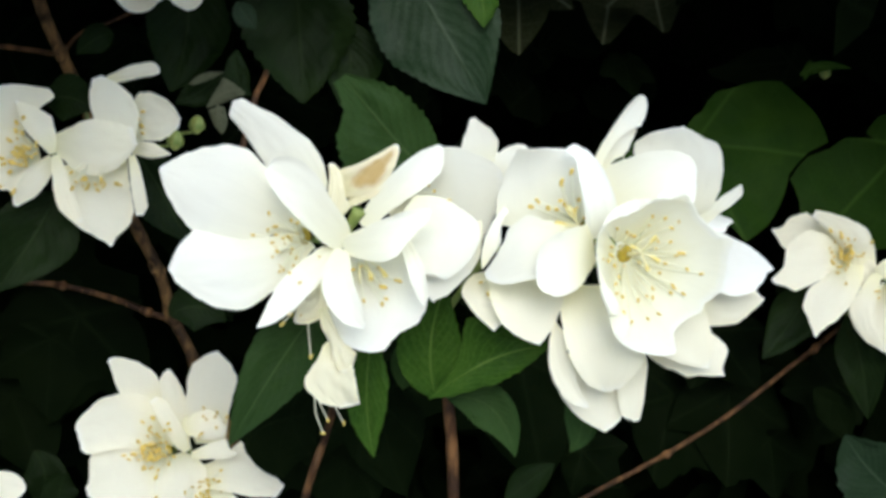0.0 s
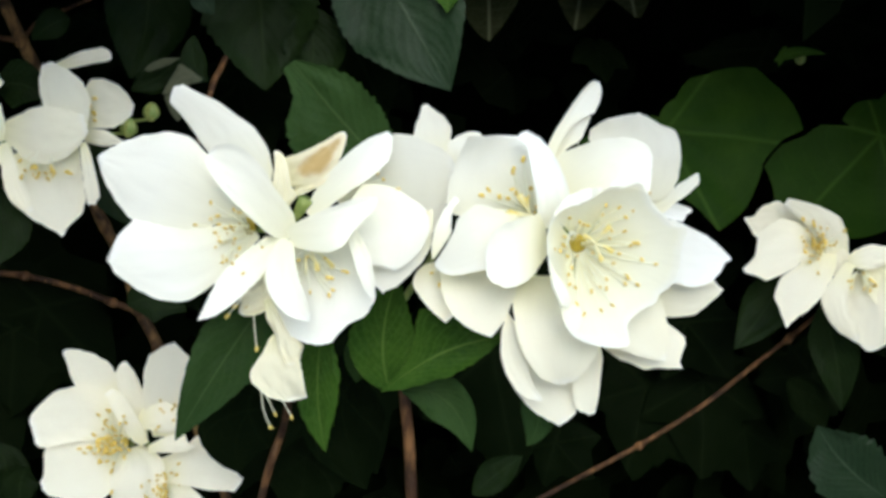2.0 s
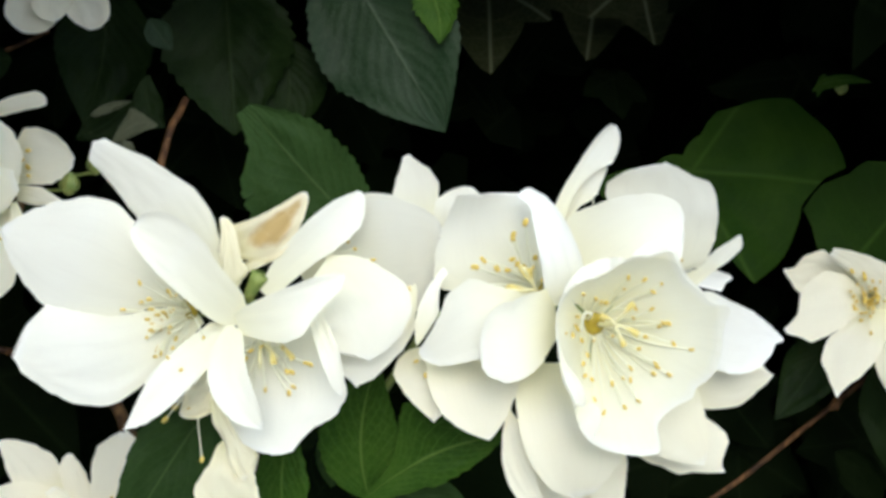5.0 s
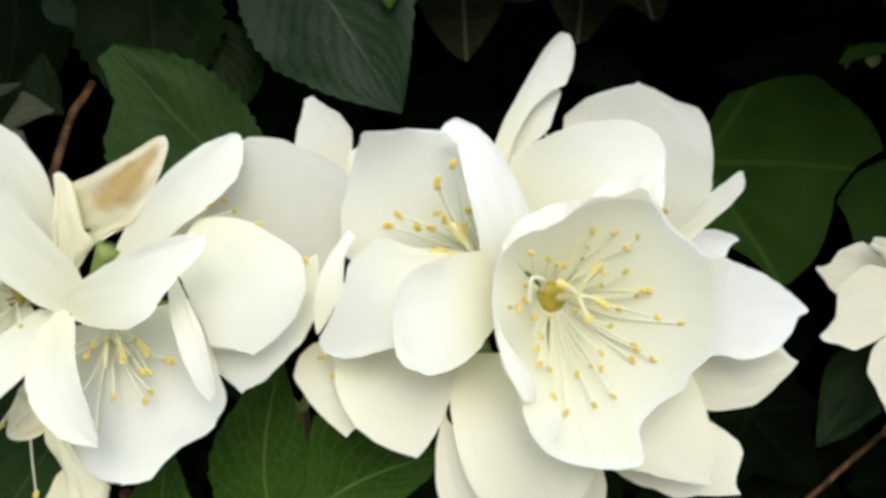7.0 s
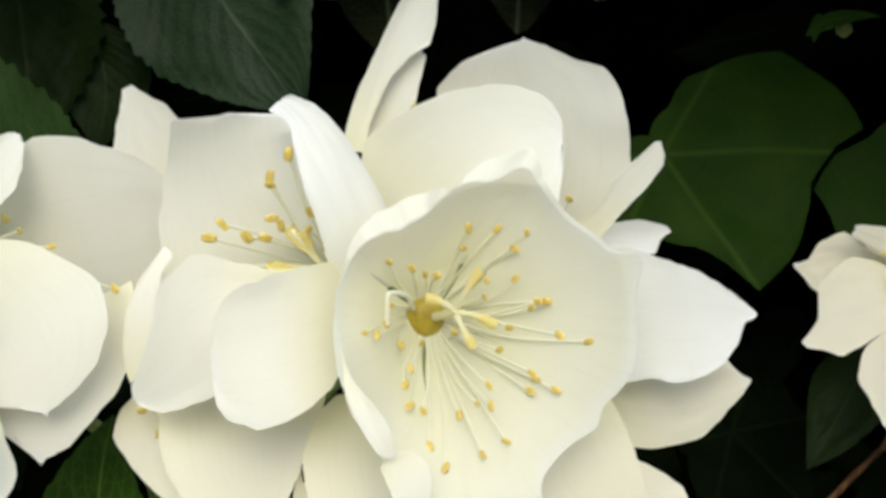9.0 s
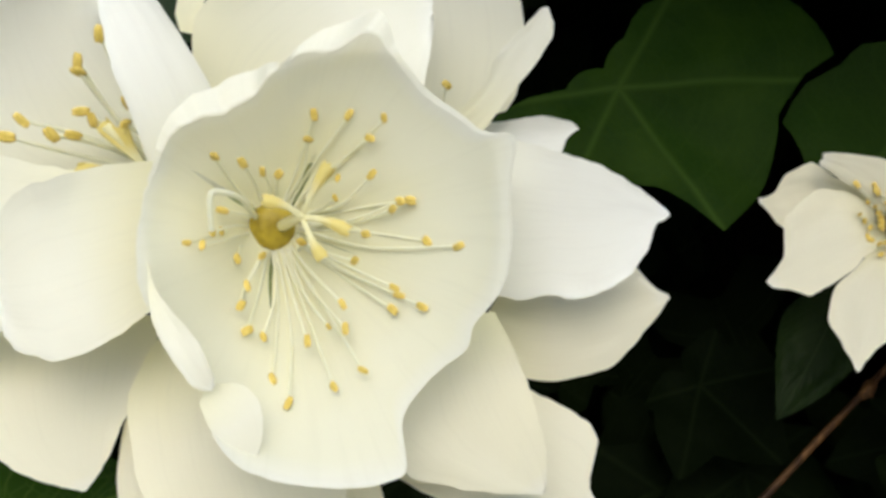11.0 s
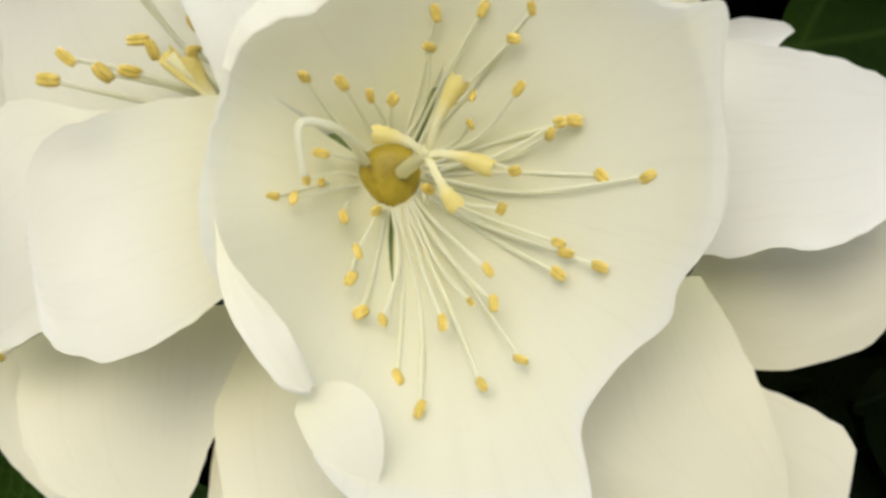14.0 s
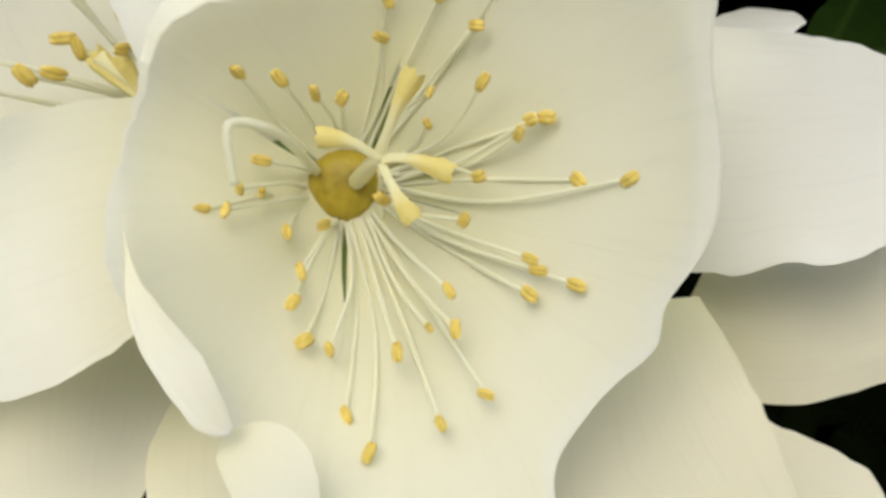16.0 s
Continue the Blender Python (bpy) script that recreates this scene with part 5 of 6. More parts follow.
stamens(low_bloom, (-15.50, 10.75, -9.95), (-0.50, -0.80, 0.10), 26, 0.55, 0.22, 138, 0.2)
low_bloom_2 = thing("flower", (-13.88, 11.10, -11.15), "creamy white mock orange flower half open beside another", "flower", "flowers of the mock orange")
petal(low_bloom_2, (-13.78, 11.20, -9.68), (-13.80, 10.90, -7.66), (-13.79, 10.73, -5.80), (1.08, 0.15, 0.02), peak=0.5, seed=138, ripple=0.2, cup=0.08, notch=0.8, material=CREAM, left=(0.48, 0.72, 0.85, 0.93, 0.91, 0.79, 0.41, 0.14), right=(0.6, 0.64, 0.66, 0.77, 0.91, 0.69, 0.36, 0.16))
petal(low_bloom_2, (-14.89, 10.90, -8.88), (-13.88, 10.60, -8.74), (-13.05, 10.60, -8.86), (-0.02, -0.14, -0.60), peak=0.5, seed=139, ripple=0.2, cup=-0.2, notch=0.8, material=CREAM, left=(0.62, 0.59, 0.77, 0.97, 0.7, 0.39, 0.18, 0.05), right=(0.69, 0.82, 0.93, 1.02, 0.99, 0.82, 0.69, 0.64))
petal(low_bloom_2, (-14.41, 10.80, -10.08), (-13.43, 10.40, -9.72), (-12.54, 10.40, -9.77), (0.04, -0.09, -0.39), peak=0.5, seed=140, ripple=0.2, cup=-0.2, notch=0.8, material=CREAM, left=(0.25, 0.41, 0.61, 0.85, 1.12, 0.18, 0.05, 0.01), right=(0.55, 0.72, 0.86, 0.94, 0.89, 0.72, 0.39, 0.12))
petal(low_bloom_2, (-14.15, 11.10, -11.12), (-12.39, 10.80, -10.61), (-10.60, 10.70, -11.08), (-0.02, -0.28, -1.02), peak=0.5, seed=141, ripple=0.2, cup=0.05, notch=0.8, material=CREAM, left=(0.39, 0.42, 0.53, 1.19, 0.79, 0.33, 0.08, 0.07), right=(0.37, 0.6, 0.77, 0.88, 0.88, 0.75, 0.59, 0.53))
petal(low_bloom_2, (-13.84, 11.10, -11.62), (-13.03, 10.80, -12.65), (-12.22, 10.70, -13.97), (-0.92, -0.29, -0.57), peak=0.6, seed=142, cup=0.1, sharp=0.1, claw=0.4, material=CREAM)
stamens(low_bloom_2, (-13.96, 11.00, -11.36), (0.50, -0.80, -0.10), 26, 0.9, 0.45, 143, 0.18)
stamens(low_bloom_2, (-13.96, 11.00, -11.36), (0.50, -0.80, -0.10), 12, 0.5, 0.2, 145, 0.19)
stamens(low_bloom_2, (-13.71, 11.20, -9.04), (0.10, -0.80, 0.50), 18, 0.8, 0.4, 144, 0.18)

# the two flowers against the ivy
ivy_bloom = thing("flower", (14.64, 16.30, 0.24), "creamy white mock orange flower with pointed petals against dark ivy", "flower", "flowers of the mock orange")
petal(ivy_bloom, (14.76, 16.30, 0.17), (12.78, 15.90, -0.16), (10.80, 15.70, -1.19), (-0.40, 0.20, 1.08), peak=0.5, seed=145, ripple=0.2, cup=0.08, notch=0.8, material=CREAM, left=(0.23, 0.39, 0.55, 0.78, 0.88, 0.83, 0.36, 0.16), right=(0.3, 0.49, 0.98, 1.25, 1.02, 0.2, 0.07, 0.03))
petal(ivy_bloom, (14.03, 16.80, 0.78), (12.55, 17.00, 1.19), (11.25, 17.50, 1.14), (0.08, -0.03, 0.68), peak=0.5, seed=146, ripple=0.2, cup=0.05, notch=0.8, material=CREAM, left=(0.49, 0.76, 1.0, 1.28, 1.54, 1.22, 0.55, 0.26), right=(0.36, 0.6, 0.77, 1.31, 0.87, 0.09, 0.0, 0.05))
petal(ivy_bloom, (15.17, 16.20, -0.70), (14.43, 15.90, 0.99), (12.52, 15.80, 2.10), (0.72, -0.33, 0.64), peak=0.5, seed=147, ripple=0.2, cup=-0.1, notch=0.8, material=CREAM, left=(0.08, 0.38, 0.54, 0.59, 0.48, 0.44, 0.32, 0.25), right=(0.69, 0.71, 0.8, 0.86, 0.55, 0.33, 0.19, 0.1))
petal(ivy_bloom, (14.86, 16.30, 0.02), (13.53, 15.20, -1.81), (12.58, 14.30, -3.55), (-1.00, 0.47, 0.37), peak=0.5, seed=148, ripple=0.2, cup=-0.08, notch=0.8, material=CREAM, left=(0.45, 0.71, 0.76, 0.73, 0.52, 0.21, 0.06, 0.02), right=(0.37, 0.49, 0.63, 0.96, 0.89, 0.46, 0.17, 0.08))
petal(ivy_bloom, (14.80, 16.30, 0.12), (15.27, 16.00, -0.41), (15.61, 15.80, -1.43), (-0.49, 0.22, -0.33), peak=0.5, seed=149, cup=-0.1, claw=0.5, material=CREAM)
stamens(ivy_bloom, (14.52, 16.20, 0.24), (-0.50, -0.80, 0.00), 44, 0.9, 0.55, 150, 0.18)
stamens(ivy_bloom, (14.58, 16.20, 0.25), (-0.50, -0.80, 0.00), 18, 0.5, 0.2, 151, 0.19)
heart(ivy_bloom, (14.64, 16.30, 0.27), (-0.30, -0.90, 0.00), 0.25)
ivy_bloom_2 = thing("flower", (16.27, 15.60, -0.82), "creamy white mock orange flower drooping against dark ivy", "flower", "flowers of the mock orange")
petal(ivy_bloom_2, (15.59, 15.40, -0.47), (14.91, 15.00, -2.20), (16.12, 15.00, -4.05), (-0.85, 0.40, -0.17), peak=0.5, seed=151, ripple=0.2, cup=-0.1, notch=0.8, material=CREAM, left=(0.36, 0.54, 0.61, 0.62, 0.49, 0.61, 0.43, 0.22), right=(0.16, 0.16, 0.27, 0.59, 0.5, 0.35, 0.11, 0.04))
petal(ivy_bloom_2, (16.51, 15.80, -0.82), (16.99, 15.60, -2.36), (17.05, 15.50, -4.48), (-1.27, 0.64, -0.24), peak=0.5, seed=152, cup=0.1, claw=0.4, material=CREAM)
petal(ivy_bloom_2, (15.59, 15.40, -0.47), (16.43, 15.00, -0.10), (17.76, 15.00, 0.14), (0.14, -0.09, -0.54), peak=0.5, seed=153, cup=-0.1, claw=0.4, material=CREAM)
petal(ivy_bloom_2, (16.53, 15.60, -0.67), (18.10, 15.30, -1.44), (19.28, 15.30, -2.14), (-0.58, 0.25, -1.14), peak=0.5, seed=154, cup=0.1, claw=0.4, material=CREAM)
stamens(ivy_bloom_2, (16.27, 15.60, -0.82), (0.00, -0.70, -0.60), 14, 1.0, 0.4, 155, 0.18)

# flowers at the border of the view
high_bloom = thing("flower", (-17.67, 13.00, 9.78), "white mock orange flower hanging down over dark leaves", "flower", "flowers of the mock orange")
petal(high_bloom, (-17.92, 13.00, 9.99), (-18.36, 12.80, 8.74), (-18.65, 12.70, 7.72), (-0.78, -0.22, 0.27), peak=0.6, seed=156, cup=0.1, sharp=0.1, material=CREAM)
petal(high_bloom, (-17.23, 13.00, 10.06), (-16.52, 12.80, 8.93), (-16.32, 12.70, 8.00), (-0.70, -0.09, -0.24), peak=0.6, seed=157, cup=0.1, sharp=0.1, material=CREAM)
petal(high_bloom, (-17.57, 13.00, 10.03), (-17.65, 12.60, 9.01), (-17.47, 12.60, 8.21), (-0.68, -0.13, -0.06), peak=0.6, seed=158, cup=0.1, sharp=0.1, material=CREAM)
corner_bloom = thing("flower", (-22.78, 11.00, -12.69), "white mock orange flower low among the ivy", "flower", "flowers of the mock orange")
petal(corner_bloom, (-22.78, 11.00, -12.69), (-21.98, 10.80, -12.06), (-20.84, 10.70, -11.95), (0.15, -0.16, -0.67), peak=0.6, seed=159, cup=0.1, sharp=0.1, material=CREAM)
petal(corner_bloom, (-22.99, 11.00, -12.93), (-22.43, 10.80, -13.53), (-21.47, 10.70, -14.12), (-0.40, -0.30, -0.50), peak=0.6, seed=160, cup=0.1, sharp=0.1, material=CREAM)

# flower buds
bud_group = "buds of the mock orange"
bud((-15.09, 10.00, 3.21), 0.32)
bud((-15.80, 9.60, 2.51), 0.34)
bud((14.51, 21.00, 9.35), 0.28)

# the mock orange shrub: stems and leaves
shrub = thing("mock_orange_shrub", (-2.0, 6.0, -130.0), "mock orange shrub with reddish twigs and toothed green leaves", "shrub")
tube(shrub, "stem", OLD_TWIG, [(-25.20, 20.00, 10.46), (-24.49, 20.30, 8.44), (-23.65, 20.60, 6.67), (-22.68, 21.00, 4.75), (-19.98, 21.80, -0.99), (-18.43, 22.10, -3.73), (-17.60, 22.40, -6.00), (-16.29, 22.40, -8.23), (-13.73, 22.00, -12.64), (-11.50, 20.00, -16.54), (-9.69, 18.13, -22.41), (-7.81, 16.08, -29.75), (-6.27, 13.94, -40.91), (-6.00, 12.00, -60.00), (-2.00, 8.00, -130.00)], 0.3, 0.26, 0.25, label="", seed=161)
tube(shrub, "twig", TWIG, [(-28.00, 20.50, 6.50), (-25.92, 20.60, 6.58), (-23.67, 20.70, 6.47)], 0.11, 0.13, 0.2, label="", seed=162)
tube(shrub, "twig", TWIG, [(-23.48, 20.70, 6.57), (-22.75, 20.50, 7.51), (-21.32, 20.00, 8.12), (-20.04, 20.00, 8.84)], 0.1, 0.07, 0.2, label="", seed=163)
tube(shrub, "twig", TWIG, [(-27.98, 22.50, -4.86), (-25.58, 22.40, -4.93), (-23.20, 22.40, -4.93), (-20.63, 22.40, -5.38), (-18.89, 22.40, -5.91), (-17.44, 22.40, -6.28)], 0.14, 0.17, 0.25, label="", seed=164)
tube(shrub, "twig", TWIG, [(-5.15, 4.60, -2.89), (-4.70, 5.00, -5.85), (-4.33, 5.50, -7.89), (-4.03, 6.00, -10.11), (-3.80, 6.00, -12.21), (-3.45, 6.16, -16.32), (-3.04, 6.40, -21.32), (-2.57, 6.90, -28.49), (-2.00, 8.00, -40.00), (-2.00, 8.00, -130.00)], 0.21, 0.23, 0.1, label="", seed=165)
tube(shrub, "twig", TWIG, [(16.62, 17.00, -1.46), (16.17, 19.00, -3.11), (15.11, 20.20, -4.74), (13.92, 20.60, -6.04), (11.38, 21.10, -8.64), (8.41, 21.40, -10.98), (4.21, 21.50, -13.73), (0.51, 21.00, -16.06), (-1.59, 20.17, -20.02), (-3.53, 19.10, -25.20), (-4.14, 17.31, -33.83), (-1.00, 14.00, -50.00), (-2.00, 8.00, -130.00)], 0.11, 0.135, 0.2, label="", seed=166)
tube(shrub, "twig", TWIG, [(-8.45, 2.50, -4.43), (-8.93, 8.00, -7.97), (-9.35, 8.50, -9.67), (-9.63, 9.00, -11.17), (-9.86, 9.00, -13.23), (-9.52, 9.08, -17.23), (-8.88, 9.20, -22.10), (-7.19, 9.45, -29.02), (-3.00, 10.00, -40.00), (-2.00, 8.00, -130.00)], 0.14, 0.2, 0.1, label="", seed=167)
tube(shrub, "twig", TWIG, [(-12.86, 13.00, 5.85), (-12.98, 12.50, 5.26), (-13.17, 12.00, 4.50), (-13.51, 11.00, 1.65)], 0.12, 0.13, 0.1, label="", seed=168)
knot(shrub, OLD_TWIG, (-17.62, 22.3, -5.95), 0.40, (0.5, 0, -0.8), 0)
knot(shrub, OLD_TWIG, (-18.5, 22.0, -3.6), 0.34, (0.5, 0, -0.8), 1)
knot(shrub, OLD_TWIG, (-16.35, 22.3, -8.15), 0.33, (0.5, 0, -0.8), 2)
knot(shrub, OLD_TWIG, (-23.62, 20.55, 6.6), 0.36, (0.4, 0, -0.9), 3)
knot(shrub, TWIG, (-23.2, 22.3, -4.93), 0.22, (1, 0, 0), 4)
knot(shrub, TWIG, (-18.9, 22.3, -5.9), 0.24, (1, 0, -0.3), 5)
knot(shrub, TWIG, (15.11, 20.1, -4.74), 0.24, (-1, 0, -1), 6)
knot(shrub, TWIG, (8.41, 21.3, -10.98), 0.20, (-1, 0, -0.7), 7)
knot(shrub, TWIG, (-4.05, 5.95, -10.0), 0.14, (0, 0, -1), 8)
knot(shrub, TWIG, (-9.34, 8.45, -9.6), 0.14, (0, 0, -1), 9)
tube(shrub, "flower_stalk", CALYX, [(-5.15, 4.60, -2.89), (-6.15, 3.60, -1.69), (-7.11, 2.00, -0.53)], 0.12, 0.12, 0.0, label="", seed=169)
tube(shrub, "flower_stalk", CALYX, [(-7.11, 2.00, -0.53), (-7.67, 1.80, -0.48), (-8.22, 1.00, -0.39)], 0.12, 0.12, 0.0, label="", seed=170)
tube(shrub, "flower_stalk", CALYX, [(-8.22, 1.00, -0.39), (-8.46, 1.10, -0.22), (-8.69, 0.60, -0.03)], 0.1, 0.1, 0.0, label="", seed=171)
tube(shrub, "flower_stalk", CALYX, [(-8.22, 1.00, -0.39), (-9.06, 1.05, -0.42), (-9.87, 0.50, -0.43)], 0.1, 0.1, 0.0, label="", seed=172)
tube(shrub, "flower_stalk", CALYX, [(-8.22, 1.00, -0.39), (-7.45, 1.40, 0.06), (-6.69, 1.20, 0.54)], 0.1, 0.1, 0.0, label="", seed=173)
tube(shrub, "flower_stalk", CALYX, [(-8.22, 1.00, -0.39), (-8.57, 1.30, -1.61), (-8.91, 1.00, -2.78)], 0.1, 0.1, 0.0, label="", seed=174)
tube(shrub, "flower_stalk", CALYX, [(-5.15, 4.60, -2.89), (-4.49, 3.90, -1.58), (-3.92, 2.60, -0.28)], 0.12, 0.12, 0.0, label="", seed=175)
tube(shrub, "flower_stalk", CALYX, [(-3.92, 2.60, -0.28), (-2.49, 2.50, -0.44), (-1.18, 1.80, -0.56)], 0.12, 0.12, 0.0, label="", seed=176)
tube(shrub, "flower_stalk", CALYX, [(-1.18, 1.80, -0.56), (-1.24, 1.65, -0.28), (-1.41, 0.90, 0.02)], 0.1, 0.1, 0.0, label="", seed=177)
tube(shrub, "flower_stalk", CALYX, [(-1.18, 1.80, -0.56), (-0.29, 1.70, -0.29), (0.45, 1.00, -0.00)], 0.1, 0.1, 0.0, label="", seed=178)
tube(shrub, "flower_stalk", CALYX, [(-1.18, 1.80, -0.56), (-0.24, 2.15, 0.25), (0.56, 1.90, 1.07)], 0.1, 0.1, 0.0, label="", seed=179)
tube(shrub, "flower_stalk", CALYX, [(-1.18, 1.80, -0.56), (0.27, 2.00, -0.45), (1.57, 1.60, -0.31)], 0.1, 0.1, 0.0, label="", seed=180)
tube(shrub, "flower_stalk", CALYX, [(-1.18, 1.80, -0.56), (-1.56, 1.80, -1.06), (-2.04, 1.20, -1.51)], 0.1, 0.1, 0.0, label="", seed=181)
tube(shrub, "flower_stalk", CALYX, [(-1.18, 1.80, -0.56), (-2.24, 2.60, 0.62), (-3.42, 2.80, 1.83)], 0.1, 0.1, 0.0, label="", seed=182)
tube(shrub, "flower_stalk", CALYX, [(-22.68, 21.00, 4.75), (-20.75, 15.55, 3.26), (-18.76, 9.50, 2.01)], 0.1, 0.1, 0.0, label="", seed=183)
tube(shrub, "flower_stalk", CALYX, [(-18.76, 9.50, 2.01), (-19.58, 9.50, 1.80), (-20.23, 8.90, 1.59)], 0.1, 0.1, 0.0, label="", seed=184)
tube(shrub, "flower_stalk", CALYX, [(-18.76, 9.50, 2.01), (-18.24, 9.70, 2.29), (-17.58, 9.30, 2.55)], 0.1, 0.1, 0.0, label="", seed=185)
tube(shrub, "flower_stalk", CALYX, [(-16.29, 22.40, -8.23), (-15.56, 17.30, -9.35), (-14.74, 11.60, -9.92)], 0.1, 0.1, 0.0, label="", seed=186)
tube(shrub, "flower_stalk", CALYX, [(-14.74, 11.60, -9.92), (-14.25, 11.80, -10.77), (-13.67, 11.40, -11.45)], 0.1, 0.1, 0.0, label="", seed=187)
tube(shrub, "flower_stalk", CALYX, [(16.17, 19.00, -3.11), (15.81, 18.20, -1.64), (15.17, 16.80, -0.20)], 0.1, 0.1, 0.0, label="", seed=188)
tube(shrub, "flower_stalk", CALYX, [(15.17, 16.80, -0.20), (16.02, 16.65, -0.53), (16.56, 15.90, -0.82)], 0.1, 0.1, 0.0, label="", seed=189)
tube(shrub, "flower_stalk", CALYX, [(-20.19, 18.00, 13.14), (-18.93, 15.90, 11.62), (-17.62, 13.20, 10.06)], 0.1, 0.1, 0.0, label="", seed=190)
tube(shrub, "flower_stalk", CALYX, [(-24.66, 14.00, -14.94), (-23.91, 12.95, -14.01), (-22.99, 11.30, -12.91)], 0.1, 0.1, 0.0, label="", seed=191)
tube(shrub, "flower_stalk", CALYX, [(-18.76, 9.50, 2.01), (-17.47, 9.95, 2.15), (-16.04, 9.80, 2.28)], 0.05, 0.05, 0.0, label="", seed=192)
tube(shrub, "flower_stalk", CALYX, [(-18.76, 9.50, 2.01), (-17.10, 10.15, 2.47), (-15.28, 10.20, 2.92)], 0.05, 0.05, 0.0, label="", seed=193)
leaf(shrub, (-5.51, 3.60, 1.36), (-7.44, 3.20, 3.06), (-9.33, 3.00, 4.93), (1.10, -0.08, 1.15), SHRUB_LEAF, peak=0.58, seed=194, teeth=17, depth=0.09, fold=0.03, left=(0.2, 0.86, 1.1, 1.23, 1.06, 0.41, 0.28, 0.23), right=(0.17, 0.4, 0.65, 0.84, 0.75, 0.5, 0.23, 0.09))
leaf(shrub, (-9.42, 2.20, -2.69), (-10.60, 1.90, -4.69), (-11.91, 1.60, -7.34), (-1.01, 0.02, 0.56), SHRUB_LEAF, peak=0.4, seed=195, fold=0.15, teeth=9, depth=0.05)
leaf(shrub, (-5.28, 3.00, -5.51), (-5.65, 2.70, -3.66), (-5.32, 2.50, -1.53), (1.10, -0.07, 0.04), FRESH_LEAF, peak=0.45, seed=196, fold=0.1, depth=0.06, label="bright green young leaf")
leaf(shrub, (-5.56, 2.60, -5.51), (-3.72, 2.10, -3.99), (-1.86, 1.80, -3.30), (0.56, -0.21, -0.95), FRESH_LEAF, peak=0.45, seed=197, fold=0.12, depth=0.05, left=(0.03, 0.14, 0.43, 1.41, 0.98, 0.4, 0.15, 0.08), right=(0.01, 0.37, 0.56, 0.7, 0.62, 0.42, 0.19, 0.07), label="bright green young leaf")
leaf(shrub, (-4.88, 3.60, -5.59), (-3.30, 3.50, -5.85), (-2.32, 3.50, -7.49), (-0.41, -0.08, -0.67), SHRUB_LEAF, peak=0.45, seed=198, fold=0.1, depth=0.03)
leaf(shrub, (-7.60, 2.40, -3.40), (-7.64, 2.50, -5.50), (-7.20, 2.50, -7.59), (-0.72, -0.00, -0.05), FRESH_LEAF, peak=0.45, seed=199, fold=0.2, depth=0.05, ragged=0.35)
leaf(shrub, (-6.38, 4.00, -3.52), (-6.36, 4.00, -4.60), (-6.39, 4.00, -5.53), (-0.53, 0.03, 0.00), SHRUB_LEAF, peak=0.5, seed=200, fold=0.1, depth=0.03)
leaf(shrub, (-0.88, 3.00, -4.29), (-0.24, 3.00, -5.80), (-0.56, 3.00, -7.04), (-0.58, 0.11, -0.07), SHRUB_LEAF, peak=0.5, seed=201, fold=0.1, depth=0.03)
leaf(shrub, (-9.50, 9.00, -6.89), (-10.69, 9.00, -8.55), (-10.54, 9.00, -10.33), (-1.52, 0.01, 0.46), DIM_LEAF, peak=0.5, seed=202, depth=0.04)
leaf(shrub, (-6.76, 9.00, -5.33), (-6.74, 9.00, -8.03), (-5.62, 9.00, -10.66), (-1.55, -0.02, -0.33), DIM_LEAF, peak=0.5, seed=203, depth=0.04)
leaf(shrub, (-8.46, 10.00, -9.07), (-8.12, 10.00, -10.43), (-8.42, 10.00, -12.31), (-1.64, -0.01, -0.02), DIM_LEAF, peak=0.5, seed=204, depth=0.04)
leaf(shrub, (-20.27, 10.00, 0.12), (-20.95, 9.80, -1.70), (-22.19, 9.50, -3.99), (-1.36, -0.37, 0.65), SHADED_LEAF, peak=0.45, seed=205, depth=0.03)
leaf(shrub, (-17.80, 12.00, 1.97), (-16.52, 12.00, 0.23), (-15.46, 12.00, -1.55), (-1.08, -0.22, -0.73), SHADED_LEAF, peak=0.45, seed=206, depth=0.03)
leaf(shrub, (-20.95, 10.00, 3.58), (-19.85, 9.50, 3.76), (-18.96, 9.50, 3.30), (-0.13, 0.02, -0.92), SHADED_LEAF, peak=0.5, seed=207, depth=0.03)
leaf(shrub, (-16.27, 14.00, -4.91), (-15.09, 14.00, -4.44), (-13.84, 14.00, -4.96), (-0.02, -0.13, -1.05), SHADED_LEAF, peak=0.5, seed=208, depth=0.03)
leaf(shrub, (-19.79, 15.00, 7.05), (-20.37, 14.50, 6.68), (-21.15, 14.50, 5.93), (-0.35, -0.15, 0.49), SHADED_LEAF, peak=0.5, seed=209, depth=0.03)
leaf(shrub, (-17.44, 18.00, 10.85), (-17.13, 17.60, 7.70), (-17.57, 17.00, 4.88), (-1.88, -0.34, 0.05), SHADED_LEAF, peak=0.45, seed=210, depth=0.04, fold=0.1)
leaf(shrub, (-12.45, 16.50, 11.56), (-11.87, 16.00, 7.99), (-11.40, 15.60, 4.82), (-2.58, -0.15, -0.39), SHADED_LEAF, peak=0.45, seed=211, depth=0.1, teeth=13, fold=0.08)
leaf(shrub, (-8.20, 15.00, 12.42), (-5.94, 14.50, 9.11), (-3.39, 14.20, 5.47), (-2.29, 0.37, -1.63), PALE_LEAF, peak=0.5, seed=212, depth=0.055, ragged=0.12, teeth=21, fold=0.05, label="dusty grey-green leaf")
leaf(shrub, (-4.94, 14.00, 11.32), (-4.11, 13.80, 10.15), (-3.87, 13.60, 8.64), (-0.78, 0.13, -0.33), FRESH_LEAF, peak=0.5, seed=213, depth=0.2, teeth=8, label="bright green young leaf")
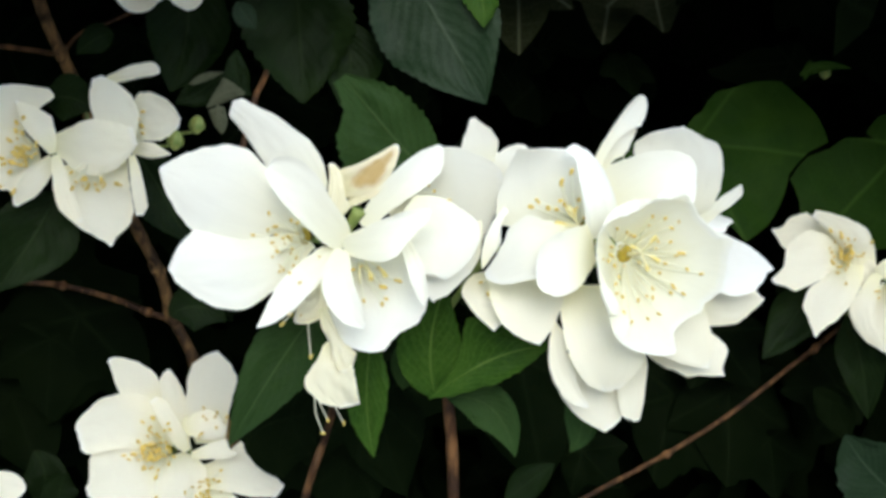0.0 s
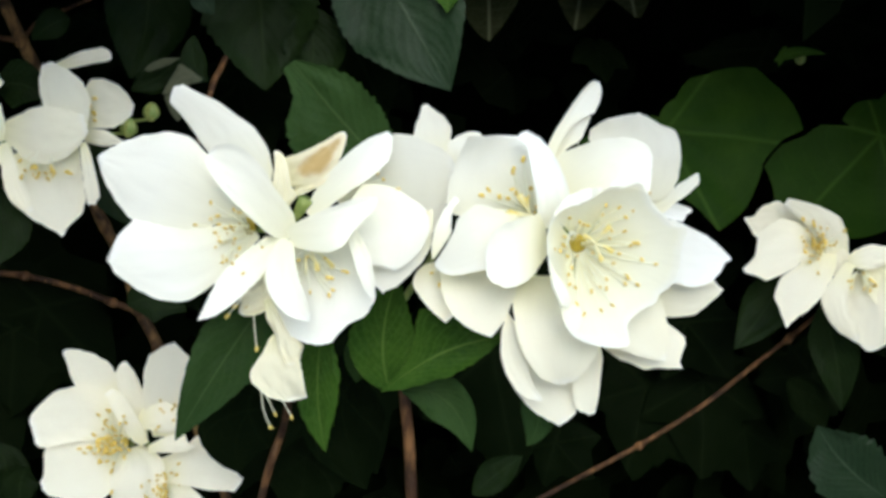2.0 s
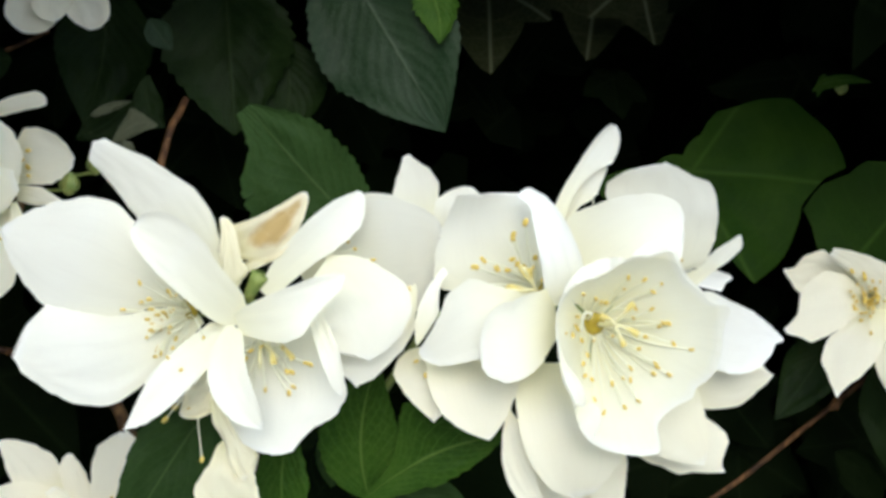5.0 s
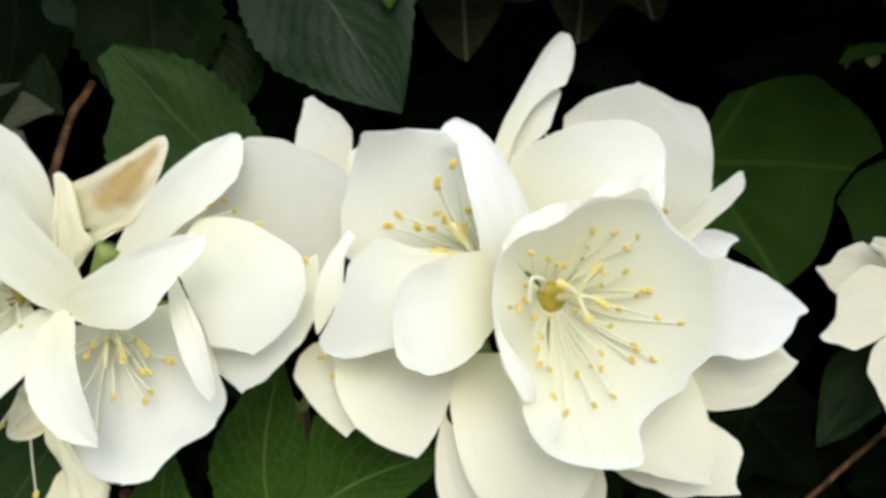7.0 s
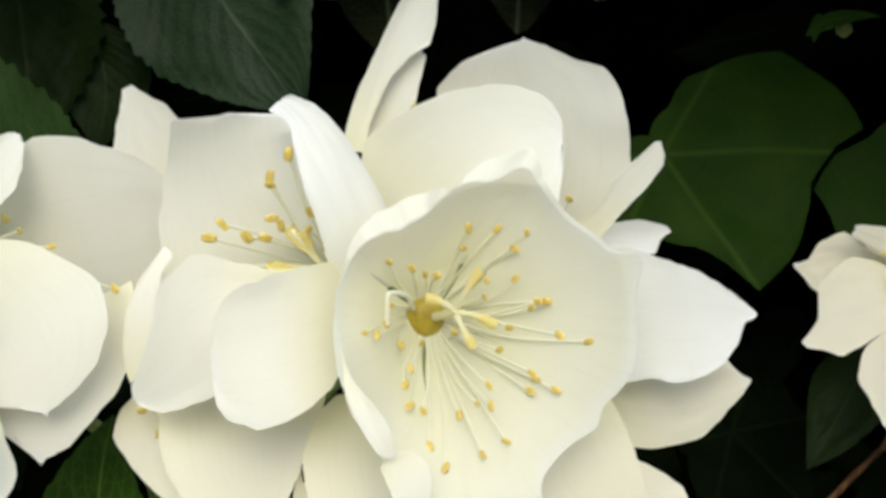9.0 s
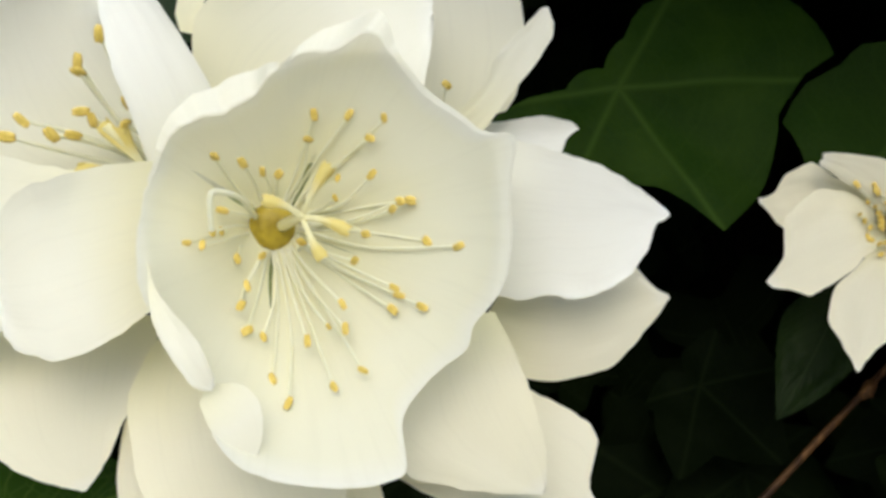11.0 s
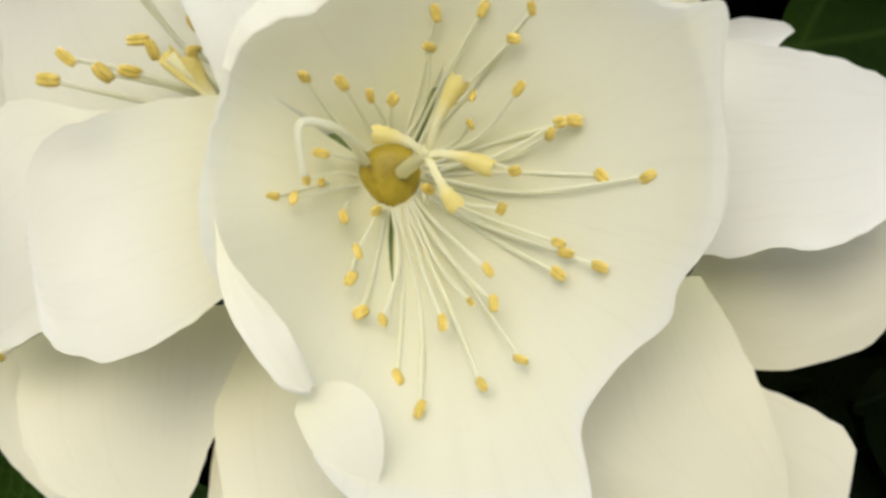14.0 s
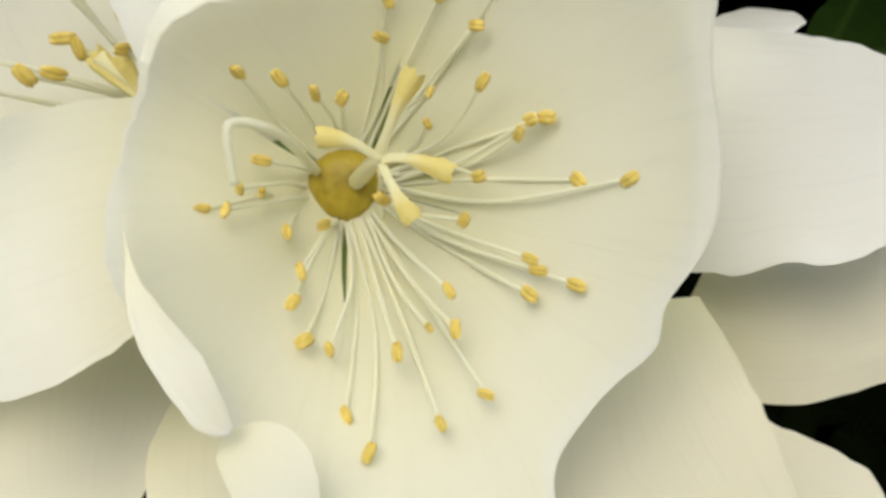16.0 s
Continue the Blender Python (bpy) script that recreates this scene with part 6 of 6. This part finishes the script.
leaf(shrub, (-10.15, 16.00, 8.67), (-9.50, 16.00, 6.96), (-9.83, 16.00, 4.90), (-1.42, -0.03, -0.12), SHADED_LEAF, peak=0.5, seed=214, depth=0.03)
leaf(shrub, (-14.02, 12.00, 6.50), (-13.93, 12.00, 5.35), (-13.30, 12.00, 4.72), (-0.49, -0.05, -0.20), SHADED_LEAF, peak=0.5, seed=215, depth=0.03)
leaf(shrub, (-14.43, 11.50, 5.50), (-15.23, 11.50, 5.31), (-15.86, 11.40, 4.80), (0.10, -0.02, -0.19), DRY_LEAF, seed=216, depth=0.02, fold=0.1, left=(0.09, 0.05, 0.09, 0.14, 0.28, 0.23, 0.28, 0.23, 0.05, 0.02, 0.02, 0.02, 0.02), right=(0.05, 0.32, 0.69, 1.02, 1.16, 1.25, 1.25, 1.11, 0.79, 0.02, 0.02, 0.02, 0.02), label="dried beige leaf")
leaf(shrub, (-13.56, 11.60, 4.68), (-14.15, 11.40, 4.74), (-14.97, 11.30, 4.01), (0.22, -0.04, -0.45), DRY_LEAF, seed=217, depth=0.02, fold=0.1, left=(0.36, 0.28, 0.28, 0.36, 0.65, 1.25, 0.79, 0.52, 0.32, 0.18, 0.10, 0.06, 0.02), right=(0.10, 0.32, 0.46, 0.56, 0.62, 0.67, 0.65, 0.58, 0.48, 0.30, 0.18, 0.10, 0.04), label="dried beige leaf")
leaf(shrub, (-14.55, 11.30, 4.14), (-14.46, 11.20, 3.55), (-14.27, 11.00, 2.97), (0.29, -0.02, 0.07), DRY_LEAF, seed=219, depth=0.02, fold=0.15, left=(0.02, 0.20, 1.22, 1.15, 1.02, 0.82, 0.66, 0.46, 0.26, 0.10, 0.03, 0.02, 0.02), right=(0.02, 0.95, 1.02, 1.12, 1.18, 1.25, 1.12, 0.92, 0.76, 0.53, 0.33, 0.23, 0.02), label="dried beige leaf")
leaf(shrub, (-14.56, 12.40, 5.59), (-15.52, 12.20, 4.61), (-16.37, 12.00, 4.17), (0.34, -0.04, -0.42), SHADED_LEAF, seed=220, depth=0.03, fold=0.1, left=(0.06, 0.28, 0.56, 0.86, 1.08, 1.10, 1.08, 0.82, 0.52, 0.26, 0.09, 0.02, 0.02), right=(0.02, 0.43, 0.80, 0.99, 1.25, 1.06, 0.90, 0.60, 0.39, 0.30, 0.26, 0.24, 0.02))
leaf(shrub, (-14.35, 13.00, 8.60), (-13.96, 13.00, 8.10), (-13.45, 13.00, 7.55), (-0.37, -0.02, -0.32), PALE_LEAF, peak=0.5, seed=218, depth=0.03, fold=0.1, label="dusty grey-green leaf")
leaf(shrub, (13.72, 17.50, -1.20), (12.67, 17.50, -3.21), (11.34, 17.30, -5.14), (-0.94, 0.43, 0.52), SHADED_LEAF, peak=0.4, seed=221, depth=0.02, fold=0.15)
leaf(shrub, (15.67, 18.00, -2.75), (16.66, 18.00, -5.19), (17.25, 18.00, -7.82), (-0.99, 0.44, -0.34), SHADED_LEAF, peak=0.4, seed=222, depth=0.02, fold=0.15)
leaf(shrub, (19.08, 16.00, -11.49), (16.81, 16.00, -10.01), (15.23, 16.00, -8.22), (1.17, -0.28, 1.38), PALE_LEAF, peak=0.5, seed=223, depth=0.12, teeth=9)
leaf(shrub, (-0.60, 16.00, -12.60), (0.37, 16.00, -11.60), (1.53, 16.00, -10.63), (0.49, -0.22, -0.53), SHADED_LEAF, peak=0.5, seed=224, depth=0.03)
leaf(shrub, (-22.73, 18.00, -12.32), (-22.12, 18.00, -13.62), (-22.54, 18.00, -15.00), (-0.97, -0.29, -0.07), SHADED_LEAF, peak=0.5, seed=225, depth=0.03)
leaf(shrub, (-20.84, 17.00, -12.99), (-21.17, 17.00, -13.81), (-20.94, 17.00, -15.12), (-0.77, -0.19, 0.04), SHADED_LEAF, peak=0.5, seed=226, depth=0.03)
leaf(shrub, (14.81, 19.00, -6.65), (16.10, 19.00, -7.69), (16.87, 19.00, -9.36), (-0.66, 0.20, -0.60), DIM_LEAF, peak=0.4, seed=227, depth=0.02)
leaf(shrub, (13.05, 20.60, 9.02), (14.07, 20.40, 9.55), (15.61, 20.40, 9.59), (0.08, 0.01, -0.26), FRESH_LEAF, peak=0.4, seed=228, depth=0.03, fold=0.2, label="bright green young leaf")
leaf(shrub, (13.61, 20.80, 9.86), (13.44, 20.60, 9.40), (13.28, 20.60, 8.77), (-0.20, 0.07, 0.05), FRESH_LEAF, peak=0.5, seed=229, depth=0.03, fold=0.2, label="bright green young leaf")

# the ivy behind
ivy = thing("ivy", (4.0, 24.0, -130.0), "dense dark green ivy with lobed leaves", "ivy")
tube(ivy, "ivy_stem", OLD_TWIG, [(37.67, 30.00, 23.85), (39.63, 29.00, 13.69), (41.30, 29.00, 3.60), (41.27, 29.00, -10.31), (33.97, 29.00, -24.94), (30.17, 28.60, -30.56), (25.32, 28.00, -37.27), (17.66, 26.75, -46.37), (4.00, 24.00, -60.00), (4.00, 24.00, -130.00)], 0.4, 0.7, 0.3, label="", seed=230)
ivy_leaf(ivy, (8.09, 21.10, 5.13), (2.76, -1.30, -4.74), (-4.84, 0.21, -2.88), (), IVY_LEAF, 231, 0.05, edge=((3, 0.82), (12, 0.62), (37, 0.51), (75, 0.53), (101, 0.73), (110, 0.78), (118, 0.60), (125, 0.30), (179, 0.14), (222, 0.30), (227, 0.50), (242, 0.64), (255, 0.91), (260, 1.00), (270, 1.04), (285, 1.14), (297, 1.23), (299, 1.06), (308, 0.95), (315, 0.90), (328, 0.93), (343, 1.00), (360, 1.01)))
ivy_leaf(ivy, (18.99, 20.80, 5.90), (-3.69, -0.60, -4.34), (-4.38, 0.49, 3.66), (), IVY_LEAF, 232, 0.05, edge=((6, 1.12), (14, 1.09), (22, 1.05), (30, 1.07), (42, 0.84), (44, 0.68), (56, 0.53), (62, 0.17), (63, 0.38), (137, 0.32), (181, 0.62), (245, 0.56), (303, 0.82), (330, 0.94), (348, 1.02)))
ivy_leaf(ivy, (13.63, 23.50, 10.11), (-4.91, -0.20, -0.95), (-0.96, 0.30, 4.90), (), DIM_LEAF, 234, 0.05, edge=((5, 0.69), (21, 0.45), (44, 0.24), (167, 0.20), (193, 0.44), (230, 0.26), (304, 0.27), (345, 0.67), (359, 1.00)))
ivy_leaf(ivy, (-1.51, 23.09, 13.14), (0.35, -1.20, -3.90), (-4.08, -0.02, -0.36), ((1, 1.08), (-59, 0.83), (63, 0.82), (-119, 0.50), (121, 0.49)), BRONZE_LEAF, 235, 0.12)
ivy_leaf(ivy, (3.75, 24.29, 14.07), (-0.38, -1.20, -4.10), (-4.28, 0.00, 0.40), ((-2, 0.97), (-62, 0.87), (61, 0.83), (-120, 0.52), (124, 0.56)), BRONZE_LEAF, 236, 0.12)
ivy_leaf(ivy, (5.34, 22.66, 13.90), (0.95, -1.20, -3.81), (-4.00, -0.36, -0.88), ((-3, 0.86), (-64, 0.70), (60, 0.79), (-123, 0.59), (118, 0.57)), BRONZE_LEAF, 237, 0.12)
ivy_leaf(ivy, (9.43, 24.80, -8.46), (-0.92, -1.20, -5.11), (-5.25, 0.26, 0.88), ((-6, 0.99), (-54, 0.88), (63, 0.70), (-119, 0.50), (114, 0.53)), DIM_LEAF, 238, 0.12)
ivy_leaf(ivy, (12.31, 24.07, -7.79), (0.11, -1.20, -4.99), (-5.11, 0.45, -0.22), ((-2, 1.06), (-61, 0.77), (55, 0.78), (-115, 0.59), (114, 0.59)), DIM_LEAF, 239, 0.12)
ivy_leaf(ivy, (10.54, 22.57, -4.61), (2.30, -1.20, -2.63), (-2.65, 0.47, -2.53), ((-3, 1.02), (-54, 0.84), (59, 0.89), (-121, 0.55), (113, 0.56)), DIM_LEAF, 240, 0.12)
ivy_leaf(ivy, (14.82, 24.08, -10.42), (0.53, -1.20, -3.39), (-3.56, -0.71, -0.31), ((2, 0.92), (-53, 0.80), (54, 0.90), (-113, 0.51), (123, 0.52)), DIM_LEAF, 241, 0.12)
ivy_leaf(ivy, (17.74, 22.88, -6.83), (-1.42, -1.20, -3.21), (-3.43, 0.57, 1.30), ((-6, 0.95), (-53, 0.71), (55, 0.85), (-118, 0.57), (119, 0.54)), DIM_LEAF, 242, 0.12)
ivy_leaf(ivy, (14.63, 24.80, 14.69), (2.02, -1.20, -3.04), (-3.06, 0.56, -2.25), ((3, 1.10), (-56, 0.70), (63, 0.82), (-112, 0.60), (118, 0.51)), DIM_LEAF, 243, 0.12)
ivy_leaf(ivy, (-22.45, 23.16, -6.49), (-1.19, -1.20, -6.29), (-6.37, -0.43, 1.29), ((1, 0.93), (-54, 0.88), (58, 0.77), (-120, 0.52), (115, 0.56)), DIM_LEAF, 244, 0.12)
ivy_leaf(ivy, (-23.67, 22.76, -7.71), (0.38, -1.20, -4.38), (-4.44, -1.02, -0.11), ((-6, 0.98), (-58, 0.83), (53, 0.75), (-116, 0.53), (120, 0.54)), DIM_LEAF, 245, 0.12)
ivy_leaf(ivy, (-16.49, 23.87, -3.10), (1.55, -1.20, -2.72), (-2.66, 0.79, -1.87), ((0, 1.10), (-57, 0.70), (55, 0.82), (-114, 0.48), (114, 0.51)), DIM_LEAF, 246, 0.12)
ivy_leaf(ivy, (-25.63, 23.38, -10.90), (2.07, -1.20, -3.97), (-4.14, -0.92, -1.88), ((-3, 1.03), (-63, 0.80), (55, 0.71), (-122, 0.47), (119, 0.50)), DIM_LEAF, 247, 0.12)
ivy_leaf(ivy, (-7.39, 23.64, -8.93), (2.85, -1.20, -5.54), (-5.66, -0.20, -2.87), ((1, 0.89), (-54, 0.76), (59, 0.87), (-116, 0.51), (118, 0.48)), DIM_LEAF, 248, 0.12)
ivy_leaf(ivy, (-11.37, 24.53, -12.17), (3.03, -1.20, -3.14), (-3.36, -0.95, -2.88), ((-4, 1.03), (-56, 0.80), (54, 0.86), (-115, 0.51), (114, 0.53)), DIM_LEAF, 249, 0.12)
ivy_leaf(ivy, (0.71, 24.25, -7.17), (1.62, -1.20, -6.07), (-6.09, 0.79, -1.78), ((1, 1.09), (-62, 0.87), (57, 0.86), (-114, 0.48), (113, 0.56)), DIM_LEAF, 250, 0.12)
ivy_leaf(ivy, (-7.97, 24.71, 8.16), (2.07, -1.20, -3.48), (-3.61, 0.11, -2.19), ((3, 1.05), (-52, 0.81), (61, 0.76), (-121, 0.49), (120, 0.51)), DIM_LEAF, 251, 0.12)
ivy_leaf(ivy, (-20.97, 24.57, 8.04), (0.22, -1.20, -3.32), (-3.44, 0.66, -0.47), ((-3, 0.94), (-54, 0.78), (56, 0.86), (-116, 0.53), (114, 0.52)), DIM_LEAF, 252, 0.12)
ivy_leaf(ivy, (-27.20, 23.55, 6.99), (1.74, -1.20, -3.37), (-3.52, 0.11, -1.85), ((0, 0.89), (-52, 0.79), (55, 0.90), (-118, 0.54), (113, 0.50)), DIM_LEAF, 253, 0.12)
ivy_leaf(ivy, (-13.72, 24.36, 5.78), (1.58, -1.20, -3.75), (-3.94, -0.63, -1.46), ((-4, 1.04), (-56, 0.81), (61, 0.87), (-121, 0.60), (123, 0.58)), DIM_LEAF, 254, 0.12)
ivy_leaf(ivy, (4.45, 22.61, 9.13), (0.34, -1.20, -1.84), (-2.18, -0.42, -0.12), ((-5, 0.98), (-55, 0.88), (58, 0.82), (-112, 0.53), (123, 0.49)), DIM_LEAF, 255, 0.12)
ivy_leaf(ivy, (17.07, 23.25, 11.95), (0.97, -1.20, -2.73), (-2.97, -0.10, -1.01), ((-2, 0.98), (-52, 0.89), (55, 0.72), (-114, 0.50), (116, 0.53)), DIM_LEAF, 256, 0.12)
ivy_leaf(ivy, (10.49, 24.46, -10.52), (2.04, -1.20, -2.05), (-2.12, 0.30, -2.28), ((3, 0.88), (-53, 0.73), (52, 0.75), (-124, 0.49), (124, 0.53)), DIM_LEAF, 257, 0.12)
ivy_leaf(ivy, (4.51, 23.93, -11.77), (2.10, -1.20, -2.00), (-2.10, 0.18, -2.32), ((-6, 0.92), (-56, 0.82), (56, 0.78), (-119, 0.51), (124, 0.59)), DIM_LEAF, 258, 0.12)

# the depth of the hedge: ivy leaves past counting
rnd = random.Random(7)
bm = bmesh.new()
uv_layer = bm.loops.layers.uv.new("uv")
for k in range(16500):
    x, z = rnd.uniform(-80, 80), rnd.uniform(-60, 110)
    y = rnd.uniform(27, 44) - max(0.0, min(z - 22, 40)) * 0.35 * rnd.random()
    if k >= 2600:
        # an unseen overhang, added to keep sky light off the ivy behind
        x = rnd.uniform(-80, 80)
        y = (-11 if x < -13 else 9 if x < 8 else 3) + 29 * rnd.random() ** 1.1
        z = rnd.uniform(11 + 0.14 * max(y, -4), 42) if x > -13 else rnd.uniform(7 + 0.3 * (y + 13), 42)
    if k >= 5800:
        # unseen flanks and foot, added to shade the pocket behind the flowers
        y = rnd.uniform(6, 34)
        if rnd.random() < 0.6:
            x, z = rnd.choice((-24, 19)), rnd.uniform(-40, 45)
            x *= 1 + 0.022 * y + rnd.random()
        else:
            x, z = rnd.uniform(-50, 50), rnd.uniform(-60, -21)
    size = rnd.uniform(2.2, 4.4)
    if k >= 8200:
        # the rest of the hedge: its front down to the ground, its top and its two ends
        side = rnd.random()
        size = rnd.uniform(4.0, 7.5)
        if side < 0.55:
            x, y, z = rnd.uniform(-205, 205), rnd.uniform(42, 54), rnd.uniform(-128, 108)
        elif side < 0.8:
            x, y, z = rnd.uniform(-205, 205), rnd.uniform(46, 132), rnd.uniform(98, 112)
        else:
            x, y, z = rnd.choice((-1, 1)) * rnd.uniform(198, 210), rnd.uniform(46, 132), rnd.uniform(-128, 108)
    turn = Euler((radians(90 + rnd.uniform(-35, 35)), radians(rnd.uniform(-60, 60)), radians(rnd.uniform(-40, 40)))).to_matrix()
    centre = place((x, y, z))
    ring = []
    for i in range(15):
        a = 2 * math.pi * i / 15
        r = size * 0.01 * (0.62 + 0.30 * math.cos(3 * a) + 0.08 * math.cos(5 * a))
        ring.append((centre + turn @ Vector((math.sin(a) * r, -math.cos(a) * r, 0.15 * r * abs(math.sin(a)))), (0.5 - 0.4 * math.cos(a), 0.5 + 0.4 * math.sin(a))))
    middle = bm.verts.new(centre)
    verts = [bm.verts.new(p) for p, _ in ring]
    for i in range(15):
        f = bm.faces.new((middle, verts[i], verts[(i + 1) % 15]))
        for loop, c in zip(f.loops, ((0.5, 0.5), ring[i][1], ring[(i + 1) % 15][1])):
            loop[uv_layer].uv = c
deep_ivy = thing("ivy_thicket", (0, 40, -130), "thick mass of shaded ivy leaves with added unseen overhang", "ivy", kind="stuff")
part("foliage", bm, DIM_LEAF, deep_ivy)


def sheet(name, size, at, turn, material, label, category):
    """A gently uneven sheet of ground or hedge core."""
    bm = bmesh.new()
    bmesh.ops.create_grid(bm, x_segments=40, y_segments=40, size=size)
    for v in bm.verts:
        v.co.z += 0.03 * noise.noise(v.co * 4.0)
    me = bpy.data.meshes.new(name)
    bm.to_mesh(me)
    bm.free()
    me.materials.append(material)
    ob = new(name, me)
    ob.matrix_world = Matrix.Translation(at) @ turn
    return tagged(ob, label, category, kind="structure")


# the ground stays out of view and works as a reflector from below
sheet("ground", 60.0, (0, 0, 0), Matrix.Identity(4), BOUNCE_GROUND, "unseen ground made pale to bounce light up", "ground")
# the hedge's inner shade, built as a near-black box behind its leaves
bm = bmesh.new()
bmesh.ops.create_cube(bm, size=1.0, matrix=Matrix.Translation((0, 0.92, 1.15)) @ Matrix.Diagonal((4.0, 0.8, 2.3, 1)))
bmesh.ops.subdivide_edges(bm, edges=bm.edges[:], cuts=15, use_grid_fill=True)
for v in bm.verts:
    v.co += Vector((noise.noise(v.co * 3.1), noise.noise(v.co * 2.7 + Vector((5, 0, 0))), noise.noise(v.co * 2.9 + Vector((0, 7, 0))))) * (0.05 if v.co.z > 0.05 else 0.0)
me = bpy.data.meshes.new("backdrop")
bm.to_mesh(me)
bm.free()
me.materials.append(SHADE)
tagged(new("backdrop", me), "near-black box standing for the hedge's inner shade", "hedge", kind="structure")

# an unseen wall, added behind the viewer, holds back the low sky
bm = bmesh.new()
bmesh.ops.create_cube(bm, size=1.0, matrix=Matrix.Translation((0, -5.0, 0.94)) @ Matrix.Diagonal((14.0, 0.25, 1.88, 1)))
me = bpy.data.meshes.new("wall_south")
bm.to_mesh(me)
bm.free()
me.materials.append(PLASTER)
tagged(new("wall_south", me), "unseen wall added to block low sky light", "wall", kind="structure")
